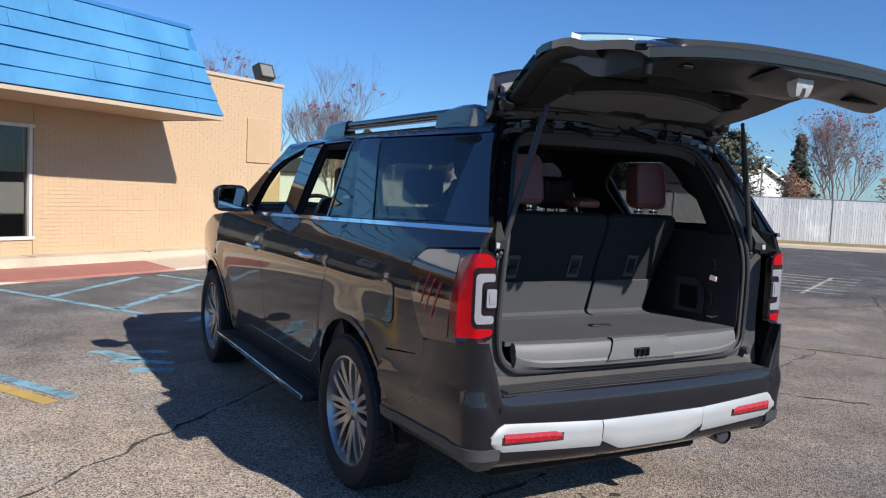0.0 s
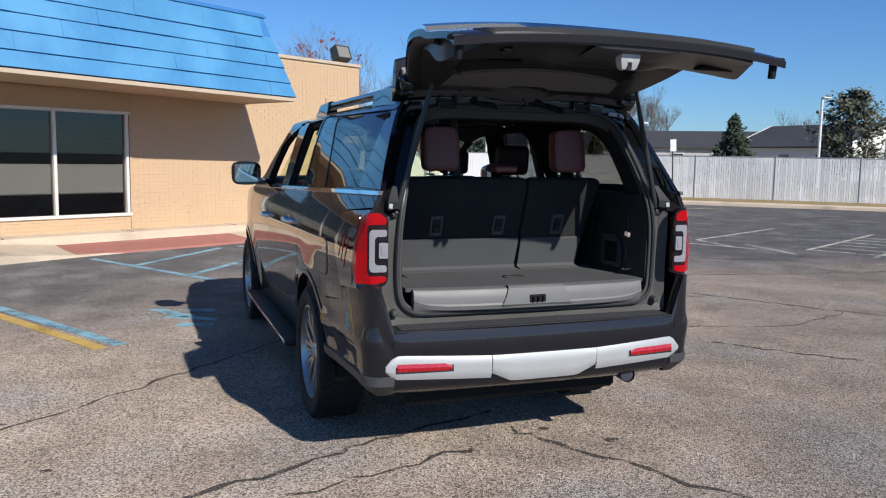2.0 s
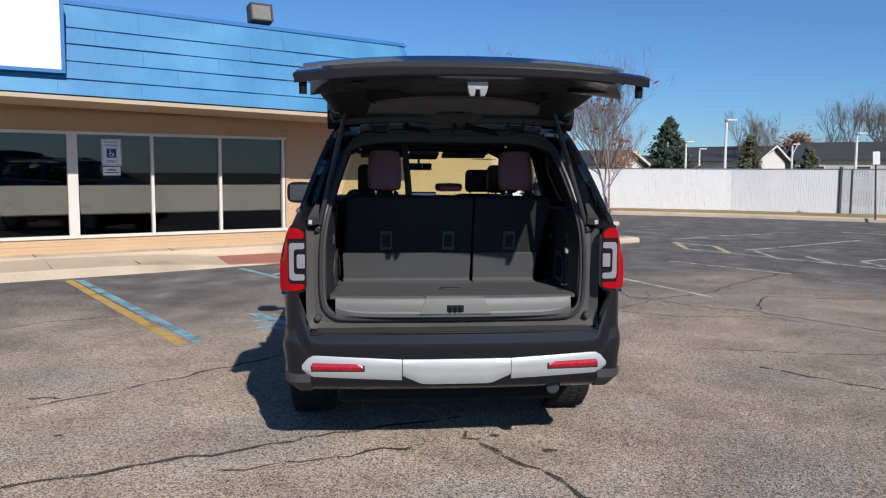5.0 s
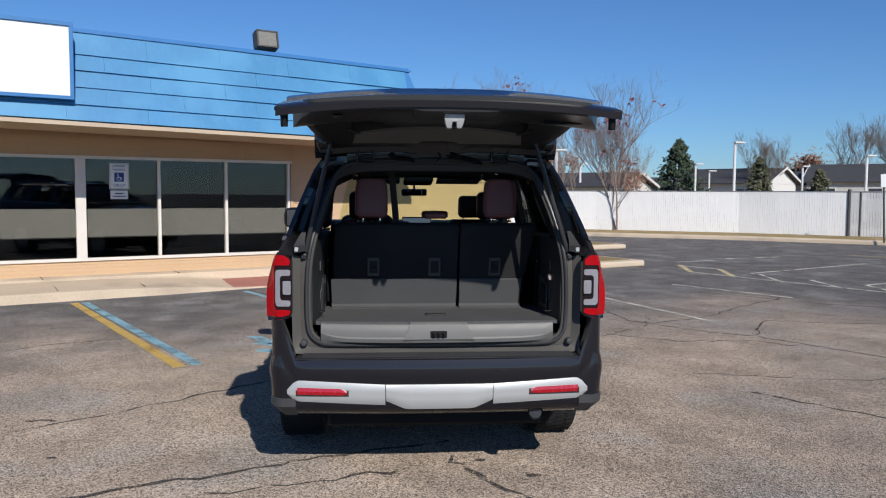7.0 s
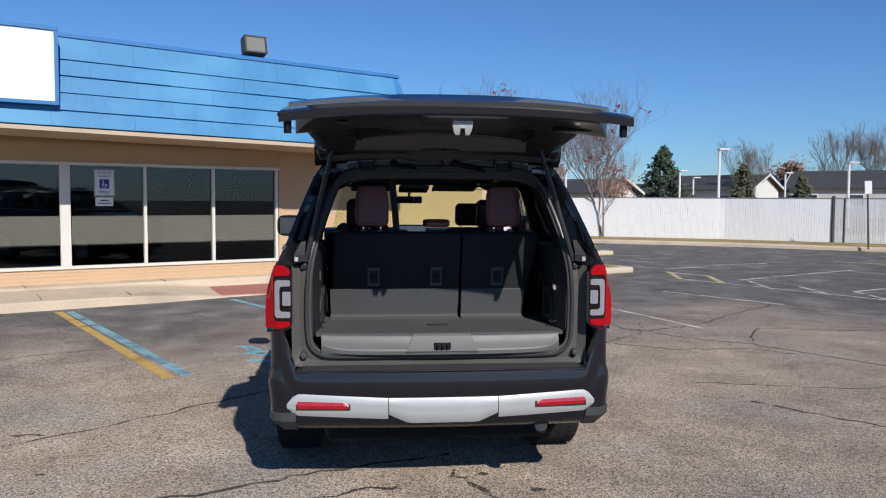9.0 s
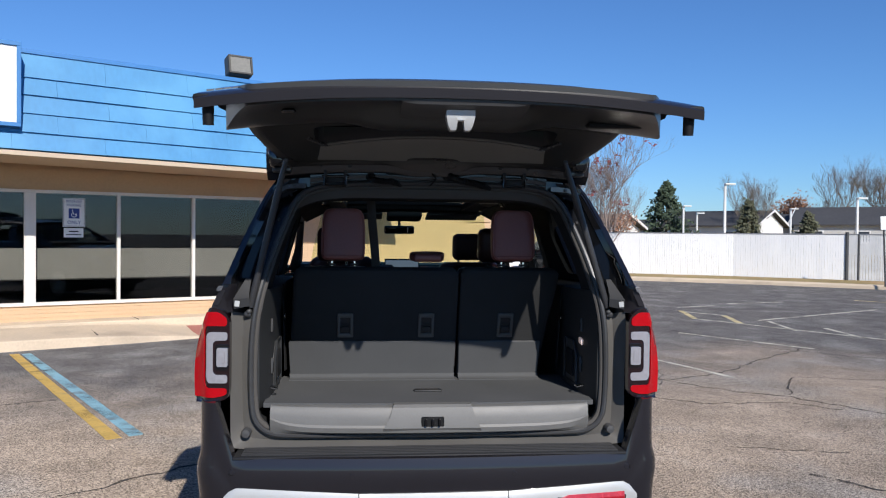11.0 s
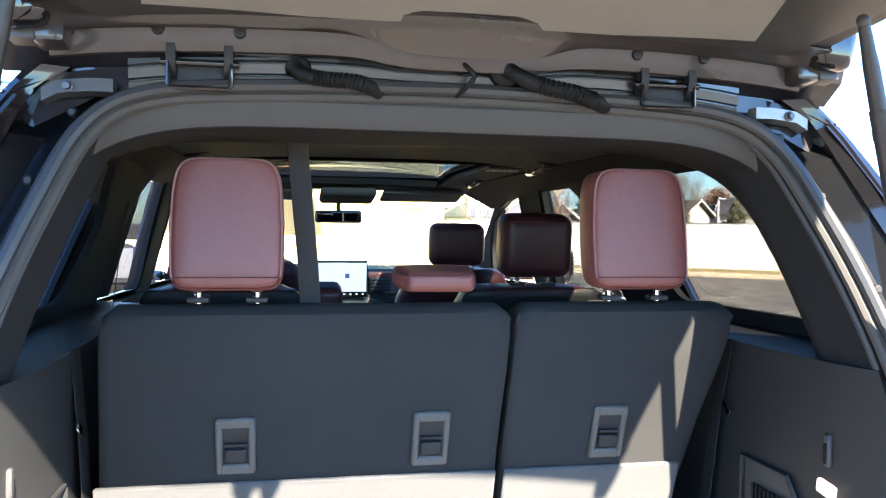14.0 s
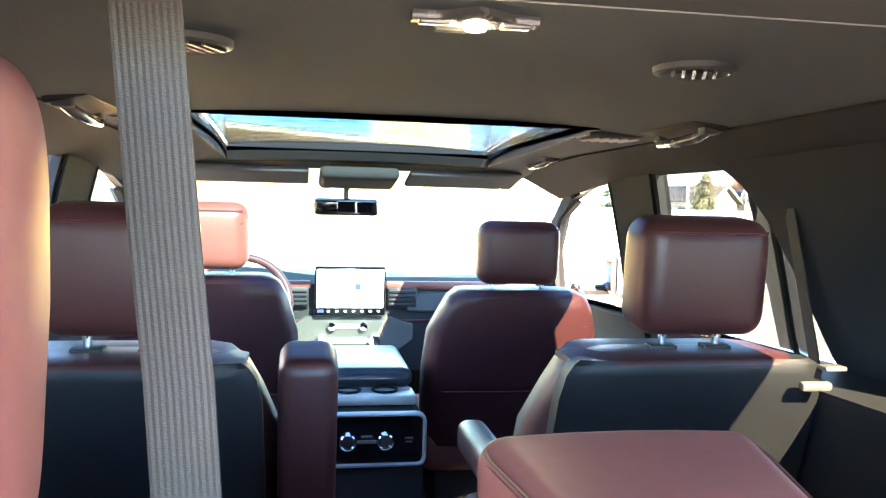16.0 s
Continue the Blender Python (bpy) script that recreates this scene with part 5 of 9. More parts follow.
# wheel-arch lips and dark arch liners
for sx in (1, -1):
    for c, nm in ((AX_R, "rear"), (AX_F, "front")):
        bm = bm_new()
        rings = []
        for y, z in arch(c, -8, 188, 0.48, 30):
            x = side_x(y, max(z, 0.34))
            d = Vector((0, y - c, z - 0.41)).normalized()
            rings.append([Vector((sx * (x + 0.006), y, z)) - d * 0.0, Vector((sx * (x + 0.006), y, z)) + d * 0.028, Vector((sx * (x - 0.03), y, z)) + d * 0.02, Vector((sx * (x - 0.09), y, z)) - d * 0.004])
        loft(bm, rings)
        part("arch_lip", bm, PAINT, car, smooth=45)
        bm = bm_new()
        rings = []
        for y, z in arch(c, -4, 184, 0.505, 24):
            rings.append([Vector((sx * 0.93, y, z)), Vector((sx * 0.52, y, z)), Vector((sx * 0.52, c + (y - c) * 1.03, 0.4 + (z - 0.4) * 1.03)), Vector((sx * 0.93, c + (y - c) * 1.03, 0.4 + (z - 0.4) * 1.03))])
        loft(bm, rings)
        part("arch_liner", bm, SOFT_BLACK, car)
        bm = bm_new()
        prism(bm, arch(c, 0, 360, 0.515, 24)[:-1], lambda u, v, sx=sx: Vector((sx * 0.52, u, max(v, 0.22))), (-sx * 0.02, 0, 0))
        part("arch_wall", bm, SOFT_BLACK, car)

# greenhouse: glass, pillars, roof rails
Q_GLASS = [(1.17, 1.42), (1.42, 1.858), (0.475, 1.848), (0.465, 1.45)]
side_panel("quarter_glass", Q_GLASS, PRIVACY, off=-0.006, thick=0.005, gap=0.004)
D_OUT = [(0.465, 1.45), (0.475, 1.848), (0.36, 1.852), (0.125, 1.452)]
side_panel("d_pillar", D_OUT, GLOSS_BLACK, off=-0.002, gap=0.002)
side_panel("c_pillar", [(1.45, bt(1.45) + 0.016), (1.66, 1.860), (1.42, 1.858), (1.17, bt(1.17) + 0.016)], GLOSS_BLACK, off=-0.001, gap=0.003)
side_panel("fixed_pane", [(1.80, bt(1.80) + 0.016), (1.775, 1.855), (1.66, 1.860), (1.45, bt(1.45) + 0.016)], DOOR_PRIVACY, rear_door, "dark fixed pane of the rear door", off=-0.004, thick=0.005, gap=0.004)
side_panel("division_bar", [(1.815, bt(1.80) + 0.016), (1.790, 1.855), (1.765, 1.855), (1.79, bt(1.80) + 0.016)], GLOSS_BLACK, rear_door, off=0.001, gap=0.0)
bm = panel_bm([(2.40, bt(2.40) + 0.010), (2.27, 1.848), (1.79, 1.856), (1.815, bt(1.80) + 0.010)], lambda y, z: Vector((side_x(y, z) - 0.012, y, z)), lambda y, z: (-0.005, 0, 0), 0.08)
part("raised_pane", bm, DOOR_PRIVACY, rear_door[0], "dark privacy glass, wound up", 50)
side_panel("b_pillar", [(2.66, bt(2.66) + 0.016), (2.57, 1.826), (2.27, 1.845), (2.40, bt(2.40) + 0.016)], GLOSS_BLACK, off=0.0, gap=0.002)
side_panel("a_pillar", [(4.10, bt(4.1) + 0.0), (3.05, 1.80), (2.98, 1.748), (3.18, 1.685), (3.36, 1.55), (3.50, bt(3.5) + 0.016)], PAINT, off=0.0, gap=0.0)
for poly in ([(2.27, 1.845), (1.775, 1.855), (1.66, 1.870), (2.27, 1.860)], [(2.98, 1.745), (2.57, 1.826), (2.57, 1.846), (3.02, 1.766)]):
    side_panel("door_frame_top", poly, GLOSS_BLACK, rear_door if poly[0][0] < 2.5 else front_door, off=0.0, gap=0.0)
side_panel("roof_side", [(3.05, 1.80), (3.02, 1.766), (2.57, 1.846), (2.27, 1.860), (1.66, 1.868), (1.42, 1.862), (0.36, 1.854), (0.42, 1.905), (2.4, 1.905), (3.0, 1.86)], PAINT, gap=0.0, step=0.03)
side_panel("quarter_sill", [(1.45, bt(1.45) + 0.016), (1.17, 1.42), (0.465, 1.45), (0.125, 1.452), (0.115, bt(0.1) + 0.016)], PAINT, gap=0.0, step=0.03)


def roof_z(x, y):
    e = abs(x) / 0.66
    z = 1.955 - 0.045 * e ** 2.6
    if y > 2.3:
        z -= 0.055 * ((y - 2.3) / 0.85) ** 1.7
    if y < 0.9:
        z -= 0.018 * ((0.9 - y) / 0.5) ** 2
    return z


SUN_L, SUN_R, SUN_B, SUN_F = -0.44, 0.44, 1.88, 2.96
bm = panel_bm([(-0.66, 0.42), (0.66, 0.42), (0.665, 2.6), (0.62, 3.16), (-0.62, 3.16), (-0.665, 2.6)], lambda x, y: Vector((x, y, roof_z(x, y))), lambda x, y: (0, 0, -0.03), 0.09,
              holes=[[(SUN_L, SUN_B), (SUN_R, SUN_B), (SUN_R, SUN_F), (SUN_L, SUN_F)]])
part("roof", bm, PAINT, car, smooth=50)
bm = panel_bm([(SUN_L + 0.005, SUN_B + 0.005), (SUN_R - 0.005, SUN_B + 0.005), (SUN_R - 0.005, SUN_F - 0.005), (SUN_L + 0.005, SUN_F - 0.005)], lambda x, y: Vector((x, y, roof_z(x, y) - 0.002)), lambda x, y: (0, 0, -0.005), 0.12)
ob = part("sunroof_glass", bm, glass("sunroof_tint", (0.30, 0.38, 0.42)), car, "tinted glass sunroof panel", 50)
# windscreen and bonnet
WS_T, WS_B = (3.14, 1.872), (3.98, 1.34)


def screen_pt(u, k):
    y = WS_T[0] + (WS_B[0] - WS_T[0]) * k
    return Vector((u * (0.62 + 0.17 * k), y - 0.10 * u * u, WS_T[1] + (WS_B[1] - WS_T[1]) * k + 0.03 * math.sin(math.pi * k)))


bm = panel_bm([(-1, 0), (1, 0), (1, 1), (-1, 1)], screen_pt, lambda u, k: (0, -0.003, -0.004), 0.1, 0.1)
part("windscreen", bm, CLEAR_GLASS, car, smooth=50)
bm = panel_bm([(-0.80, 3.86), (0.80, 3.86), (0.83, 4.5), (0.74, 5.18), (-0.74, 5.18), (-0.83, 4.5)],
              lambda x, y: Vector((x, y, 1.345 - 0.10 * max(0, (y - 4.0) / 1.2) ** 1.5 - 0.05 * (abs(x) / 0.8) ** 3 + 0.012 * math.exp(-((abs(x) - 0.42) / 0.1) ** 2))), lambda x, y: (0, 0, -0.03), 0.08)
part("bonnet", bm, PAINT, car, smooth=50)
bm = bm_new()
box(bm, (0, 5.20, 0.72), (1.62, 0.22, 0.72), None, 0.09, 4)
part("front_bumper", bm, PAINT, car, smooth=50)
bm = bm_new()
box(bm, (0, 5.30, 0.86), (1.05, 0.06, 0.30), None, 0.02, 2)
part("grille", bm, BLACK_PLASTIC, car)
for sx in (1, -1):
    bm = bm_new()
    box(bm, (sx * 0.70, 5.20, 0.98), (0.30, 0.20, 0.16), None, 0.04, 3)
    part("headlamp", bm, CLEAR_LENS, car)
# floor pan closes the underside
bm = bm_new()
box(bm, (0, 2.75, 0.34), (1.30, 4.8, 0.10), None, 0.02, 1)
for sx in (1, -1):
    box(bm, (sx * 0.78, 2.79, 0.36), (0.28, 2.15, 0.10), None, 0.02, 1)
part("underbody", bm, SOFT_BLACK, car)
bm = bm_new()
tube(bm, [(-0.52, AX_R, 0.40), (0.52, AX_R, 0.40)], 0.06, 10)
box(bm, (0.05, AX_R, 0.38), (0.26, 0.34, 0.24), None, 0.05, 2)
box(bm, (0.0, 0.45, 0.46), (1.2, 0.10, 0.10), None, 0.02, 1)
part("rear_axle", bm, SOFT_BLACK, car)
bm = bm_new()
tube(bm, [(0.62, 0.75, 0.42), (0.60, 0.35, 0.43), (0.56, 0.09, 0.435)], 0.042, 14, caps=False)
tube(bm, [(0.62, 0.75, 0.42), (0.60, 0.35, 0.43), (0.56, 0.10, 0.435)], 0.036, 14, caps=True)
part("exhaust_pipe", bm, RIM_DARK, car)

# running boards
for sx in (1, -1):
    bm = bm_new()
    box(bm, (sx * 0.985, 2.79, 0.345), (0.15, 2.12, 0.05), None, 0.018, 2)
    rb = part("running_board", bm, BLACK_PLASTIC, car, smooth=40)
    bm = bm_new()
    box(bm, (sx * 1.062, 2.79, 0.352), (0.012, 2.12, 0.028), None, 0.005, 2)
    part("trim_strip", bm, CHROME, rb, "bright chrome edge strip")

# roof rails
for sx in (1, -1):
    bm = bm_new()
    rings = []
    for k in range(25):
        y = 0.50 + 2.0 * k / 24
        x = 0.625
        z = roof_z(x, y) + 0.044
        rings.append([Vector((sx * (x + 0.022 * math.copysign(abs(math.cos(a)) ** 0.6, math.cos(a))), y, z + 0.006 + 0.026 * math.copysign(abs(math.sin(a)) ** 0.7, math.sin(a)))) for a in [q * math.pi / 7 for q in range(14)]])
    loft(bm, rings)
    rail = part("roof_rail", bm, GLOSS_BLACK, car, "black roof rail with a bright strip", 40)
    bm = bm_new()
    loft(bm, [[Vector((sx * (0.640 + dx), y, roof_z(0.625, y) + dz)) for dx, dz in ((0, 0.018), (0.006, 0.018), (0.006, 0.026), (0, 0.026))] for y in (0.9, 1.3, 1.7, 2.1, 2.3)])
    part("rail_strip", bm, RIM_SILVER, rail, "satin aluminium strip")
    for y0, y1 in ((0.42, 0.98), (2.22, 2.66)):
        bm = bm_new()
        rings = []
        for k in range(11):
            t = k / 10
            y = y0 + (y1 - y0) * t
            h = 0.088 * min(1, 1.0 * (t if y0 < 1 else 1 - t) / 0.35) ** 0.7 * (1 - 0.25 * max(0, t - 0.6) / 0.4 if y0 < 1 else 1) + 0.004
            zb = roof_z(0.625, y) - 0.02
            rings.append([Vector((sx * (0.625 + dx), y, zb + dz)) for dx, dz in ((-0.042, 0), (-0.028, h), (-0.012, h + 0.014), (0.012, h + 0.014), (0.03, h), (0.042, 0))])
        loft(bm, rings)
        part("end_cap", bm, GLOSS_BLACK, rail, "black rail foot", 40)

# door handles, mirrors, fuel flap
for (obs, y, z) in ((rear_door, 1.93, 1.165), (front_door, 3.03, 1.125)):
    for sx, o in ((1, obs[0]), (-1, obs[1])):
        x = side_x(y, z)
        bm = bm_new()
        tube(bm, [(sx * (x - 0.01), y - 0.10, z), (sx * (x + 0.035), y - 0.075, z + 0.003), (sx * (x + 0.042), y, z + 0.004), (sx * (x + 0.035), y + 0.075, z + 0.003), (sx * (x - 0.01), y + 0.10, z)], 0.017, 10)
        part("door_handle", bm, CHROME, o, "chrome door handle", 50)
        bm = bm_new()
        bmesh.ops.create_uvsphere(bm, u_segments=16, v_segments=8, radius=1)
        bmesh.ops.scale(bm, vec=(0.006, 0.075, 0.038), verts=bm.verts)
        bmesh.ops.translate(bm, vec=(sx * (x + 0.0), y + 0.0, z), verts=bm.verts)
        part("handle_cup", bm, GLOSS_BLACK, o, smooth=60)
for sx, o in ((1, front_door[0]), (-1, front_door[1])):
    bm = bm_new()
    rings = []
    for k in range(9):
        t = k / 8
        y = 3.20 + 0.20 * t
        w, h = 0.120 * (1 - 0.5 * t ** 3), 0.098 * (1 - 0.55 * t ** 3)
        rings.append([Vector((sx * (1.13 + w * math.copysign(abs(math.cos(a)) ** 0.55, math.cos(a))), y, 1.455 + h * math.copysign(abs(math.sin(a)) ** 0.55, math.sin(a)))) for a in [q * math.pi / 10 for q in range(20)]])
    loft(bm, rings)
    mir = part("wing_mirror", bm, GLOSS_BLACK, o, "gloss black wing mirror", 45)
    bm = bm_new()
    box(bm, (sx * 1.13, 3.198, 1.455), (0.19, 0.006, 0.150), None, 0.003, 1)
    ob = part("mirror_pane", bm, MIRROR_GLASS, o)
    bm = bm_new()
    box(bm, (sx * 0.985, 3.34, 1.385), (0.16, 0.10, 0.05), None, 0.018, 2)
    part("mirror_arm", bm, GLOSS_BLACK, o, smooth=40)
fuel = [(0.82 + 0.115 * math.copysign(abs(math.cos(a)) ** 0.5, math.cos(a)), 1.055 + 0.10 * math.copysign(abs(math.sin(a)) ** 0.5, math.sin(a))) for a in [k * math.pi / 14 for k in range(28)]]
bm = panel_bm(fuel, lambda y, z: Vector((-(side_x(y, z) + 0.004), y, z)), lambda y, z: (0.012, 0, 0), 0.05, 0.03)
part("fuel_flap", bm, PAINT, quarter[1], smooth=50)
bm = panel_bm(shrink(fuel, -0.006), lambda y, z: Vector((-(side_x(y, z) + 0.001), y, z)), lambda y, z: (0.005, 0, 0), 0.05, 0.03)
part("fuel_flap_gap", bm, SOFT_BLACK, quarter[1], smooth=50)

# ---------------------------------------------------------------- rear bumper
def bumper_path():
    """Half plan line of the bumper from the middle round the corner to the wheel arch: (x, y, nx, ny)."""
    pts = []
    for k in range(15):
        x = 0.80 * k / 14
        pts.append((x, 0.010 + 0.045 * (x / 0.85) ** 2.2))
    cx, cy, r = 0.845, 0.145, 0.098
    for k in range(1, 9):
        a = radians(-90 + 82 * k / 9 + 6)
        pts.append((cx + r * math.cos(a), cy + r * math.sin(a)))
    for k in range(1, 9):
        y = 0.17 + 0.66 * k / 8
        pts.append((side_x(y, 0.62) + 0.004, y))
    return pts


BP = bumper_path()
FULL = [(-x, y) for x, y in reversed(BP[1:])] + BP
NORM = []
for i in range(len(FULL)):
    a, b = Vector(FULL[max(i - 1, 0)]), Vector(FULL[min(i + 1, len(FULL) - 1)])
    t = (b - a).normalized()
    NORM.append(Vector((t.y, -t.x)))


def bump_top(x, y):
    ax = abs(x)
    if ax < 0.81:
        return 0.765
    if y < 0.16:
        return 0.765 + (0.985 - 0.765) * min(1, (ax - 0.81) / 0.03)
    return 0.985 - 0.05 * min(1, (y - 0.16) / 0.28) if y < 0.44 else 0.865 - 0.05 * (y - 0.44) / 0.4


bump_off = curve1([(0.44, -0.075), (0.47, -0.03), (0.50, -0.006), (0.56, 0.0), (0.63, 0.004), (0.68, 0.012), (0.73, 0.010), (0.76, 0.0), (0.80, -0.004), (0.99, -0.005)])


def bump_pt(i, z, extra=0.0):
    o = bump_off(z) + extra
    x, y = FULL[i]
    # above its waist the bumper follows the swell of the body side
    k = min(1, max(0, (y - 0.12) / 0.15)) if z > 0.62 else 0
    x += math.copysign(k * max(0, side_x(y, z) - side_x(y, 0.62)), x)
    return Vector((x + NORM[i].x * o, y + NORM[i].y * o, z))


bm = bm_new()
rings = []
for i in range(len(FULL)):
    zt = bump_top(*FULL[i])
    zs = [0.44 + (zt - 0.44) * k / 13 for k in range(14)]
    ring = [bump_pt(i, z) for z in zs]
    ring += [ring[-1] - Vector((NORM[i].x, NORM[i].y, 0)) * 0.02 + Vector((0, 0, 0.004)), ring[-1] - Vector((NORM[i].x, NORM[i].y, 0)) * 0.06]
    ring += [ring[0] - Vector((NORM[i].x, NORM[i].y, 0)) * 0.02]
    rings.append(ring)
loft(bm, rings)
bumper = part("rear_bumper", bm, PAINT, car, smooth=40)
# lower cladding band round the corner
bm = bm_new()
rings = []
for i in range(len(FULL)):
    if abs(FULL[i][0]) < 0.80:
        continue
    rings.append((FULL[i][0] > 0, [bump_pt(i, 0.435, 0.006), bump_pt(i, 0.50, 0.010), bump_pt(i, 0.545, 0.008), bump_pt(i, 0.55, -0.01), bump_pt(i, 0.435, -0.02)]))
for sgn in (True, False):
    bm = bm_new()
    loft(bm, [r for s, r in rings if s == sgn])
    part("lower_cladding", bm, GREY_PLASTIC, bumper, "matt grey lower cladding", 40)
# silver skid valance: two wings and a deeper middle plate


def valance(name, x0, x1, top, bot, extra, mat, n=16, label=""):
    bm = bm_new()
    rings = []
    for k in range(n + 1):
        x = x0 + (x1 - x0) * k / n
        y = 0.010 + 0.045 * (abs(x) / 0.85) ** 2.2
        nx = 0.09 * x
        zt, zb = top(x), bot(x)
        ring = []
        for j in range(6):
            z = zb + (zt - zb) * j / 5
            o = bump_off(max(z, 0.50)) + extra - (0.010 if j in (0, 5) else 0)
            ring.append(Vector((x + nx * o, y - o, z)))
        ring += [ring[5] + Vector((0, 0.03, 0.0)), ring[0] + Vector((0, 0.05, 0.004))]
        rings.append(ring)
    loft(bm, rings)
    return part(name, bm, mat, bumper, label, 35)


wing_t = lambda x: 0.628 + 0.022 * min(1, max(0, (abs(x) - 0.30) / 0.45))
wing_b = lambda x: 0.512 + 0.020 * max(0, (abs(x) - 0.3) / 0.5) + max(0, abs(x) - 0.80) * 0.8
for sx in (1, -1):
    valance("skid_wing", sx * 0.302, sx * 0.845, lambda x: min(wing_t(x), 0.70 - 0.0 * x) if abs(x) < 0.79 else wing_t(x) - max(0, abs(x) - 0.80) * 1.1, wing_b, 0.014, SILVER_TRIM, 18, "satin silver skid trim")
valance("skid_plate", -0.298, 0.298, lambda x: 0.628, lambda x: 0.488 + 0.045 * max(0, (abs(x) - 0.19) / 0.1), 0.016, SILVER_TRIM, 18, "satin silver skid plate")
for sx in (1, -1):
    bm = bm_new()
    rings = []
    for k in range(9):
        x = sx * (0.515 + 0.275 * k / 8)
        y = 0.010 + 0.045 * (abs(x) / 0.85) ** 2.2 - 0.019
        t = 0.016 * (1 - k / 8) * 0
        z0, z1 = 0.570 + 0.004 * k / 8, 0.606 + 0.006 * k / 8
        if k == 0:
            z0, z1 = 0.574, 0.594
        rings.append([Vector((x, y, z0)), Vector((x, y - 0.004, (z0 + z1) / 2)), Vector((x, y, z1)), Vector((x, y + 0.02, z1)), Vector((x, y + 0.02, z0))])
    loft(bm, rings)
    part("reflector", bm, RED_REFLECTOR, bumper, "red reflector strip")
    bm = bm_new()
    rings = []
    for k in range(9):
        x = sx * (0.505 + 0.293 * k / 8)
        y = 0.010 + 0.045 * (abs(x) / 0.85) ** 2.2 - 0.016
        rings.append([Vector((x, y, 0.563)), Vector((x, y, 0.615)), Vector((x, y + 0.02, 0.615)), Vector((x, y + 0.02, 0.563))])
    loft(bm, rings)
    part("reflector_recess", bm, BLACK_PLASTIC, bumper)
for x, z in ((-0.325, 0.70), (0.325, 0.70), (-0.80, 0.712), (0.80, 0.712)):
    y = 0.010 + 0.045 * (abs(x) / 0.85) ** 2.2 - 0.011
    bm = bm_new()
    revolve(bm, [(0.0, -0.004), (0.009, -0.004), (0.011, -0.002), (0.011, 0.01), (0.0145, 0.01), (0.0155, -0.001), (0.0165, 0.004)], 16, "y", (x, y, z))
    part("parking_sensor", bm, PAINT, bumper, smooth=40)
# ribbed step pad on the bumper
bm = bm_new()
box(bm, (0, 0.105, 0.766), (1.60, 0.13, 0.012), None, 0.004, 1)
pad = part("step_pad", bm, BLACK_PLASTIC, bumper, "ribbed black step pad", 40)
for k in range(5):
    bm = bm_new()
    box(bm, (0, 0.058 + 0.024 * k, 0.775), (1.54, 0.011, 0.010), None, 0.003, 1)
    part("rib", bm, BLACK_PLASTIC, pad)

# ---------------------------------------------------------------- tail lamps
def lamp_map(u, z, o=0.0):
    """u runs along the plan line of the lamp from its inner rear edge round the corner and forward."""
    L0 = 0.075                    # rear face
    if u < L0:
        x, y, nx, ny = 0.822 + u, 0.098 + 0.10 * u, 0.1, -1.0
    else:
        r = 0.055
        a = (u - L0) / r
        if a < 1.35:
            x = 0.897 + r * math.sin(a) * 0.72
            y = 0.1055 + r * (1 - math.cos(a))
            nx, ny = math.sin(a), -math.cos(a)
        else:
            y = 0.1055 + r * (1 - math.cos(1.35)) + (u - L0 - 1.35 * r)
            x = side_x(y, z) + 0.004
            nx, ny = 1, 0
    x = min(x, side_x(y, z) + 0.006)
    return Vector((x + nx * o, y + ny * o, z))


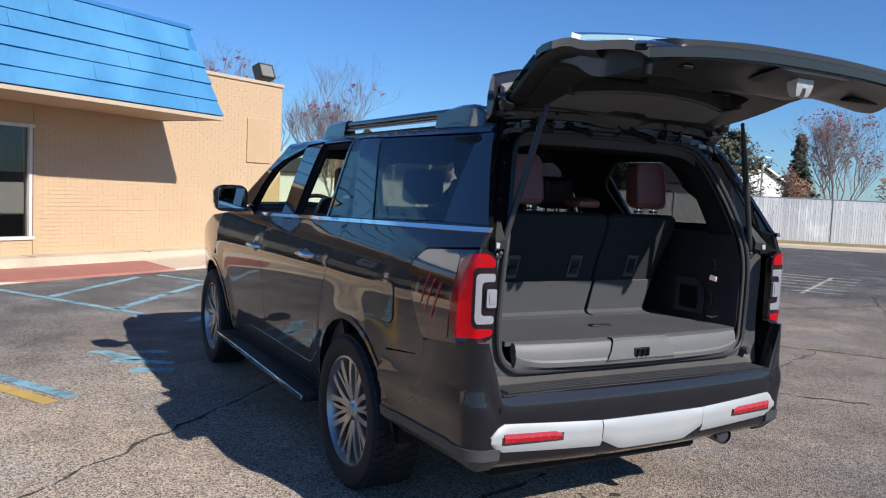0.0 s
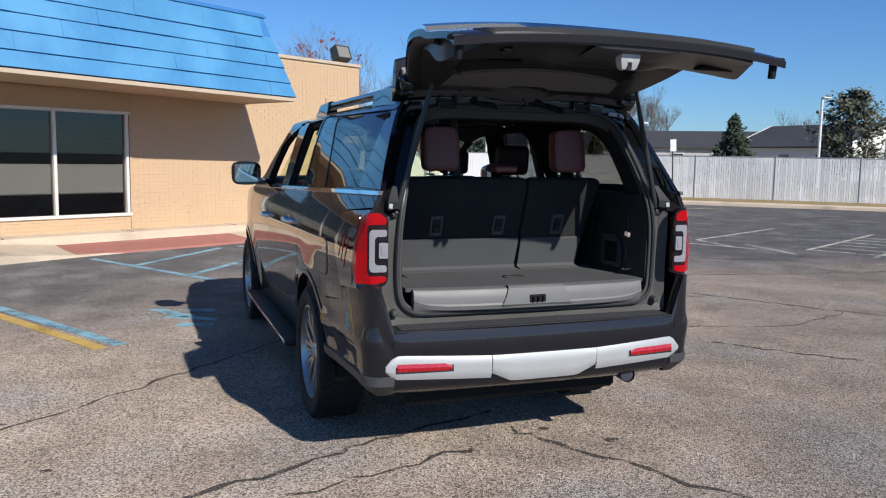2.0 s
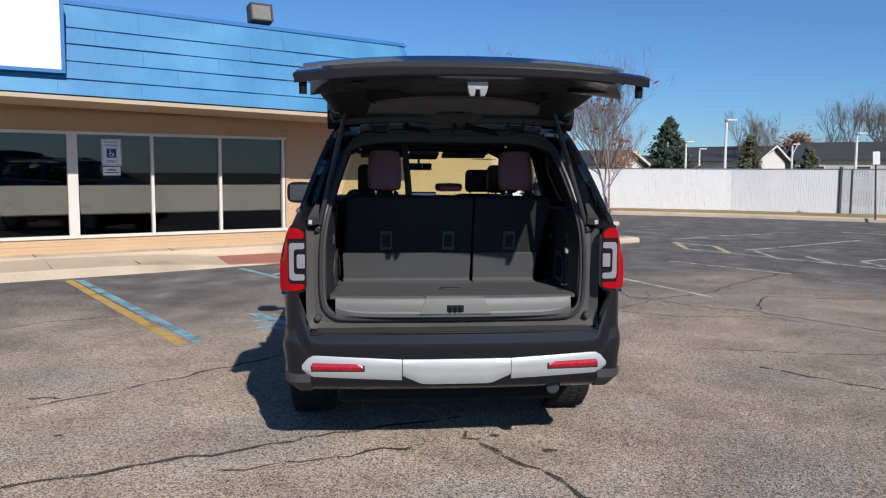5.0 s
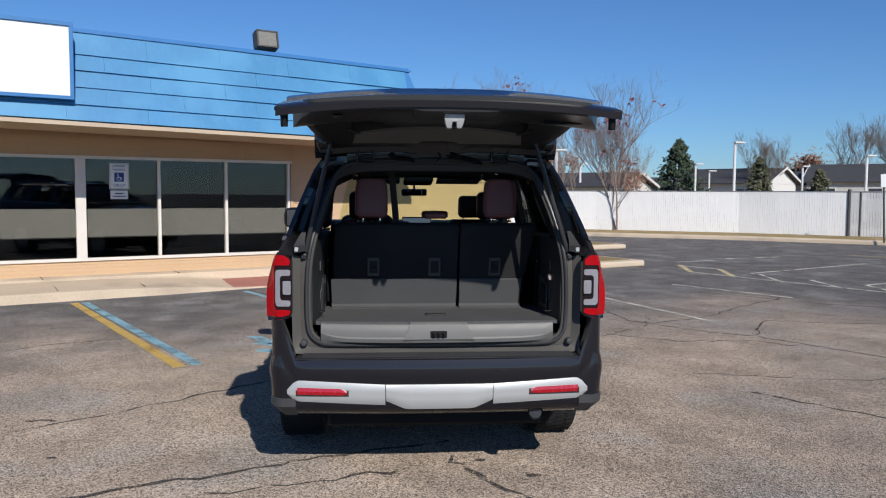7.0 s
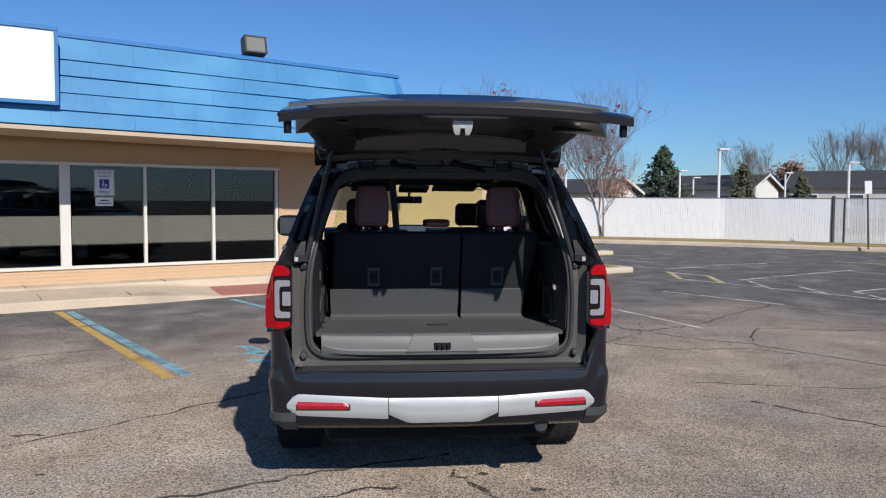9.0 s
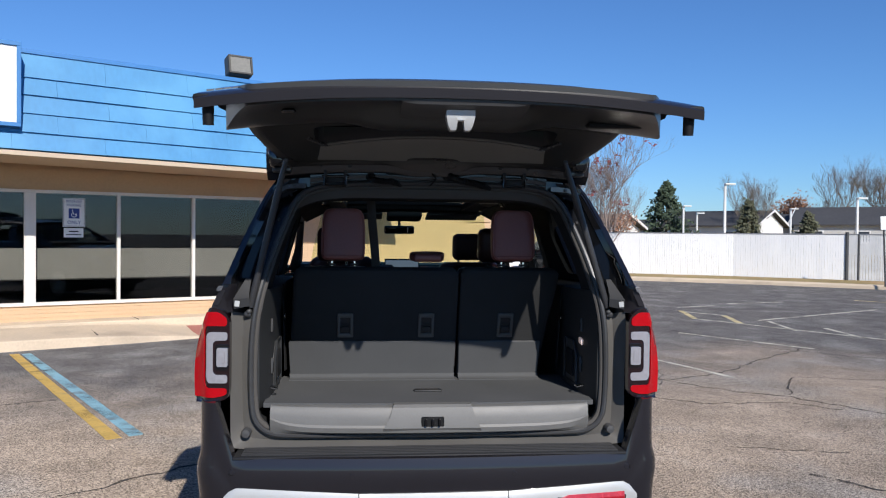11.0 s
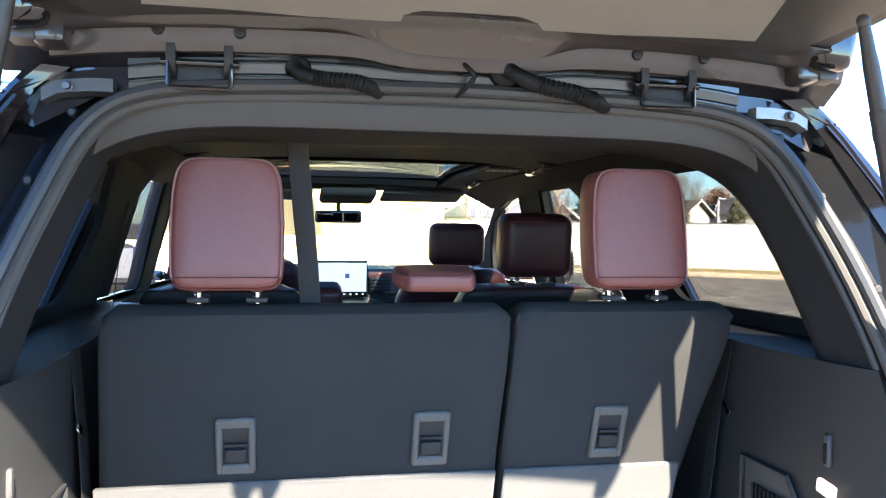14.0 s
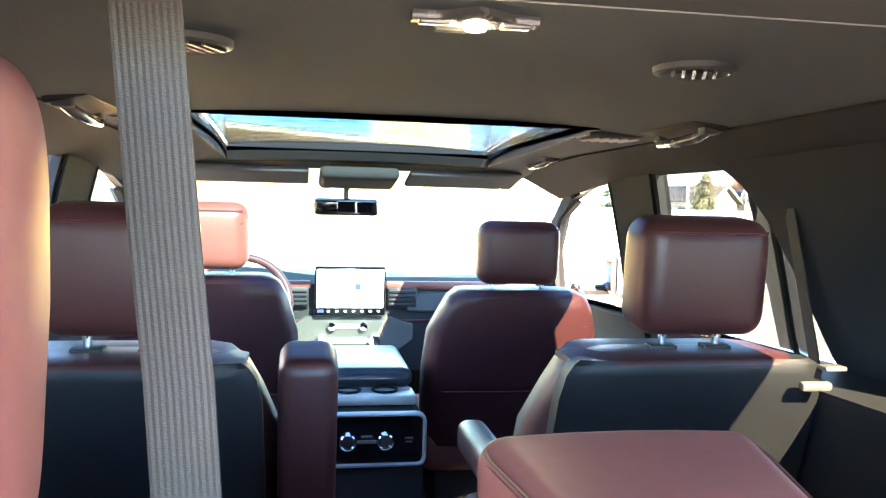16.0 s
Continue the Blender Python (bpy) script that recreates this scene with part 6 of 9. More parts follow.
L_END = 0.52
for sx in (1, -1):
    mx = Matrix.Diagonal((sx, 1, 1, 1))

    def lamp_piece(name, poly, o, mat, parent, label="", thick=0.012):
        bm = panel_bm(poly, lambda u, z: mx @ lamp_map(u, z, o), lambda u, z: mx @ (lamp_map(u, z, o - thick) - lamp_map(u, z, o)), 0.022, 0.02)
        return part(name, bm, mat, parent, label, 50)
    lamp = lamp_piece("tail_lamp", rounded([(0.0, 1.01), (0.022, 0.985), (0.43, 0.946), (0.593, 1.25), (0.497, 1.328), (0.05, 1.362), (0.0, 1.325)], 0.03), 0.0, LAMP_BLACK, car, "red tail lamp with a clear C-shaped centre", 0.03)
    # red hooks above and below, joined by a darker band; pale C and clear block inside them
    lamp_piece("red_band", rounded([(0.010, 1.286), (0.010, 1.318), (0.045, 1.343), (0.150, 1.340), (0.195, 1.305), (0.205, 1.17), (0.205, 1.04), (0.165, 0.998), (0.055, 0.998), (0.010, 1.010), (0.010, 1.036), (0.096, 1.036), (0.114, 1.054), (0.114, 1.268), (0.098, 1.286)], 0.014), 0.004, RED_LENS, lamp, "glowing red C-shaped band")
    lamp_piece("side_lens", rounded([(0.218, 1.332), (0.48, 1.312), (0.570, 1.25), (0.415, 0.962), (0.22, 0.978), (0.22, 1.04), (0.195, 1.16)], 0.03), 0.003, DARK_LENS, lamp, "smoked red side lens")
    # thin red slivers standing in for reflections in the side lens
    for q in ([(0.285, 1.20), (0.297, 1.205), (0.355, 1.05), (0.343, 1.05)], [(0.34, 1.215), (0.350, 1.217), (0.402, 1.08), (0.392, 1.08)], [(0.388, 1.23), (0.397, 1.232), (0.442, 1.10), (0.433, 1.10)]):
        lamp_piece("red_streak", q, 0.006, RED_REFLECTOR, lamp)
    lamp_piece("clear_band", rounded([(0.008, 1.228), (0.008, 1.262), (0.085, 1.262), (0.098, 1.248), (0.098, 1.072), (0.085, 1.056), (0.008, 1.056), (0.008, 1.090), (0.056, 1.090), (0.066, 1.10), (0.066, 1.218), (0.056, 1.228)], 0.012), 0.005, CLEAR_LENS, lamp, "clear C-shaped lens")
    lamp_piece("reversing_lamp", rounded([(0.004, 1.124), (0.048, 1.124), (0.048, 1.200), (0.004, 1.200)], 0.008), 0.016, CLEAR_LENS, lamp, "clear reversing lamp block")
    lamp_piece("lamp_well", rounded([(0.003, 1.110), (0.056, 1.110), (0.056, 1.212), (0.003, 1.212)], 0.008), 0.004, GLOSS_BLACK, lamp)
    lamp_piece("lens_ridge", [(0.016, 1.140), (0.036, 1.140), (0.036, 1.184), (0.016, 1.184)], 0.019, CLEAR_LENS, lamp)

# ---------------------------------------------------------------- wheels
def wheel(x, y, sx):
    """One wheel: tyre with tread blocks, and a rim of paired spokes."""
    bm = bm_new()
    w = 0.142
    prof = [(0.285, -w * 0.82), (0.300, -w * 0.95), (0.345, -w * 1.02), (0.380, -w * 0.97), (0.394, -w * 0.84), (0.399, -w * 0.5), (0.400, 0), (0.399, w * 0.5), (0.394, w * 0.84), (0.380, w * 0.97), (0.345, w * 1.02), (0.300, w * 0.95), (0.285, w * 0.82)]
    revolve(bm, prof, 64, "x", (0, 0, 0))
    tread = bm_new()
    for ring, off in ((-0.095, 0), (-0.033, 0.5), (0.033, 0), (0.095, 0.5)):
        for k in range(52):
            a = 2 * math.pi * (k + off) / 52
            m = Euler((a, 0, 0)).to_matrix().to_4x4()
            box(tread, m @ Vector((ring, 0, 0.3985)), (0.052, 0.038, 0.012), m @ pose(0, 0, 0, 0, 0, 14))
    tyre_c = Matrix.Translation((x, y, WHEEL_R))
    bmesh.ops.transform(bm, matrix=tyre_c, verts=bm.verts)
    bmesh.ops.transform(tread, matrix=tyre_c, verts=tread.verts)
    hub = bm_new()
    o = 0.118 * sx                # outer face of the rim
    prof = [(0.288, -0.11 * sx), (0.272, -0.10 * sx), (0.262, 0.0), (0.268, 0.09 * sx), (0.280, o + 0.008 * sx), (0.290, o + 0.006 * sx), (0.290, 0.09 * sx)]
    revolve(hub, prof, 48, "x")
    rim_m = Matrix.Translation((x, y, WHEEL_R))
    bmesh.ops.transform(hub, matrix=rim_m, verts=hub.verts)
    rim = part("wheel", hub, RIM_SILVER, car, "multi-spoke machined alloy wheel", 40)
    part("tyre", bm, RUBBER, rim, "black road tyre", 40)
    tagged(part("tread", tread, RUBBER, rim), kind="stuff")
    bm = bm_new()
    revolve(bm, [(0.0, -0.02 * sx), (0.27, -0.02 * sx), (0.27, 0.0)], 40, "x")
    bmesh.ops.transform(bm, matrix=rim_m, verts=bm.verts)
    part("brake_disc", bm, RIM_DARK, rim)
    for k in range(6):
        for d, sp in ((-0.16, 0.055), (0.16, 0.055)):
            a = 2 * math.pi * (k + 0.25) / 6
            bm = bm_new()
            rings = []
            for t, wd in ((0.055, 0.034), (0.12, 0.029), (0.20, 0.027), (0.282, 0.038)):
                aa = a + d * (0.45 + 1.15 * (t - 0.055) / 0.23)
                c = Vector((0, t * math.cos(aa), t * math.sin(aa)))
                tv = Vector((0, -math.sin(aa), math.cos(aa))) * wd / 2
                xo = o - 0.012 * sx - 0.028 * sx * (1 - t / 0.28) ** 2
                rings.append([c + tv + Vector((xo, 0, 0)), c - tv + Vector((xo, 0, 0)), c - tv * 1.1 + Vector((xo - 0.035 * sx, 0, 0)), c + tv * 1.1 + Vector((xo - 0.035 * sx, 0, 0))])
            loft(bm, rings)
            bmesh.ops.transform(bm, matrix=rim_m, verts=bm.verts)
            part("spoke", bm, RIM_SILVER, rim)
        a = 2 * math.pi * (k + 0.75) / 6
        for d in (-0.075, 0.075):
            bm = bm_new()
            rings = []
            for t, wd in ((0.07, 0.020), (0.17, 0.017), (0.282, 0.024)):
                aa = a + d * (0.4 + 1.3 * (t - 0.07) / 0.21)
                c = Vector((0, t * math.cos(aa), t * math.sin(aa)))
                tv = Vector((0, -math.sin(aa), math.cos(aa))) * wd / 2
                xo = o - 0.022 * sx - 0.02 * sx * (1 - t / 0.28)
                rings.append([c + tv + Vector((xo, 0, 0)), c - tv + Vector((xo, 0, 0)), c - tv + Vector((xo - 0.03 * sx, 0, 0)), c + tv + Vector((xo - 0.03 * sx, 0, 0))])
            loft(bm, rings)
            bmesh.ops.transform(bm, matrix=rim_m, verts=bm.verts)
            part("spoke", bm, RIM_SILVER, rim)
    bm = bm_new()
    revolve(bm, [(0.0, o - 0.012 * sx), (0.034, o - 0.014 * sx), (0.042, o - 0.026 * sx), (0.075, o - 0.040 * sx), (0.078, o - 0.07 * sx)], 28, "x")
    bmesh.ops.transform(bm, matrix=rim_m, verts=bm.verts)
    part("centre_cap", bm, RIM_SILVER, rim, smooth=35)


for wy in (AX_R, AX_F):
    for sx in (1, -1):
        wheel(sx * 0.862, wy, sx)

# ---------------------------------------------------------------- tailgate, drawn shut and swung up about its hinges
HINGE, GATE_ANGLE = (0.43, 1.925), -84.2
SWING = Matrix.Translation((0, HINGE[0], HINGE[1])) @ pose(0, 0, 0, GATE_ANGLE, 0, 0) @ Matrix.Translation((0, -HINGE[0], -HINGE[1]))
gate_prof = curve1([(0.80, 0.155), (0.85, 0.120), (0.92, 0.104), (1.00, 0.098), (1.12, 0.098), (1.19, 0.094), (1.25, 0.082), (1.28, 0.080), (1.40, 0.092), (1.47, 0.108), (1.50, 0.128), (1.60, 0.180), (1.72, 0.238), (1.86, 0.300), (1.93, 0.34)])


def gate_half(z):
    return curve1([(0.83, 0.800), (1.30, 0.796), (1.40, 0.790), (1.50, 0.777), (1.65, 0.738), (1.86, 0.665), (1.93, 0.64)])(z)


def gate_pt(x, z, o=0.0):
    """A place on the shut tailgate's outer face; o stands proud of it."""
    bow = 0.052 * (abs(x) / 0.82) ** 2.4
    y = gate_prof(z) + bow
    # hollow round the number plate
    if 0.93 < z < 1.24:
        k = max(0, 1 - max(0, abs(x) - 0.24) / 0.12) * min(1, (1.24 - z) / 0.02) * min(1, max(0, (z - 0.93) / 0.12))
        y += 0.030 * k
    return Vector((x, y - o, z))


def gate_part(name, bm, mat, parent, label="", smooth=None):
    bmesh.ops.transform(bm, matrix=SWING, verts=bm.verts)
    return part(name, bm, mat, parent, label, smooth)


def gate_sheet(name, poly, o, mat, parent, label="", thick=0.02, step=0.04, holes=(), smooth=40):
    bm = panel_bm(poly, lambda x, z: gate_pt(x, z, o), lambda x, z: (0, thick, 0), step, 0.035, holes)
    return gate_part(name, bm, mat, parent, label, smooth)


half = [(gate_half(z), z) for z in (0.835, 0.95, 1.10, 1.25, 1.33, 1.40, 1.49)]
skin = [(-x, z) for x, z in half] + [(x, z) for x, z in reversed(half)]
gate = gate_sheet("tailgate", skin, 0.0, PAINT, car, "raised tailgate with dark glass", 0.03, 0.035, [[(-0.11, 0.872), (0.125, 0.872), (0.125, 0.955), (-0.11, 0.955)]])
ghalf = [(gate_half(z) - 0.004, z) for z in (1.515, 1.60, 1.70, 1.80, 1.885)]
gate_sheet("rear_window", [(-x, z) for x, z in ghalf] + [(x, z) for x, z in reversed(ghalf)], 0.002, REAR_GLASS, gate, "dark privacy glass rear window", 0.005, 0.06)
gate_sheet("chrome_strip", [(-0.772, 1.492), (-0.768, 1.512), (0.768, 1.512), (0.772, 1.492)], 0.006, CHROME, gate, "thin chrome strip under the glass", 0.012)
gate_sheet("chrome_bar", [(-0.792, 1.205), (-0.792, 1.258), (0.792, 1.258), (0.792, 1.205), (0.30, 1.205), (0.27, 1.225), (-0.27, 1.225), (-0.30, 1.205)], 0.018, CHROME, gate, "broad chrome bar across the tailgate", 0.03, 0.03)
gate_sheet("plate_holder", [(-0.165, 1.01), (-0.165, 1.19), (0.185, 1.19), (0.185, 1.01)], 0.008, BLACK_PLASTIC, gate, "black number plate frame", 0.014)
gate_sheet("dealer_plate", [(-0.15, 1.035), (-0.15, 1.175), (0.17, 1.175), (0.17, 1.035)], 0.011, GLOSS_BLACK, gate, "plain dark dealer plate", 0.004)
gate_sheet("plate_bar", [(-0.09, 1.165), (-0.09, 1.185), (0.11, 1.185), (0.11, 1.165)], 0.014, SIGN_WHITE, gate, "pale dealer name bar", 0.004)
gate_sheet("plate_bar", [(-0.105, 1.162), (-0.105, 1.188), (-0.065, 1.188), (-0.065, 1.162)], 0.016, RED_REFLECTOR, gate, "red dealer mark", 0.004)
gate_sheet("handle_recess", [(-0.11, 0.872), (-0.11, 0.955), (0.125, 0.955), (0.125, 0.872)], -0.03, SOFT_BLACK, gate, "dark grab handle recess", 0.006)
bm = bm_new()
for a in ((-0.116, 0.0075), (0.125, 0.0075)):
    loft(bm, [[gate_pt(a[0] + dx, z, o) for dx, o in ((0, 0.006), (0.01, 0.006), (0.01, -0.03), (0, -0.03))] for z in (0.868, 0.91, 0.958)])
for z in (0.866, 0.950):
    loft(bm, [[gate_pt(x, z + dz, o) for dz, o in ((0, 0.006), (0.009, 0.006), (0.009, -0.03), (0, -0.03))] for x in (-0.11, 0.0, 0.13)])
gate_part("handle_frame", bm, BLACK_PLASTIC, gate)
# oval badge
oval = lambda rx, rz: [(0.008 + rx * math.cos(a), 1.445 + rz * math.sin(a)) for a in [k * math.pi / 18 for k in range(36)]]
gate_sheet("badge_rim", oval(0.108, 0.044), 0.010, CHROME, gate, "chrome oval badge rim", 0.012)
gate_sheet("badge", oval(0.098, 0.036), 0.013, BADGE_BLUE, gate, "plain blue oval badge", 0.008)
gate_sheet("badge_mark", [(0.008 + 0.062 * math.cos(a), 1.445 + 0.012 * math.sin(a)) for a in [k * math.pi / 12 for k in range(24)]], 0.0155, CHROME, gate, "", 0.003)
# ten raised chrome blocks where the model name stands
for k in range(10):
    x = -0.415 + 0.093 * k
    gate_sheet("name_block", [(x - 0.024, 1.298), (x - 0.024, 1.328), (x + 0.024, 1.328), (x + 0.024, 1.298)], 0.007, CHROME, gate, "", 0.008, 0.03)
for k in range(7):
    x = -0.772 + 0.027 * k
    gate_sheet("trim_name_block", [(x - 0.010, 0.940), (x - 0.010, 0.962), (x + 0.010, 0.962), (x + 0.010, 0.940)], 0.005, CHROME, gate, "", 0.006, 0.03)
# wiper
bm = bm_new()
tube(bm, [gate_pt(0.02, 1.535, 0.035), gate_pt(-0.10, 1.575, 0.04), gate_pt(-0.34, 1.600, 0.022)], 0.016, 8, 0.009)
box(bm, gate_pt(-0.17, 1.598, 0.016), (0.42, 0.012, 0.02), pose(0, 0, 0, 0, -3, 0))
box(bm, gate_pt(0.02, 1.53, 0.028), (0.09, 0.05, 0.05), None, 0.015, 2)
gate_part("rear_wiper", bm, BLACK_PLASTIC, gate, "black rear wiper arm", 40)
# spoiler over the glass
bm = bm_new()
rings = []
for k in range(25):
    x = -0.715 + 1.43 * k / 24
    e = abs(x) / 0.715
    yb = 0.175 + 0.075 * e ** 3
    zt = 1.948 - 0.035 * e ** 2.5
    rings.append([Vector((x, 0.46, zt - 0.002)), Vector((x, 0.34, zt + 0.003)), Vector((x, yb + 0.03, zt - 0.006)), Vector((x, yb, zt - 0.022)), Vector((x, yb + 0.012, zt - 0.040)), Vector((x, yb + 0.10, zt - 0.052)), Vector((x, 0.345, zt - 0.06)), Vector((x, 0.42, zt - 0.045))])
loft(bm, rings)
spoiler = gate_part("spoiler", bm, PAINT, gate, "body-coloured roof spoiler", 35)
# underside of the spoiler, lightened so its colour holds the sun on it
bm = bm_new()
rings = []
for k in range(13):
    x = -0.69 + 1.38 * k / 12
    e = abs(x) / 0.69
    rings.append([Vector((x, 0.22 + 0.07 * e ** 3, 1.893 - 0.035 * e ** 2.5)), Vector((x, 0.335, 1.884 - 0.03 * e ** 2.5)), Vector((x, 0.33, 1.83 - 0.01 * e)), Vector((x, 0.285 + 0.02 * e, 1.83 - 0.01 * e))])
loft(bm, rings)
gate_part("spoiler_underside", bm, WINDOW_TRIM, gate, "", 35)
bm = bm_new()
box(bm, (0.01, 0.205, 1.902), (0.36, 0.016, 0.012), None, 0.003, 1)
box(bm, (-0.04, 0.268, 1.852), (0.42, 0.03, 0.05), pose(0, 0, 0, 35, 0, 0), 0.006, 1)
gate_part("brake_lamp", bm, GLOSS_BLACK, gate, "slim high brake lamp")

# inner side of the tailgate: trim ring round the glass, lower trim, grab bar and latch
def bulge(z):
    """How much thicker the trim is below the window."""
    a, b = (min(1, max(0, k)) for k in ((1.44 - z) / 0.30, (z - 0.84) / 0.26))
    return 0.048 * a * a * (3 - 2 * a) * b


def inner_pt(x, z, o=0.0):
    return gate_pt(x, z, 0) + Vector((0, 0.075 - 0.032 * min(1, max(0, (1.05 - z) / 0.20)) + bulge(z) + o, 0))


def inner_sheet(name, poly, o, mat, label="", thick=0.02, holes=(), parent=None, smooth=40, step=0.05):
    bm = panel_bm(poly, lambda x, z: inner_pt(x, z, o), lambda x, z: (0, -thick - bulge(z), 0), step, 0.045, holes)
    return gate_part(name, bm, mat, parent or gate, label, smooth)


lower = [(0.30, 0.845), (0.645, 0.86), (0.70, 0.97), (0.752, 1.09), (0.745, 1.25), (0.725, 1.42), (0.700, 1.500)]
inner_sheet("inner_trim", rounded([(-x, z) for x, z in reversed(lower)] + lower, 0.03), 0.0, GATE_TRIM, "moulded dark inner trim panel", 0.06)


def window_loop(grow, o, n=20):
    """The opening in the trim round the glass: straight towards the latch, bowed towards the hinges."""
    w = 0.492 + grow
    low = [(-w + 0.03, 1.530 - grow), (w - 0.03, 1.530 - grow)]
    side = [(w - 0.008, 1.538 - grow), (w, 1.555), (w - 0.002, 1.620), (w - 0.012, 1.650 + grow * 0.7)]
    top = [(x * (w - 0.030), 1.606 + grow + 0.056 * x * x) for x in [1 - 2 * k / n for k in range(n + 1)]]
    return [inner_pt(x, z, o) for x, z in low + side + top + [(-x, z) for x, z in reversed(side)]], low + side + top + [(-x, z) for x, z in reversed(side)]


flank = [(0.700, 1.503), (0.672, 1.60), (0.635, 1.70), (0.590, 1.79), (0.560, 1.828)]
inner_sheet("window_surround", [(-x, z) for x, z in reversed(flank)] + flank, 0.0, GATE_TRIM, "dark moulded trim round the rear window", 0.02, [window_loop(0.0, 0)[1]], step=0.045)
bm = bm_new()
loft(bm, [window_loop(g, o)[0] for g, o in ((0.002, 0.0), (-0.004, -0.008), (-0.006, -0.04), (-0.006, -0.068))], caps=False)
gate_part("window_reveal", bm, BLACK_PLASTIC, gate, "", 40)
edge = [(x * 0.470, 1.622 + 0.056 * x * x) for x in [1 - 2 * k / 20 for k in range(21)]]
# hinge-side panel lightened to carry light bounced up from the floor
inner_sheet("hinge_side_trim", edge + [(-0.490, 1.795), (-0.25, 1.822), (0.0, 1.830), (0.25, 1.822), (0.490, 1.795)], 0.004, WINDOW_TRIM, "moulded panel along the hinge side, bounced light in its grey", 0.006, step=0.045)
# two beads along the bowed edge of the window trim
for dz, o in ((0.002, 0.003), (0.011, 0.008)):
    bm = bm_new()
    tube(bm, [inner_pt(x, 1.606 + dz + 0.056 * (x / 0.462) ** 2, o) for x in [-0.455 + 0.91 * k / 30 for k in range(31)]], 0.0045, 8)
    gate_part("window_bead", bm, WINDOW_TRIM, gate, "grey bead along the window trim", 60)
# corrugated washer line showing at both corners of the window
for sx in (1, -1):
    pts = [inner_pt(sx * (0.515 - 0.075 * k / 28), 1.600 + 0.062 * math.sin(math.pi / 2 * k / 28), 0.004) for k in range(29)]
    bm = bm_new()
    rings = []
    for k, p in enumerate(pts):
        d = (pts[min(k + 1, 28)] - pts[max(k - 1, 0)]).normalized()
        u_ = d.cross(Vector((0, 1, 0))).normalized()
        w_ = d.cross(u_)
        r = 0.0085 if k % 4 < 2 else 0.0060
        rings.append([p + (u_ * math.cos(q * math.pi / 4) + w_ * math.sin(q * math.pi / 4)) * r for q in range(8)])
    loft(bm, rings)
    gate_part("corrugated_hose", bm, GREY_PLASTIC, gate, "short corrugated hose", 25)
# small sensor on the glass
bm = rbox(inner_pt(-0.235, 1.565, -0.050), (0.045, 0.016, 0.030), 0.006, None, 3)
sensor = gate_part("glass_sensor", bm, GREY_PLASTIC, gate, "small grey sensor on the glass", 50)
bm = rbox(inner_pt(-0.235, 1.565, -0.041), (0.020, 0.006, 0.014), 0.002, None, 2)
gate_part("sensor_eye", bm, GLOSS_BLACK, sensor)
# hump over the wiper motor
bm = rbox(inner_pt(-0.01, 1.535, -0.035), (0.385, 0.07, 0.155), 0.025, pose(0, 0, 0, 20, 0, 0), 4)
gate_part("motor_cover", bm, BLACK_PLASTIC, gate, "dark cover over the wiper motor", 60)
bm = bm_new()
rings = []
for k in range(17):
    x = -0.170 + 0.408 * k / 16
    e = (abs(x - 0.034) / 0.204) ** 8
    rings.append([inner_pt(x, z, o * (1 - 0.7 * e)) for z, o in ((0.846, 0.0), (0.850, 0.012), (0.860, 0.018), (0.975, 0.020), (0.986, 0.014), (0.990, 0.0))])
loft(bm, rings)
gate_part("pull_bar", bm, GREY_PLASTIC, gate, "grey moulded pull bar", 35)
latch = None
for dx in (-0.027, 0.027):       # two jaws with the striker's slot between them
    bm = bm_new()
    loft(bm, [[inner_pt(0.020 + dx + w * t, z, o) for t, z, o in ((-1, 0.885, 0.0), (1, 0.885, 0.0), (1, 0.930, 0.0), (-1, 0.930, 0.0))] for w in (0.019,)] + [[inner_pt(0.020 + dx * k + w * t, z, o) for t, z, o in ((-1, za, o), (1, za, o), (1, zb, o), (-1, zb, o))] for k, w, za, zb, o in ((1, 0.019, 0.887, 0.930, 0.045), (0.95, 0.014, 0.890, 0.925, 0.072), (0.85, 0.009, 0.895, 0.918, 0.086))])
    jaw = gate_part("latch" if latch is None else "latch_jaw", bm, SILVER_TRIM, latch or gate, "bright metal latch" if latch is None else "", 35)
    latch = latch or jaw
bm = bm_new()
box(bm, inner_pt(0.020, 0.905, 0.026), (0.036, 0.060, 0.036), None, 0.004, 1)
gate_part("latch_bridge", bm, SILVER_TRIM, latch)
bm = bm_new()
box(bm, inner_pt(-0.527, 0.955, 0.004), (0.045, 0.016, 0.05), None, 0.006, 1)
gate_part("close_button", bm, GLOSS_BLACK, gate, "small close button")
bm = bm_new()
box(bm, inner_pt(0.565, 1.035, -0.004), (0.19, 0.02, 0.055), None, 0.009, 2)
gate_part("grip_pocket", bm, SOFT_BLACK, gate, "recessed grip pocket", 40)
for sx in (1, -1):
    bm = bm_new()
    m = gate_pt(sx * 0.765, 0.875)
    tube(bm, [m + Vector((0, 0.01, 0)), m + Vector((0, 0.035, 0.0)), m + Vector((0, 0.100, 0.0))], 0.020, 14, 0.017)
    box(bm, m + Vector((0, 0.018, 0)), (0.085, 0.025, 0.06), None, 0.01, 2)
    gate_part("rubber_stop", bm, SOFT_BLACK, gate, "rubber stop", 40)
    bm = bm_new()
    loft(bm, [[gate_pt(sx * (gate_half(z) - d), z, -o) for d, o in ((0.012, 0.028), (0.02, 0.045), (0.055, 0.066), (0.12, 0.066), (0.12, 0.03))] for z in (1.12, 1.25, 1.4, 1.5, 1.6, 1.7, 1.8, 1.87)])
    gate_part("gate_inner_edge", bm, BLACK_PLASTIC, gate, "", 40)
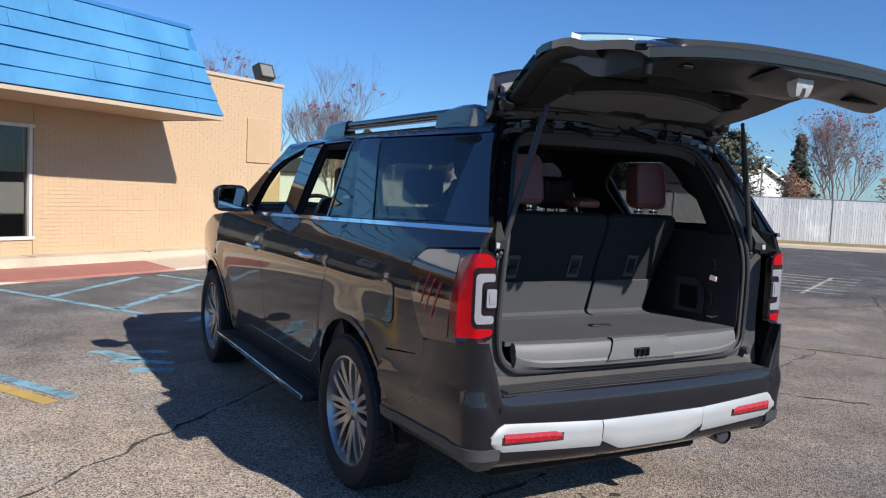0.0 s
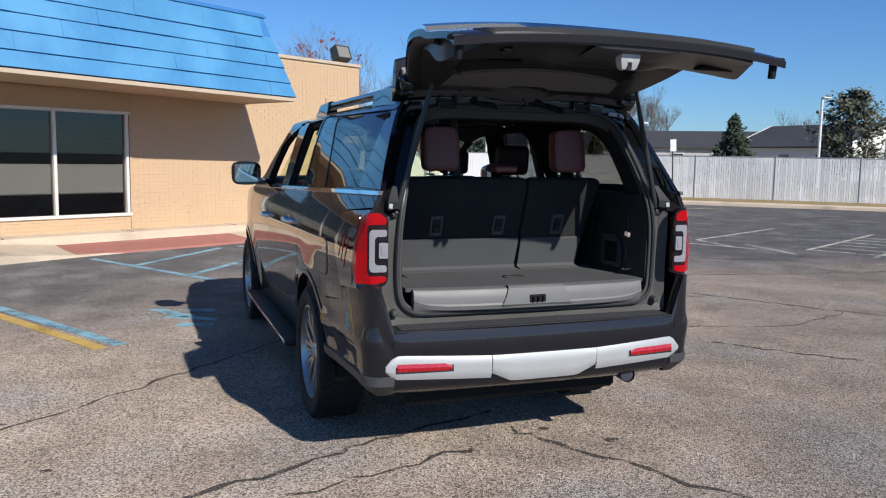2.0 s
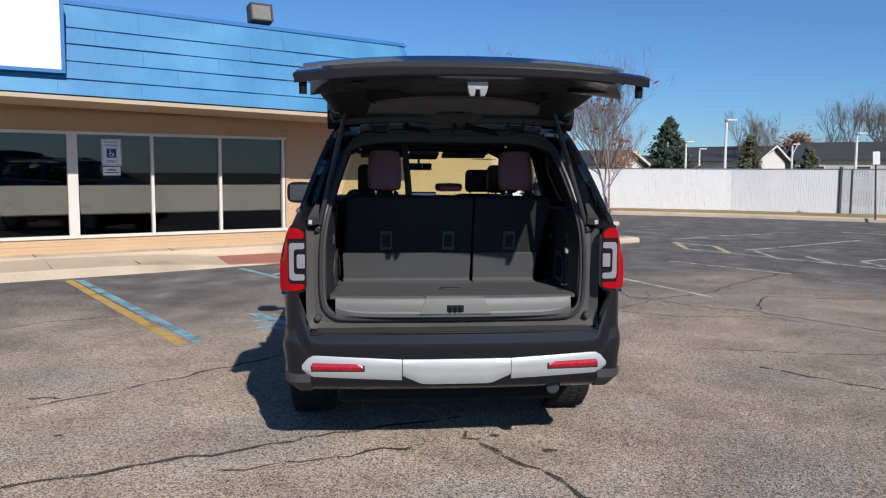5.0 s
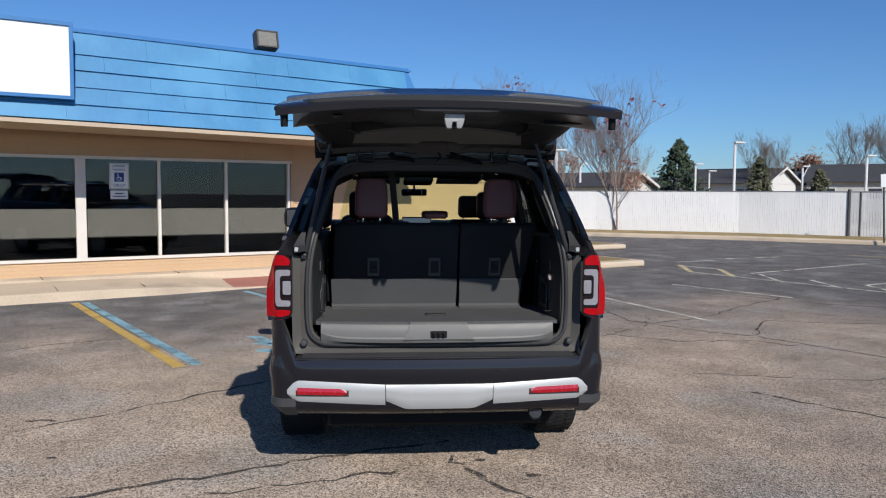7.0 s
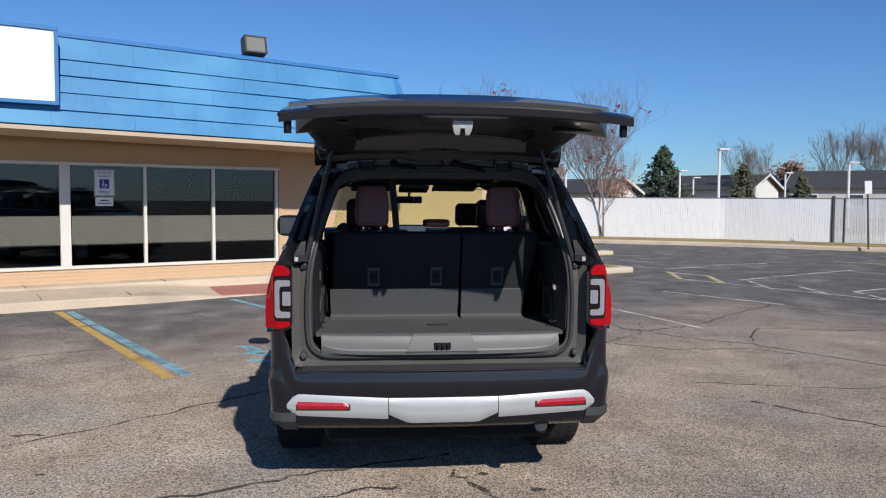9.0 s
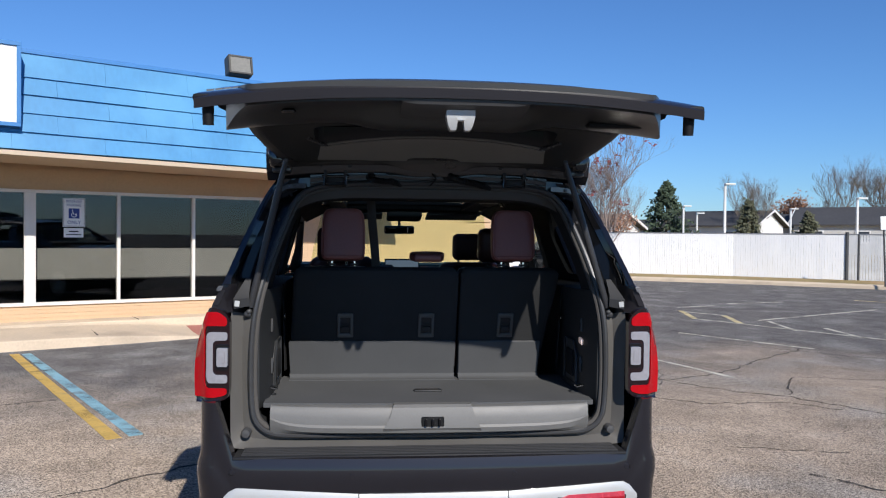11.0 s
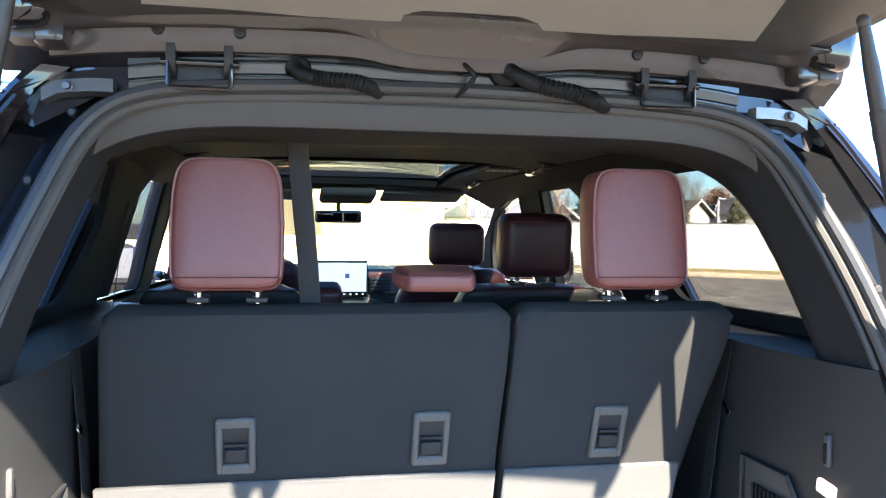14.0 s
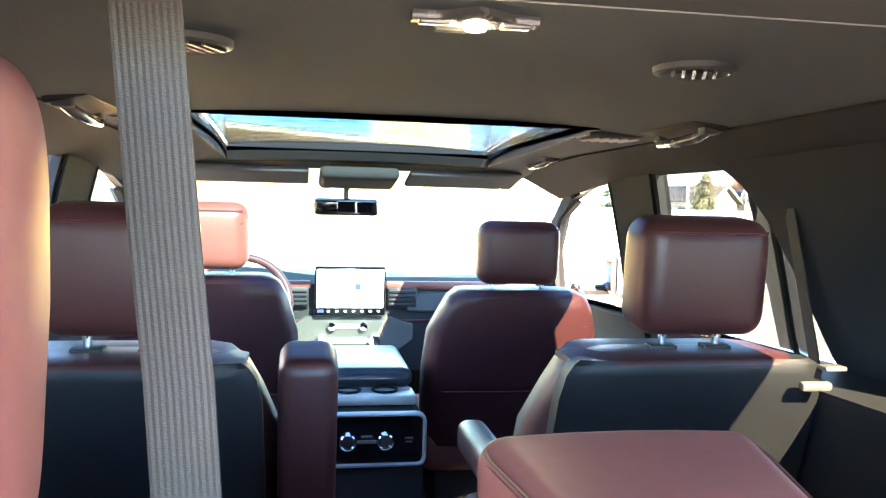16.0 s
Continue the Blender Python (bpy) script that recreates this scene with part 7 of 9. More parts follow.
# painted steel along the hinge edge of the raised gate: two broad rolled lips with a groove between them, dipping in the middle
def hinge_dip(x):
    return 0.034 * (1 / (1 + math.exp(-(x + 0.13) * 45)) - 1 / (1 + math.exp(-(x - 0.16) * 45)))


def hinge_band(profile, half, drop):
    """A long pressed band across the car; each profile point is (y, z, how far it follows the dip)."""
    rings = []
    for k in range(81):
        x = -half + 2 * half * k / 80
        e = (abs(x) / half) ** 4
        rings.append([Vector((x, y + 0.012 * abs(x), z - hinge_dip(x) * w - drop * e)) for y, z, w in profile])
    bm = bm_new()
    loft(bm, rings)
    return bm


rail_ob = part("hinge_rail", hinge_band([(0.290, 1.992, 0.0), (0.322, 1.984, 0.1), (0.338, 1.974, 0.4), (0.346, 1.968, 0.7), (0.352, 1.966, 0.9), (0.357, 1.970, 1.0), (0.359, 1.978, 0.9), (0.362, 1.982, 0.8), (0.367, 1.978, 0.7),
    (0.371, 1.968, 0.65), (0.374, 1.956, 0.6), (0.377, 1.944, 0.55), (0.381, 1.936, 0.5), (0.386, 1.934, 0.4), (0.392, 1.938, 0.3), (0.40, 1.95, 0.1), (0.42, 1.985, 0.0), (0.30, 2.002, 0.0)], 0.640, 0.022), STEEL_DARK, gate, "glossy painted steel hinge rail", 32)
# end brackets with a locating block
for sx in (1, -1):
    bm = bm_new()
    box(bm, (sx * 0.632, 0.376, 1.948), (0.050, 0.060, 0.050), pose(0, 0, 0, -8, 0, 0), 0.010, 2)
    part("rail_end", bm, FLANGE_PAINT, rail_ob, "", 40)
    bm = bm_new()
    box(bm, (sx * 0.668, 0.362, 1.938), (0.040, 0.040, 0.024), pose(0, 0, 0, -8, 0, 0), 0.005, 2)
    part("locating_block", bm, GREY_PLASTIC, rail_ob, "", 40)
    bm = rbox((sx * 0.664, 0.372, 1.985), (0.075, 0.130, 0.085), 0.022, pose(0, 0, 0, 0, sx * 12, 0), 3)
    part("gate_shoulder", bm, GLOSS_BLACK, gate, "glossy black shoulder of the raised gate", 50)
# ---------------------------------------------------------------- cabin and load bay
def emit(name, bm, mat, parent=None, label="", smooth=40):
    return part(name, bm, mat, parent or car, label, smooth)


# opening of the load bay: outer edge, seal line and inner trim line, right half from the sill's middle to the roof's middle
OPEN_IN = [(0.0, 0.835), (0.35, 0.835), (0.60, 0.838), (0.672, 0.850), (0.715, 0.885), (0.732, 0.95), (0.737, 1.10), (0.728, 1.28), (0.704, 1.42), (0.664, 1.57), (0.617, 1.71), (0.586, 1.785), (0.545, 1.832), (0.48, 1.857), (0.38, 1.868), (0.20, 1.876), (0.0, 1.88)]
OPEN_OUT = [(0.0, 0.775), (0.35, 0.775), (0.66, 0.776), (0.80, 0.778), (0.824, 0.80), (0.83, 0.90), (0.832, 1.10), (0.832, 1.30), (0.812, 1.43), (0.775, 1.57), (0.720, 1.71), (0.690, 1.79), (0.665, 1.86), (0.63, 1.90), (0.50, 1.922), (0.25, 1.934), (0.0, 1.938)]


def open_y(z):
    return curve1([(0.76, 0.155), (0.84, 0.175), (1.00, 0.185), (1.35, 0.185), (1.55, 0.245), (1.75, 0.335), (1.86, 0.395), (1.94, 0.43)])(z)


def smooth_line(line, n=4):
    """Catmull-Rom points through a plan line."""
    out = []
    for i in range(len(line) - 1):
        p0, p1, p2, p3 = (Vector(line[max(0, min(len(line) - 1, i + k))]) for k in (-1, 0, 1, 2))
        for j in range(n):
            t = j / n
            out.append(tuple(0.5 * (2 * p1 + (p2 - p0) * t + (2 * p0 - 5 * p1 + 4 * p2 - p3) * t * t + (3 * p1 - p0 - 3 * p2 + p3) * t ** 3)))
    return out + [line[-1]]


def whole(line):
    line = smooth_line(line)
    return [(-x, z) for x, z in reversed(line[1:])] + list(line)


bm = bm_new()
vo = [Vector((x, open_y(z) - 0.008 if z < 1.8 else open_y(z) + 0.02, z)) for x, z in whole(OPEN_OUT)]
vi = [Vector((x, open_y(z) + 0.005, z)) for x, z in whole(OPEN_IN)]
vm = [a.lerp(b, 0.45) + Vector((0, 0.030, 0)) for a, b in zip(vo, vi)]
vb = [b + Vector((0, 0.05, 0)) for b in vi]
vc = [a + Vector((0, 0.08, 0)) for a in vo]
# split at the gate's shadow line; shade put into the darker upper colour
low = [i for i, v in enumerate(vo) if v.z < 1.345]
lo, hi = low[0], low[-1] + 1
for a, b, mat, nm, lb in ((0, lo + 1, CHANNEL_PAINT, "opening_frame", "dark painted channel round the load opening, gate shade in its colour"), (hi - 1, len(vo), CHANNEL_PAINT, "opening_frame", "dark painted channel round the load opening, gate shade in its colour"), (lo, hi, JAMB_TRIM, "jamb_trim", "grey moulded jamb trim round the load opening")):
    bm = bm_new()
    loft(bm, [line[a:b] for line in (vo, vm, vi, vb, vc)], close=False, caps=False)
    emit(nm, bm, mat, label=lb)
# rear face of the corner posts, from lamp top to roof
out_x = curve1([(1.30, 0.828), (1.43, 0.808), (1.57, 0.771), (1.71, 0.716), (1.79, 0.686), (1.86, 0.661), (1.91, 0.60)])
for sx in (1, -1):
    for z0, z1, mat, nm in ((1.335, 1.452, PAINT, "corner_post"), (1.452, 1.90, GLOSS_BLACK, "corner_post_upper")):
        bm = bm_new()
        rings = []
        for k in range(13):
            z = z0 + (z1 - z0) * k / 12
            yp = 0.117 if z < 1.452 else 0.127 + (z - 1.452) * 0.59
            xs_ = side_x(yp, min(z, 1.885)) - 0.002
            a, b = Vector((sx * xs_, yp, z)), Vector((sx * out_x(z), open_y(z) - 0.010, z))
            rings.append([a, a.lerp(b, 0.35) + Vector((0, -0.012, 0)), b + Vector((0, -0.002, 0)), b + Vector((0, 0.05, 0)), a + Vector((-0.03 * sx, 0.06, 0))])
        loft(bm, rings)
        emit(nm, bm, mat)
# rear edge of the roof and its corners
bm = bm_new()
rings = []
for k in range(41):
    x = -0.70 + 1.40 * k / 40
    c = max(0, (abs(x) - 0.56) / 0.14)
    zt = roof_z(min(abs(x), 0.66), 0.43) - 0.006 - 0.055 * max(0, (abs(x) - 0.62) / 0.08) ** 1.5
    zb = 1.868 - 0.085 * c
    rings.append([Vector((x, 0.418 - 0.02 * c, zt)), Vector((x, 0.50, zt)), Vector((x, 0.50, zb)), Vector((x, 0.418 - 0.035 * c, zb))])
loft(bm, rings)
emit("roof_rear_edge", bm, PAINT)


def inset(line, d, dy):
    """The opening's loop drawn in by d across its own direction."""
    out = []
    for i, v in enumerate(line):
        t = line[min(i + 1, len(line) - 1)] - line[max(i - 1, 0)]
        n_ = Vector((-t.z, 0, t.x)).normalized()
        out.append(v + n_ * d + Vector((0, dy, 0)))
    return out


for d, dy, r, mat, nm, lb in ((-0.012, -0.010, 0.011, SEAL_RUBBER, "weather_seal", "black rubber door seal"), (0.002, 0.006, 0.010, HEADER_M, "seal_inner_lip", "grey inner lip of the door seal"), (0.000, 0.040, 0.007, GREY_PLASTIC, "trim_edge_bead", "")):
    bm = bm_new()
    tube(bm, inset(vi, d, dy), r, 8)
    emit(nm, bm, mat, label=lb)
# inner edge reuses the header's shade-darkened colour
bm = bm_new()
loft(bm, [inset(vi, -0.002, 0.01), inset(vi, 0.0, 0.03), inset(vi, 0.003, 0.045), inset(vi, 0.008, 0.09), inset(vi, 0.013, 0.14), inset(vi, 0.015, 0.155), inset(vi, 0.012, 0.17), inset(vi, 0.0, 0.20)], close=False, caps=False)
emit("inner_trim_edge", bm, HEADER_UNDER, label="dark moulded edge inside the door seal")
for sx in (1, -1):
    bm = bm_new()
    revolve(bm, [(0.0, -0.012), (0.016, -0.010), (0.020, 0.0), (0.020, 0.03)], 16, "y", (sx * 0.765, 0.158, 0.838))
    emit("gate_bumper", bm, GREY_PLASTIC, label="grey rubber gate buffer")
    # dark wedge with a pale tag at the foot of the strut
    bm = bm_new()
    loft(bm, [[Vector((sx * x, y, z)) for x, y, z in ring] for ring in (
        [(0.752, 0.150, 1.362), (0.812, 0.136, 1.352), (0.822, 0.20, 1.350), (0.760, 0.20, 1.360)], [(0.752, 0.146, 1.395), (0.815, 0.132, 1.392), (0.824, 0.20, 1.392), (0.760, 0.20, 1.395)],
        [(0.756, 0.160, 1.412), (0.805, 0.150, 1.412), (0.815, 0.20, 1.412), (0.760, 0.20, 1.412)], [(0.752, 0.20, 1.475), (0.772, 0.195, 1.475), (0.775, 0.22, 1.475), (0.752, 0.22, 1.475)])])
    emit("strut_cover", bm, BLACK_PLASTIC)
    bm = bm_new()
    box(bm, (sx * 0.800, 0.1345, 1.373), (0.020, 0.003, 0.024), pose(0, 0, 0, 0, -6 * sx, -10 * sx), 0.001, 1)
    emit("tag", bm, SILVER_TRIM, label="small silver tag")
    # powered strut
    a, b = (Vector((0.758, 0.180, 1.338)), Vector((0.541, 0.10, 1.966))) if sx > 0 else (Vector((-0.758, 0.180, 1.338)), Vector((-0.606, 0.115, 1.957)))
    bm = bm_new()
    tube(bm, [a.lerp(b, 0.03), a.lerp(b, 0.80)], 0.0140, 16)
    st = emit("gate_strut", bm, STRUT_GREY, label="black powered gate strut")
    bm = bm_new()
    tube(bm, [a.lerp(b, 0.74), a.lerp(b, 0.90), a.lerp(b, 0.93), a.lerp(b, 0.99)], 0.0130, 16, 0.0085)
    emit("strut_rod", bm, STRUT_GREY, st)
    bm = bm_new()
    tube(bm, [a.lerp(b, 0.735), a.lerp(b, 0.76)], 0.0147, 16)
    emit("strut_collar", bm, STRUT_GREY, st)
    for p, r in ((a, 0.012), (b, 0.010)):
        bm = bm_new()
        bmesh.ops.create_uvsphere(bm, u_segments=12, v_segments=8, radius=r)
        bmesh.ops.translate(bm, vec=p, verts=bm.verts)
        emit("ball_joint", bm, GREY_PLASTIC, st)
    bm = bm_new()
    box(bm, a + Vector((sx * 0.006, 0.012, -0.012)), (0.03, 0.03, 0.022), None, 0.006, 2)
    emit("strut_foot", bm, STRUT_GREY, st)
    # hinge: a bent wire loop hanging from two arms
    x0, x1 = (0.330, 0.428) if sx > 0 else (-0.466, -0.370)
    bm = bm_new()
    tube(bm, [(x0, 0.385, 1.925), (x0, 0.382, 1.878), (x0 + 0.004, 0.382, 1.873), (x1 - 0.004, 0.382, 1.873), (x1, 0.382, 1.878), (x1, 0.385, 1.925)], 0.0042, 8)
    hinge = emit("gate_hinge", bm, GLOSS_BLACK, label="black steel gate hinge with a wire loop")
    for x in (x0 + 0.004, x1 - 0.004):
        bm = bm_new()
        loft(bm, [[Vector((x + dx, y + dy, z)) for dx, dy in ((-0.007, -0.010), (0.007, -0.010), (0.007, 0.012), (-0.007, 0.012))] for y, z in ((0.41, 1.890), (0.392, 1.905), (0.388, 1.925), (0.394, 1.955), (0.40, 1.972))])
        emit("hinge_arm", bm, BLACK_PLASTIC, hinge)
        bm = bm_new()
        revolve(bm, [(0.0, -0.010), (0.009, -0.010), (0.010, -0.006), (0.010, 0.0), (0.014, 0.002), (0.014, 0.006)], 12, "y", (x + (-0.018 if x < (x0 + x1) / 2 else 0.018), 0.380, 1.962))
        emit("bolt", bm, BLACK_PLASTIC, hinge)
    bm = bm_new()
    tube(bm, [(x0 - 0.012, 0.389, 1.914), (x1 + 0.012, 0.389, 1.914)], 0.0055, 10)
    emit("hinge_pin", bm, GLOSS_BLACK, hinge)
    bm = bm_new()
    box(bm, ((x0 + x1) / 2, 0.405, 1.900), (x1 - x0 - 0.02, 0.02, 0.035), None, 0.006, 2)
    emit("hinge_leaf", bm, BLACK_PLASTIC, hinge)
    # bare bracket with a bolt at the roof corner
    bm = bm_new()
    loft(bm, [[Vector((sx * x, y, z)) for x, y, z in ((xx, 0.372, zz), (xx, 0.372, zz - 0.020), (xx, 0.40, zz - 0.024), (xx, 0.40, zz))] for xx, zz in ((0.545, 1.880), (0.58, 1.880), (0.625, 1.875), (0.648, 1.862))])
    br = emit("corner_bracket", bm, SATIN_PANEL if sx > 0 else GREY_PLASTIC, label="bare metal corner bracket" if sx > 0 else "grey corner bracket", smooth=30)
    bm = bm_new()
    revolve(bm, [(0.0, -0.006), (0.005, -0.006), (0.006, 0.0), (0.009, 0.001), (0.009, 0.004)], 12, "y", (sx * 0.61, 0.368, 1.866))
    emit("bolt", bm, RIM_DARK, br)
    # screws in the side channel
    for z in (1.83, 1.72, 1.56):
        xc = 0.5 * (curve1([(1.5, 0.675), (1.57, 0.655), (1.71, 0.605), (1.83, 0.545)])(z) + out_x(z)) * sx
        bm = bm_new()
        revolve(bm, [(0.0, -0.004), (0.005, -0.004), (0.008, -0.001), (0.008, 0.03)], 10, "y", (xc, open_y(z) - 0.002 + 0.02, z))
        emit("channel_screw", bm, BLACK_PLASTIC)
    # corrugated wiring boot
    P = [Vector(p) for p in (((0.088, 0.392, 1.930), (0.105, 0.376, 1.914), (0.14, 0.372, 1.901), (0.20, 0.372, 1.890), (0.235, 0.382, 1.882), (0.27, 0.405, 1.874)) if sx > 0 else ((-0.27, 0.40, 1.918), (-0.255, 0.382, 1.902), (-0.22, 0.376, 1.895), (-0.17, 0.380, 1.893), (-0.13, 0.405, 1.882)))]
    pts = [Vector(v) for v in smooth_line(P, 14)]
    bm = bm_new()
    rings = []
    for k, p in enumerate(pts):
        t = k / (len(pts) - 1)
        d = (pts[min(k + 1, len(pts) - 1)] - pts[max(k - 1, 0)]).normalized()
        u_ = d.cross(Vector((0, 1, 0.2))).normalized()
        w_ = d.cross(u_)
        r = (0.0125 if sx > 0 else 0.0110) + (0.0030 * (k % 2) if 0.36 < t < 0.82 else 0.0010) + 0.007 * max(0, 1 - t / 0.12)
        rings.append([p + (u_ * math.cos(q * math.pi / 10) + w_ * math.sin(q * math.pi / 10)) * r for q in range(20)])
    loft(bm, rings)
    emit("wiring_boot", bm, SOFT_BLACK, label="corrugated rubber wiring boot", smooth=60)
# pressed roof flange under the hinges, in three flat bands with grooves between them
bm = hinge_band([(0.404, 1.948, 0.35), (0.400, 1.944, 0.35), (0.400, 1.929, 0.30), (0.406, 1.927, 0.28), (0.406, 1.925, 0.28), (0.401, 1.923, 0.26), (0.403, 1.908, 0.12), (0.409, 1.906, 0.10), (0.409, 1.904, 0.10), (0.405, 1.902, 0.08),
    (0.408, 1.886, 0.0), (0.414, 1.878, 0.0), (0.416, 1.868, 0.0), (0.44, 1.868, 0.0), (0.44, 1.948, 0.0)], 0.530, 0.020)
emit("roof_flange", bm, FLANGE_PAINT, label="glossy painted steel roof flange", smooth=25)
# oblong slots pressed through the flange, and round grommets where the wiring goes in
for x0, x1 in ((-0.20, -0.09), (0.245, 0.335)):
    bm = bm_new()
    loft(bm, [[Vector((x, 0.3975 + 0.012 * abs(x) + dy, 1.934 + dz - hinge_dip(x) * 0.3)) for dy, dz in ((0, -h), (0, h), (0.006, h), (0.006, -h))] for x, h in ((x0, 0.001), (x0 + 0.005, 0.0045), (x1 - 0.005, 0.0045), (x1, 0.001))])
    emit("flange_slot", bm, SOFT_BLACK)
for x, z, r in ((0.085, 1.928, 0.030), (-0.262, 1.916, 0.019), (0.005, 1.934, 0.017)):
    bm = bm_new()
    revolve(bm, [(0.0, -0.012), (r * 0.7, -0.011), (r * 0.95, -0.006), (r, 0.0), (r, 0.006)], 20, "y", (x, 0.400, z))
    emit("grommet", bm, SOFT_BLACK, label="round black rubber grommet")
bm = bm_new()
tube(bm, smooth_line([(0.005, 0.385, 1.936), (0.012, 0.372, 1.925), (0.024, 0.37, 1.910), (0.012, 0.38, 1.892), (0.0, 0.40, 1.880)], 6), 0.0042, 8)
emit("washer_hose", bm, SOFT_BLACK, label="thin black washer hose")

# sill plate, latch cover and striker
bm = bm_new()
rings = []
for k in range(33):
    x = -0.668 + 1.336 * k / 32
    e = (abs(x) / 0.668) ** 10
    bow = -0.040 * (1 - (x / 0.668) ** 2)
    rings.append([Vector((x, y + bow, z + u * e)) for y, z, u in ((0.156, 0.842, 0.03), (0.152, 0.862, 0.035), (0.158, 0.872, 0.03), (0.160, 0.902, 0.02), (0.168, 0.934, 0.01), (0.174, 0.943, 0.006), (0.182, 0.947, 0.004), (0.205, 0.949, 0.0), (0.205, 0.90, 0.0), (0.17, 0.835, 0.0))])
loft(bm, rings)
emit("sill_plate", bm, SATIN_CHANNEL, label="grey stepped plastic load sill", smooth=25)
bm = bm_new()
rings = []
for y, z, w in ((0.118, 0.848, 0.205), (0.108, 0.862, 0.20), (0.112, 0.905, 0.178), (0.122, 0.945, 0.165), (0.134, 0.956, 0.162), (0.172, 0.957, 0.160), (0.172, 0.92, 0.160)):
    rings.append([Vector((w * t, y, z)) for t in (-1, -0.6, -0.2, 0.2, 0.6, 1)])
loft(bm, rings, close=False, caps=False)
cover = emit("latch_cover", bm, SATIN_CHANNEL, label="raised grey latch cover", smooth=30)
bm = bm_new()
for dx in (-0.028, 0.0, 0.028):
    tube(bm, [(dx, 0.116, 0.903), (dx, 0.096, 0.898), (dx, 0.096, 0.876), (dx, 0.116, 0.871)], 0.005, 6)
emit("striker", bm, GLOSS_BLACK, cover, "black striker loops")
bm = bm_new()
box(bm, (0, 0.112, 0.888), (0.095, 0.012, 0.042), None, 0.004, 1)
emit("striker_pocket", bm, SOFT_BLACK, cover)

# cargo floor
FLOOR_Z = 0.956
bm = panel_bm([(-0.70, 0.198), (-0.35, 0.172), (0.0, 0.160), (0.35, 0.172), (0.70, 0.198), (0.70, 0.80), (-0.70, 0.80)], lambda x, y: Vector((x, y, FLOOR_Z + 0.006 * (y - 0.3))), lambda x, y: (0, 0, -0.02), 0.09)
floor_ob = emit("cargo_floor", bm, CARPET, label="dark grey carpeted load floor")
bm = bm_new()
box(bm, (0.0, 0.415, FLOOR_Z + 0.004), (0.125, 0.040, 0.010), None, 0.006, 2)
emit("pull_handle", bm, BLACK_PLASTIC, floor_ob, "black floor pull handle")
bm = bm_new()
box(bm, (0.0, 0.415, FLOOR_Z + 0.0095), (0.095, 0.022, 0.004), None, 0.002, 1)
emit("handle_ring", bm, STEEL_DARK, floor_ob)


# side walls of the load bay
def bay_x(y, z):
    return curve1([(0.19, 0.722), (0.30, 0.692), (0.50, 0.682), (0.80, 0.690), (1.2, 0.72)])(y) - 0.018 * max(0, z - 1.25) / 0.25


for sx in (1, -1):
    bm = panel_bm([(0.205, 0.93), (0.20, 1.30), (0.235, 1.425), (1.72, 1.395), (1.72, 0.70), (0.80, 0.70), (0.80, 0.93)], lambda y, z: Vector((sx * bay_x(y, z), y, z)), lambda y, z: (sx * 0.02, 0, 0), 0.07)
    wallp = emit("bay_side_trim", bm, TRIM_DARK, label="moulded dark side trim of the load bay")
    # storage pocket with a raised rim, a ribbed outlet beside it and a slim slot above
    pocket = [(0.395, 0.985), (0.395, 1.115), (0.445, 1.180), (0.600, 1.180), (0.600, 0.985)]
    on_wall = lambda o: (lambda y, z: Vector((sx * (bay_x(y, z) - o), y, z)))
    bm = panel_bm(pocket, on_wall(0.003), lambda y, z: (sx * 0.010, 0, 0), 0.08)
    emit("side_pocket", bm, GREY_PLASTIC, wallp, "grey storage pocket cover")
    bm = bm_new()
    rim = [on_wall(0.007)(y, z) for y, z in pocket]
    tube(bm, rim + rim[:1], 0.006, 6, caps=False)
    emit("pocket_rim", bm, TRIM_DARK, wallp)
    for k in range(9):
        bm = bm_new()
        box(bm, (sx * (bay_x(0.50, 1.1) - 0.010), 0.440 + 0.014 * k, 1.075), (0.008, 0.006, 0.12), None, 0.001, 1)
        emit("grille_bar", bm, SOFT_BLACK, wallp)
    for y, z, hgt in ((0.340, 1.262, 0.060), (0.350, 1.085, 0.070)):
        bm = bm_new()
        box(bm, (sx * (bay_x(y, z) - 0.003), y, z), (0.010, 0.016, hgt), None, 0.003, 1)
        emit("trim_slot", bm, GREY_PLASTIC, wallp, "slim hook slot")
        bm = bm_new()
        box(bm, (sx * (bay_x(y, z) - 0.008), y + 0.001, z - 0.006), (0.004, 0.008, hgt * 0.62), None, 0.001, 1)
        emit("slot_opening", bm, SOFT_BLACK, wallp)
    bm = bm_new()
    tube(bm, [(sx * (bay_x(0.33, 0.99) - 0.004), 0.30, 1.0), (sx * (bay_x(0.33, 0.99) - 0.03), 0.31, 0.992), (sx * (bay_x(0.33, 0.99) - 0.03), 0.34, 0.992), (sx * (bay_x(0.33, 0.99) - 0.004), 0.35, 1.0)], 0.005, 6)
    emit("tie_down", bm, CHROME, wallp, "metal tie-down loop")
    # ledge under the quarter window, joining bay trim to the pillars
    bm = panel_bm([(0.24, 0.0), (0.24, 1.0), (1.72, 1.0), (1.72, 0.0)], lambda y, k: Vector((sx * (bay_x(y, 1.41) + (side_x(y, 1.44) - 0.03 - bay_x(y, 1.41)) * k), y, 1.425 - 0.017 * (y - 0.24) + 0.01 * k)), lambda y, k: (0, 0, -0.015), 0.12, 0.1)
    emit("window_ledge", bm, TRIM_DARK)
bm = rbox((bay_x(0.34, 1.19) - 0.005, 0.340, 1.191), (0.012, 0.046, 0.026), 0.004, pose(0, 0, 0, 8, 0, 0), 2)
emit("bay_lamp", bm, COURTESY_GLOW, wallp, "small lit courtesy lamp")

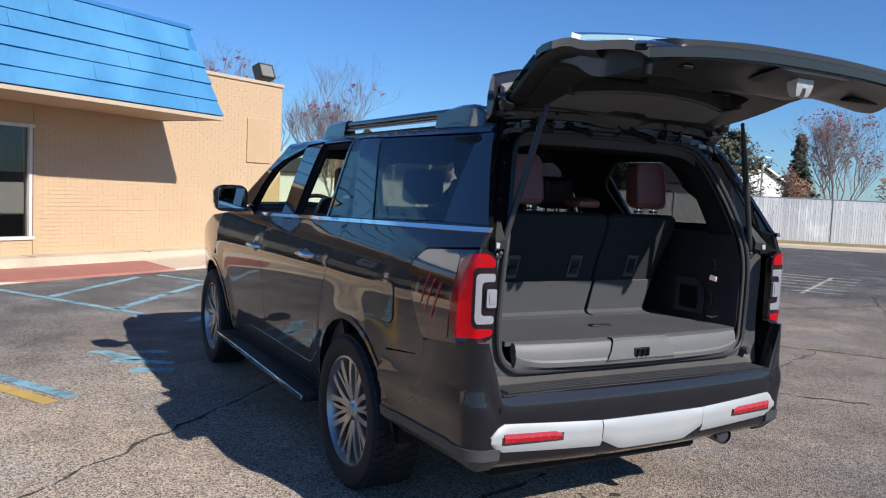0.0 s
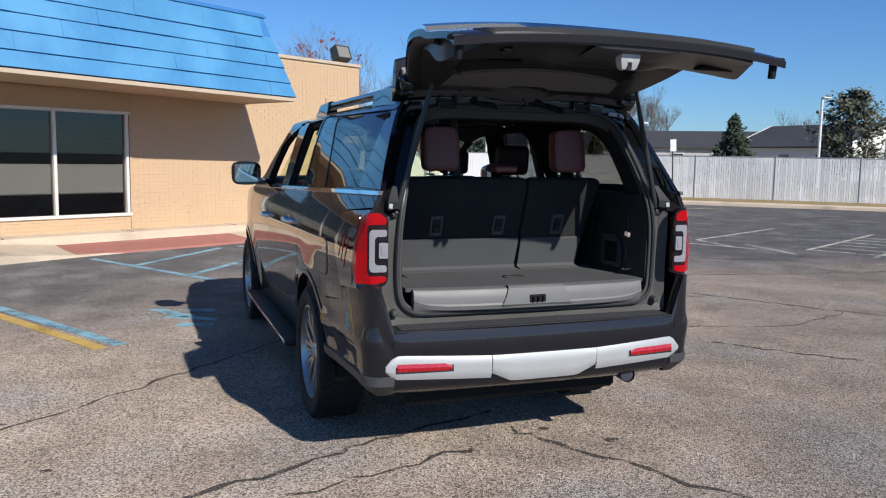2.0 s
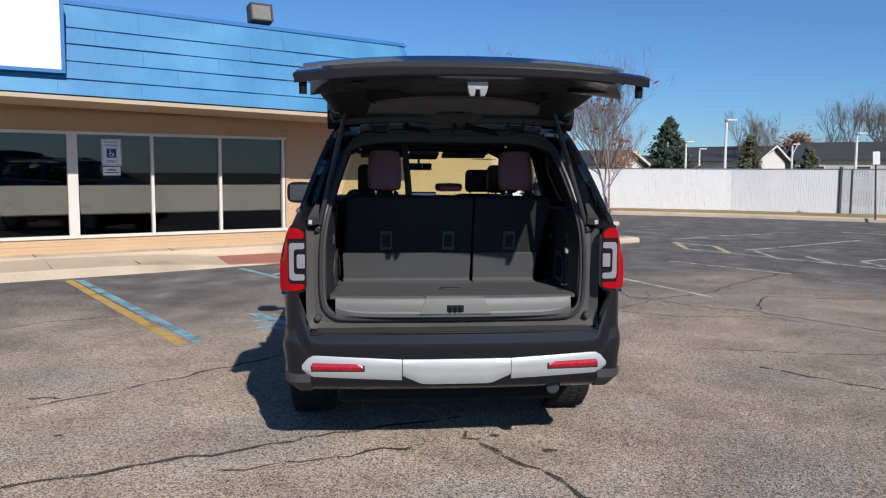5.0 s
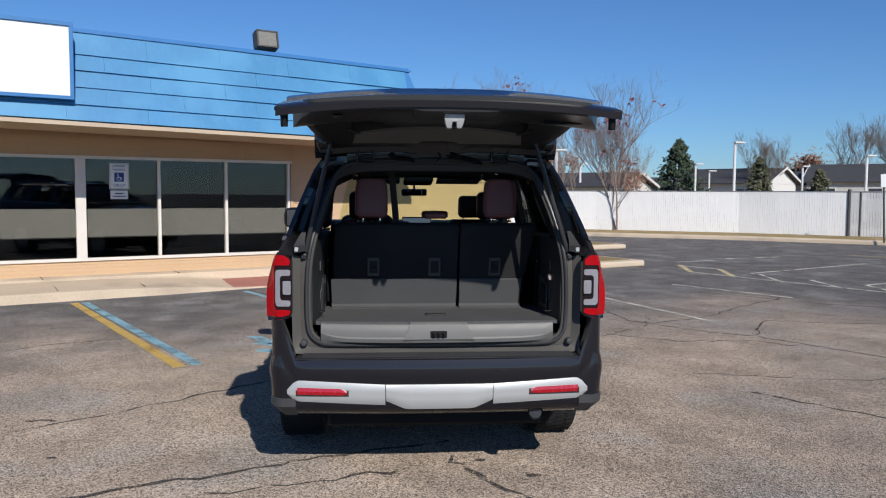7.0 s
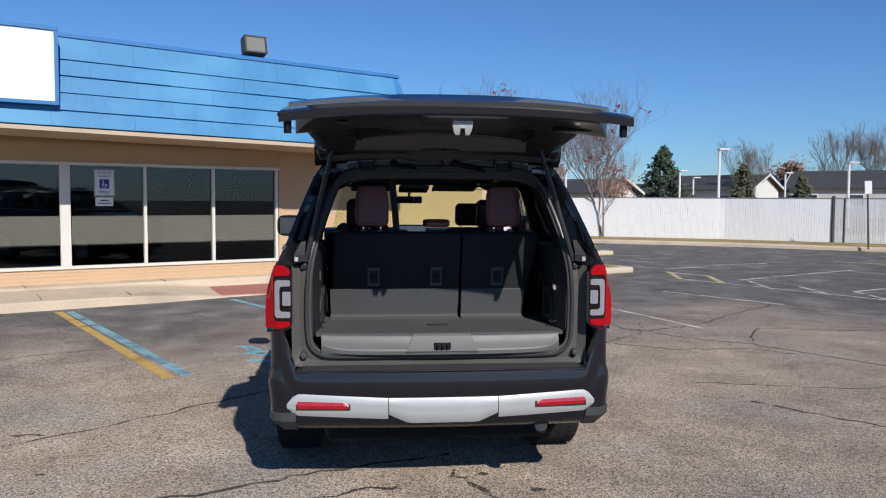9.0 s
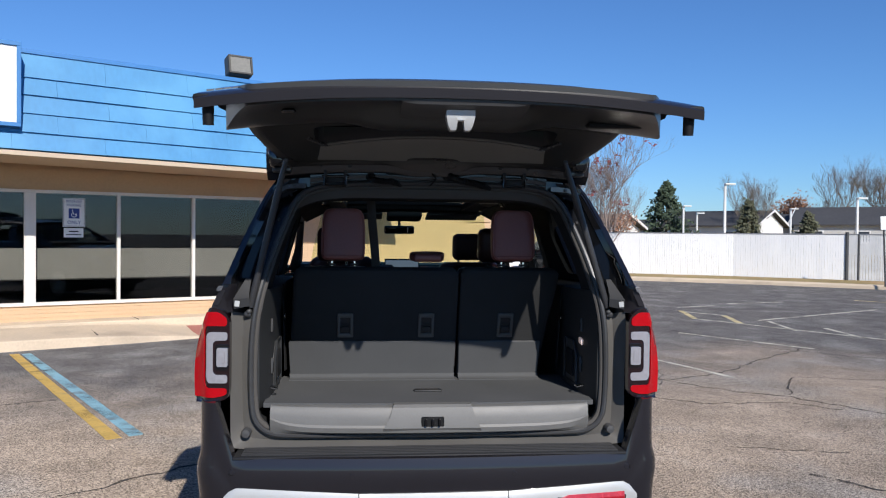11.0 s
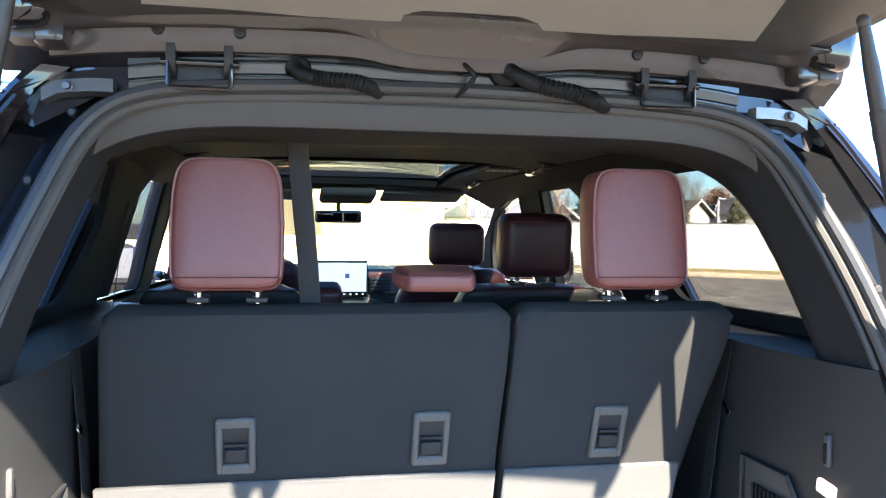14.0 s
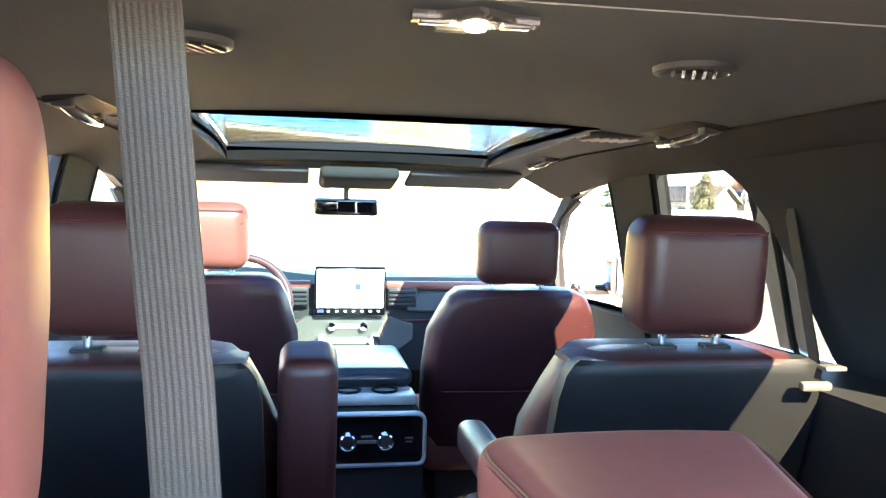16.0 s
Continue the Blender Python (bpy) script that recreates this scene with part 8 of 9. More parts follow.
# upper pillar trim with the quarter windows let in
def in_x(y, z):
    return side_x(y, z) - 0.062 - 0.02 * max(0, (z - 1.75) / 0.1)


for sx in (1, -1):
    f = lambda y, z: Vector((sx * in_x(y, z), y, z))
    q_hole = rounded([(1.19, 1.455), (1.27, 1.54), (1.36, 1.65), (1.31, 1.73), (1.21, 1.805), (0.66, 1.80), (0.585, 1.76), (0.49, 1.55), (0.49, 1.47)], 0.045)
    bm = panel_bm([(1.60, 1.398), (1.635, 1.47), (1.685, 1.58), (1.745, 1.69), (1.81, 1.77), (1.87, 1.815), (1.93, 1.838), (0.44, 1.845), (0.24, 1.425)], f, lambda y, z: (sx * 0.02, 0, 0), 0.06, holes=[q_hole])
    emit("rear_pillar_trim", bm, TRIM_GREY, label="grey pillar trim round the quarter window")
    # reveal between trim and glass
    bm = bm_new()
    loft(bm, [[Vector((sx * in_x(y, z), y, z)) for y, z in q_hole], [Vector((sx * (side_x(y, z) - 0.01), y, z)) for y, z in shrink(q_hole, -0.02)]], caps=False)
    emit("window_reveal", bm, TRIM_DARK)
    bm = panel_bm([(2.69, 1.36), (2.60, 1.81), (2.24, 1.825), (2.38, 1.36)], lambda y, z: Vector((sx * (side_x(y, z) - 0.05), y, z)), lambda y, z: (sx * 0.02, 0, 0), 0.07)
    emit("centre_pillar_trim", bm, TRIM_GREY, label="grey centre pillar trim")
    bm = panel_bm([(4.05, 1.33), (3.04, 1.775), (2.96, 1.735), (3.17, 1.67), (3.34, 1.54), (3.48, 1.34)], lambda y, z: Vector((sx * (side_x(y, z) - 0.045), y, z)), lambda y, z: (sx * 0.02, 0, 0), 0.07)
    emit("front_pillar_trim", bm, TRIM_GREY)
    # reveal along the door window openings
    bm = bm_new()
    for loop in ([(2.40, 1.385), (2.27, 1.842), (1.78, 1.852), (1.80, 1.405)], [(3.50, 1.35), (3.36, 1.55), (3.18, 1.685), (2.98, 1.755), (2.57, 1.824), (2.66, 1.38)]):
        loft(bm, [[Vector((sx * (side_x(y, z) - 0.003), y, z)) for y, z in loop], [Vector((sx * (side_x(y, z) - 0.055), y, z)) for y, z in shrink(loop, 0.012)]], caps=False)
    emit("window_channel", bm, SOFT_BLACK)
    # door cards
    for (y0, y1), nm in (((1.42, 2.50), "rear_door_card"), ((2.55, 3.98), "front_door_card")):
        bm = panel_bm([(y0, 0.62), (y0, belt(y0) + 0.004), (y1, belt(y1) + 0.004), (y1, 0.62)], lambda y, z: Vector((sx * (side_x(y, z) - 0.075 - 0.03 * math.exp(-((z - 1.12) / 0.06) ** 2)), y, z)), lambda y, z: (sx * 0.03, 0, 0), 0.08)
        card = emit(nm, bm, TRIM_DARK, label="dark door trim with armrest")
        bm = bm_new()
        m = (y0 + y1) / 2
        box(bm, (sx * 0.865, m, 1.12), (0.07, 0.45, 0.06), None, 0.02, 2)
        emit("armrest", bm, LEATHER_DARK, card, "dark leather armrest")
        bm = bm_new()
        box(bm, (sx * 0.865, m + 0.25, 1.30), (0.02, 0.11, 0.028), None, 0.008, 2)
        emit("door_pull", bm, SATIN_PANEL, card, "bright inner door pull")
    # strip between headliner and glass, its colour darkened to hold the roof edge's shade
    bm = bm_new()
    loft(bm, [[Vector((sx * (0.60 - 0.02 * max(0, y - 2.6)), y, 1.862 - 0.06 * max(0, y - 2.55))), Vector((sx * (in_x(y, 1.81) + 0.035), y, 1.805 - (0.10 * max(0, y - 2.5)))), Vector((sx * (in_x(y, 1.84) + 0.055), y, 1.85 - 0.10 * max(0, y - 2.5))), Vector((sx * 0.62, y, 1.90 - 0.06 * max(0, y - 2.55)))] for y in (0.42, 0.8, 1.2, 1.6, 2.0, 2.4, 2.7, 3.08)])
    emit("roof_side_trim", bm, TRIM_GREY)
    # grab handles and side air outlets
    for y in (1.72, 2.72):
        bm = rbox((sx * 0.560, y, 1.872), (0.075, 0.24, 0.014), 0.006, pose(0, 0, 0, 0, sx * 14, 0), 3)
        grip = emit("grab_handle", bm, SOFT_BLACK, None, "folding grab handle in a dark recess", 50)
        bm = bm_new()
        tube(bm, [(sx * 0.572, y - 0.098, 1.866), (sx * 0.556, y - 0.080, 1.850), (sx * 0.553, y, 1.846), (sx * 0.556, y + 0.080, 1.848), (sx * 0.572, y + 0.098, 1.862)], 0.0105, 10)
        emit("handle_bar", bm, LAMP_LENS, grip, "grey handle bar", 60)
        for dy in (-0.098, 0.098):
            bm = rbox((sx * 0.568, y + dy, 1.862), (0.034, 0.030, 0.018), 0.006, None, 2)
            emit("handle_mount", bm, BLACK_PLASTIC, grip)
    bm = rbox((sx * 0.50, 1.95, 1.876), (0.13, 0.10, 0.012), 0.005, None, 2)
    outlet = emit("side_vent", bm, SOFT_BLACK, None, "ceiling air outlet with pale slats")
    for k in range(5):
        bm = bm_new()
        box(bm, (sx * 0.50 - 0.044 + 0.022 * k, 1.95, 1.868), (0.009, 0.078, 0.006), pose(0, 0, 0, 0, 20, 12 * sx), 0.001, 1)
        emit("vent_slat", bm, SATIN_PANEL, outlet)


def liner_z(x, y):
    z = 1.892 - 0.024 * (abs(x) / 0.60) ** 3
    if y > 2.5:
        z -= 0.055 * ((y - 2.5) / 0.6) ** 1.6
    return z


HL = [(-0.435, 1.86), (0.435, 1.86), (0.435, 2.91), (-0.435, 2.91)]
bm = panel_bm([(-0.62, 0.655), (0.62, 0.66), (0.62, 2.6), (0.60, 3.12), (-0.60, 3.12), (-0.62, 2.6)], lambda x, y: Vector((x, y, liner_z(x, y))), lambda x, y: (0, 0, 0.015), 0.08, holes=[HL])
liner = emit("headliner", bm, HEADLINER_M, label="grey cloth headliner")
bm = bm_new()
for a, b in zip(HL, HL[1:] + HL[:1]):
    loft(bm, [[Vector((p[0], p[1], liner_z(*p) - 0.004)), Vector((p[0], p[1], roof_z(*p) - 0.02)), Vector((p[0] * 1.02, p[1], roof_z(*p) - 0.02)), Vector((p[0] * 1.02, p[1], liner_z(*p) - 0.004))] for p in (a, b)])
emit("sunroof_frame", bm, SOFT_BLACK, liner, "black sunroof frame")
bm = bm_new()
rings = []
for k in range(13):
    x = -0.43 + 0.86 * k / 12
    rings.append([Vector((x, 2.86, liner_z(x, 2.86) + 0.012)), Vector((x, 2.885, liner_z(x, 2.885) - 0.012)), Vector((x, 2.93, liner_z(x, 2.93) - 0.012)), Vector((x, 2.95, liner_z(x, 2.95) + 0.01))])
loft(bm, rings)
emit("sunroof_lip", bm, TRIM_GREY, liner)
# thick rear header beam over the opening: upright band, shade-coloured underside, thin bright front lip
rings, under, lips = [], [], []
for k in range(57):
    x = -0.73 + 1.46 * k / 56
    d = 0.080 * (abs(x) / 0.62) ** 7
    rings.append([Vector((x, y, z - d * w)) for y, z, w in ((0.425, 1.878, 1.0), (0.412, 1.862, 1.0), (0.414, 1.848, 1.0), (0.426, 1.829, 1.0), (0.432, 1.823, 1.0), (0.45, 1.838, 1.0), (0.45, 1.905, 0.3))])
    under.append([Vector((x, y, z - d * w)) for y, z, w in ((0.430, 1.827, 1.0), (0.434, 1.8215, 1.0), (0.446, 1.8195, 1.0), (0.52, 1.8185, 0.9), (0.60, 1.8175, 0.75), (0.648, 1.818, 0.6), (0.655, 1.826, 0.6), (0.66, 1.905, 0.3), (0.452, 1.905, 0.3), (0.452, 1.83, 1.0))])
    lips.append(Vector((x, 0.652, 1.820 - d * 0.6)))
bm = bm_new()
loft(bm, rings)
header = emit("rear_header_trim", bm, HEADER_M, label="grey moulded trim over the load opening", smooth=32)
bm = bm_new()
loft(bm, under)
emit("header_underside", bm, HEADER_UNDER, header, "underside of the header, shade put into its colour", 32)
bm = bm_new()
tube(bm, lips, 0.0022, 6)
emit("header_lip", bm, GREY_PLASTIC, header)
# round ceiling outlets and the dome lamp
for x, y in ((-0.307, 1.172), (0.304, 1.168)):
    bm = bm_new()
    zc = liner_z(x, y)
    revolve(bm, [(0.051, 0.0), (0.050, -0.007), (0.043, -0.010), (0.038, -0.002), (0.0, 0.004)], 28, "z", (x, y, zc))
    vent = emit("ceiling_vent", bm, GREY_PLASTIC, liner, "round ceiling air outlet")
    for k in range(5):
        bm = bm_new()
        box(bm, (x - 0.028 + 0.014 * k, y, zc - 0.005), (0.0042, 0.066 - 0.012 * abs(k - 2), 0.010), pose(0, 0, 0, 0, 0, -25))
        emit("vent_slat", bm, LAMP_LENS, vent)
zc = liner_z(0, 1.0)
bm = bm_new()
rings = []
for k in range(21):
    u = -1 + 2 * k / 20
    w = 0.010 + 0.024 * max(0, 1 - abs(u) / 0.55) ** 0.8
    rings.append([Vector((-0.014 + 0.062 * u, 0.99 + q * w, zc - d)) for q, d in ((-1, -0.002), (-1, 0.006), (-0.8, 0.009), (0.8, 0.009), (1, 0.006), (1, -0.002))])
loft(bm, rings)
dome = emit("dome_lamp", bm, LAMP_LENS, liner, "grey lensed dome lamp, lit", 40)
for sx in (-1, 1):
    bm = bm_new()
    box(bm, (-0.014 + sx * 0.040, 0.988, zc - 0.010), (0.030, 0.016, 0.004), None, 0.002, 2)
    emit("lens_window", bm, CLEAR_LENS, dome)
bm = bm_new()
box(bm, (-0.030, 1.030, zc - 0.004), (0.036, 0.012, 0.010), None, 0.003, 2)
emit("lamp_switch", bm, GREY_PLASTIC, dome)
bm = bm_new()
revolve(bm, [(0.0, -0.016), (0.010, -0.015), (0.013, -0.009)], 18, "z", (-0.014, 0.988, zc))
emit("bulb", bm, LAMP_GLOW, dome, "lit warm bulb")


# ---------------------------------------------------------------- seats
def headrest(c, w, h, d, lean, mat, parent, post_gap=0.075, post_len=0.06, seam=True):
    m = pose(0, 0, 0, lean, 0, 0)
    bm = rbox(c, (w, d, h), min(d * 0.42, 0.045 if seam else 0.038), m, 5, 0.010)
    for v in bm.verts:            # narrower towards the bottom edge's corners
        k = (v.co.z - c[2]) / h
        v.co.x = c[0] + (v.co.x - c[0]) * (1.0 - 0.06 * max(0, k) ** 2)
    hr = emit("headrest", bm, mat, parent, "", 60)
    if seam:
        bm = bm_new()
        ptsl = [Vector((w * 0.468 * math.copysign(abs(math.cos(a)) ** 0.38, math.cos(a)), -d / 2 + 0.014, h * 0.474 * math.copysign(abs(math.sin(a)) ** 0.38, math.sin(a)))) for a in [k * 2 * math.pi / 96 for k in range(97)]]
        tube(bm, [m @ p + Vector(c) for p in ptsl], 0.0028, 6, caps=False)
        emit("piping", bm, mat, parent)
        bm = bm_new()
        tube(bm, [m @ Vector((q * w, -d / 2 - 0.002 + 0.012 * abs(q) ** 4 * 16, -h * 0.40)) + Vector(c) for q in (-0.46, -0.3, 0, 0.3, 0.46)], 0.0015, 5)
        emit("seam", bm, STITCH, parent)
    else:
        for q in (0.40, 0.385, 0.215, 0.20):
            bm = bm_new()
            wide = 1.0 - 0.06 * q * q
            b = 0.038
            tube(bm, [m @ Vector((k * w * wide, -d / 2 - 0.0008 + b - math.sqrt(max(0, b * b - max(0, abs(k) * w - w / 2 + b) ** 2)), h * q)) + Vector(c) for k in [j / 40 for j in range(-18, 19)]], 0.0013, 5)
            emit("seam", bm, STITCH, parent)
    for s in (-1, 1):
        b = m @ Vector((s * post_gap, 0.0, -h / 2 + 0.015)) + Vector(c)
        bm = bm_new()
        tube(bm, [b, b + m @ Vector((0, 0, -post_len))], 0.0075, 10)
        emit("headrest_post", bm, CHROME, parent, "chrome headrest post")
        bm = bm_new()
        box(bm, b + m @ Vector((0, 0, -post_len + 0.006)), (0.05, 0.03, 0.014), m, 0.004, 2)
        emit("post_guide", bm, BLACK_PLASTIC, parent)
    return hr


def third_headrest(x, parent):
    """Tall leather headrest of the bench: a flat rear panel with raised piping, broad rounded top corners, a narrower chin below."""
    y0, z0, w, h = 0.549, 1.537, 0.203, 0.240

    def outline(k, n=80):
        """The outline at a depth: k 0 the rear panel, 1 the widest, seen from the load bay."""
        pts = []
        for q in range(n):
            a = 2 * math.pi * q / n
            c, d = math.cos(a), math.sin(a)
            e = 0.31 if d > 0 else 0.24
            u, v = math.copysign(abs(c) ** e, c), math.copysign(abs(d) ** e, d)
            f = 1.0 - 0.085 * max(0, v) ** 1.6 - 0.010 * max(0, -v)
            pts.append((u * f * w / 2 * k, h / 2 + v * h / 2 * (0.97 + 0.03 * k if v > 0 else k)))
        return pts
    rings = []
    for k, y in ((0.30, -0.004), (0.60, -0.0035), (0.86, -0.001), (0.925, 0.002), (0.945, 0.006), (0.955, 0.003), (0.975, 0.008), (0.995, 0.022), (1.0, 0.045), (0.98, 0.075), (0.90, 0.100), (0.70, 0.112), (0.3, 0.116)):
        rings.append([Vector((x + u, y0 + y + 0.13 * (v - h / 2), z0 + v)) for u, v in outline(k)])
    bm = bm_new()
    loft(bm, rings)
    hr = emit("headrest", bm, LEATHER, parent, "tall oxblood leather headrest", 60)
    bm = bm_new()
    loop = [Vector((x + u, y0 + 0.004 + 0.13 * (v - h / 2), z0 + v)) for u, v in outline(0.962) if v > 0.024]
    half = max(range(len(loop)), key=lambda i: (loop[i] - loop[i - 1]).length)
    tube(bm, loop[half:] + loop[:half], 0.0024, 6)
    emit("piping", bm, LEATHER_PALE, hr, "raised leather piping")
    bm = bm_new()
    tube(bm, [Vector((x + q * w, y0 - 0.0035 + 0.006 * abs(2 * q) ** 6 + 0.13 * (0.026 - h / 2), z0 + 0.026)) for q in [k / 20 for k in range(-9, 10)]], 0.0012, 5)
    emit("seam", bm, STITCH, hr)
    for sx in (-1, 1):
        px = x + sx * 0.0525
        bm = bm_new()
        tube(bm, [(px, 0.582, 1.512), (px, 0.583, 1.552)], 0.0072, 12)
        emit("headrest_post", bm, CHROME, parent, "chrome headrest post")
        bm = bm_new()
        box(bm, (px, 0.582, 1.519), (0.040, 0.030, 0.010), None, 0.004, 2)
        emit("post_guide", bm, BLACK_PLASTIC, parent, "black plastic post guide")
        bm = bm_new()      # dark notch in the chin where the post goes in
        box(bm, (px, 0.566, 1.547), (0.024, 0.030, 0.026), None, 0.006, 2)
        emit("post_sleeve", bm, LEATHER_DARK, hr)


def back_y(z):
    """Rear face of the third-row backrests."""
    return 0.742 - (z - 0.97) * 0.335


def bench_back(x0, x1, flare0=0.0, flare1=0.0):
    """One part of the bench back; its outer edge leans by flare from the middle of its height up."""
    prof = [(0.0, 0.97), (0.0, 1.10), (0.0, 1.25), (0.0, 1.40), (0.002, 1.465), (0.012, 1.49), (0.035, 1.503), (0.075, 1.506), (0.11, 1.498), (0.13, 1.475), (0.135, 1.40), (0.15, 1.20), (0.16, 0.97)]
    bm = bm_new()
    xs = [x0 + 0.002, x0 + 0.008, x0 + 0.025] + [x0 + 0.025 + (x1 - x0 - 0.05) * k / 6 for k in range(1, 6)] + [x1 - 0.025, x1 - 0.008, x1 - 0.002]
    rings = []
    for x in xs:
        e = min(x - x0, x1 - x)
        dz = 0.028 * max(0, 1 - e / 0.028) ** 2
        dy = 0.016 * max(0, 1 - e / 0.02) ** 2
        k = (x - x0) / (x1 - x0)
        rings.append([Vector((x + (flare0 * (1 - k) + flare1 * k) * (z - 1.24) / 0.27, back_y(z) + y + (dy if i < 6 else -dy), z - (dz if z > 1.3 else 0))) for i, (y, z) in enumerate(prof)])
    loft(bm, rings)
    return bm


seat3 = emit("third_row_seat", bench_back(-0.633, 0.157, 0.018, 0.0), SEAT_BACK, label="folding bench back in dark cloth and oxblood leather")
emit("split_backrest", bench_back(0.165, 0.604, 0.0, 0.037), SEAT_BACK, seat3, "narrow part of the split bench back")
for x in (-0.378, 0.008, 0.391):
    bm = bm_new()
    z = 1.226
    m = pose(0, 0, 0, 18.5, 0, 0)
    for dx, dz, sx_, sz_ in ((-0.031, 0, 0.014, 0.125), (0.031, 0, 0.014, 0.125), (0, 0.052, 0.062, 0.022), (0, -0.052, 0.062, 0.022)):
        box(bm, Vector((x, back_y(z) - 0.004, z)) + m @ Vector((dx, 0, dz)), (sx_, 0.012, sz_), m, 0.004, 1)
    emit("seat_latch", bm, JAMB_TRIM, seat3, "grey folding latch bezel")
    bm = bm_new()
    box(bm, Vector((x, back_y(z) + 0.002, z)), (0.05, 0.008, 0.085), m)
    box(bm, Vector((x, back_y(z) - 0.004, z - 0.018)), (0.042, 0.012, 0.028), m, 0.003, 1)
    box(bm, Vector((x, back_y(z) - 0.009, z + 0.004)), (0.042, 0.006, 0.005), m)
    emit("latch_lever", bm, BLACK_PLASTIC, seat3)
# carpeted folding flap with its seam
for x0, x1 in ((-0.648, 0.155), (0.167, 0.572)):
    bm = bm_new()
    box(bm, ((x0 + x1) / 2, back_y(1.06) - 0.006, 1.06), (x1 - x0 - 0.006, 0.012, 0.185), pose(0, 0, 0, 18.5, 0, 0), 0.004, 1)
    emit("lower_flap", bm, CARPET, seat3, "carpeted lower flap")
    bm = bm_new()
    loft(bm, [[Vector((x, y, z)) for y, z in ((0.729, 0.990), (0.724, 0.980), (0.722, 0.972), (0.712, 0.966), (0.690, 0.9625), (0.672, 0.9615), (0.672, 0.957), (0.75, 0.957), (0.75, 0.985))] for x in (x0 + 0.004, x1 - 0.004)])
    emit("flap_hem", bm, CARPET, seat3, "carpet hem where the flap meets the floor", 50)
third_headrest(-0.388, seat3)
third_headrest(0.410, seat3)


def centre_point(x, y, z):
    """Shapes the low centre headrest: narrower and lower towards the load bay, its top swelling."""
    k = (y + 0.055) / 0.11
    return Vector((0.008 + x * (0.80 + 0.24 * k), 0.607 + y, 1.551 + z * (0.84 + 0.22 * k) + 0.006 * k + (0.003 if z > 0 else 0) * (1 - (x / 0.085) ** 2)))


bm = rbox((0, 0, 0), (0.166, 0.112, 0.044), 0.017, None, 6)
for v in bm.verts:
    v.co = centre_point(*v.co)
centre_rest = emit("centre_headrest", bm, LEATHER, seat3, "low oxblood leather centre headrest", 60)
for dz, r, mat in ((0.0150, 0.0012, LEATHER_DARK), (0.0112, 0.0006, STITCH)):
    bm = bm_new()
    loop = [(0.0818 * math.copysign(abs(math.cos(a)) ** 0.34, math.cos(a)), 0.0548 * math.copysign(abs(math.sin(a)) ** 0.34, math.sin(a))) for a in [k * 2 * math.pi / 72 for k in range(73)]]
    tube(bm, [centre_point(x, y, dz) for x, y in loop], r, 6, caps=False)
    emit("seam", bm, mat, centre_rest)
for sx in (-1, 1):
    bm = bm_new()
    tube(bm, [centre_point(sx * 0.0775, -0.0515, z) for z in (-0.016, 0.0, 0.0150)], 0.0010, 6)
    emit("seam", bm, LEATHER_DARK, centre_rest)
bm = rbox((-0.02, 1.02, 1.07), (1.24, 0.46, 0.14), 0.05, None, 4)
emit("seat_cushion", bm, LEATHER, seat3, "oxblood leather seat cushion", 60)


def captain(x, y, w, top, label, back_mat, seams=True):
    """A single seat: backrest, cushion and headrest. y is the rear face at its top."""
    h = top - 0.95
    bm = bm_new()
    rings = []
    for z, dy, ww in ((0.95, 0.20, 0.94), (1.05, 0.17, 0.98), (1.2, 0.115, 1.0), (1.33, 0.068, 0.97), (top - 0.06, 0.03, 0.86), (top - 0.02, 0.02, 0.78), (top, 0.045, 0.66)):
        hw = w / 2 * ww
        rings.append([Vector((x + px * hw, y + dy + py, z)) for px, py in ((-0.85, 0.0), (-0.4, -0.012), (0.4, -0.012), (0.85, 0.0), (1.0, 0.035), (1.0, 0.11), (0.8, 0.14), (-0.8, 0.14), (-1.0, 0.11), (-1.0, 0.035))])
    loft(bm, rings)
    seat = emit("seat", bm, back_mat, None, label, 60)
    bm = rbox((x, y + 0.46, 0.93), (w, 0.52, 0.15), 0.05, None, 4)
    emit("seat_cushion", bm, LEATHER, seat, "oxblood leather seat cushion", 60)
    bm = bm_new()
    box(bm, (x, y + 0.45, 0.76), (w * 0.8, 0.42, 0.20), None, 0.02, 2)
    emit("seat_base", bm, BLACK_PLASTIC, seat)
    for z in (top - 0.11, 1.14) if seams else ():
        bm = bm_new()
        k = 0.063 if z > 1.2 else 0.135
        tube(bm, [(x - w * 0.40, y + k - 0.005, z), (x, y + k - 0.018, z), (x + w * 0.40, y + k - 0.005, z)], 0.0025, 5)
        emit("seam", bm, STITCH, seat)
    return seat


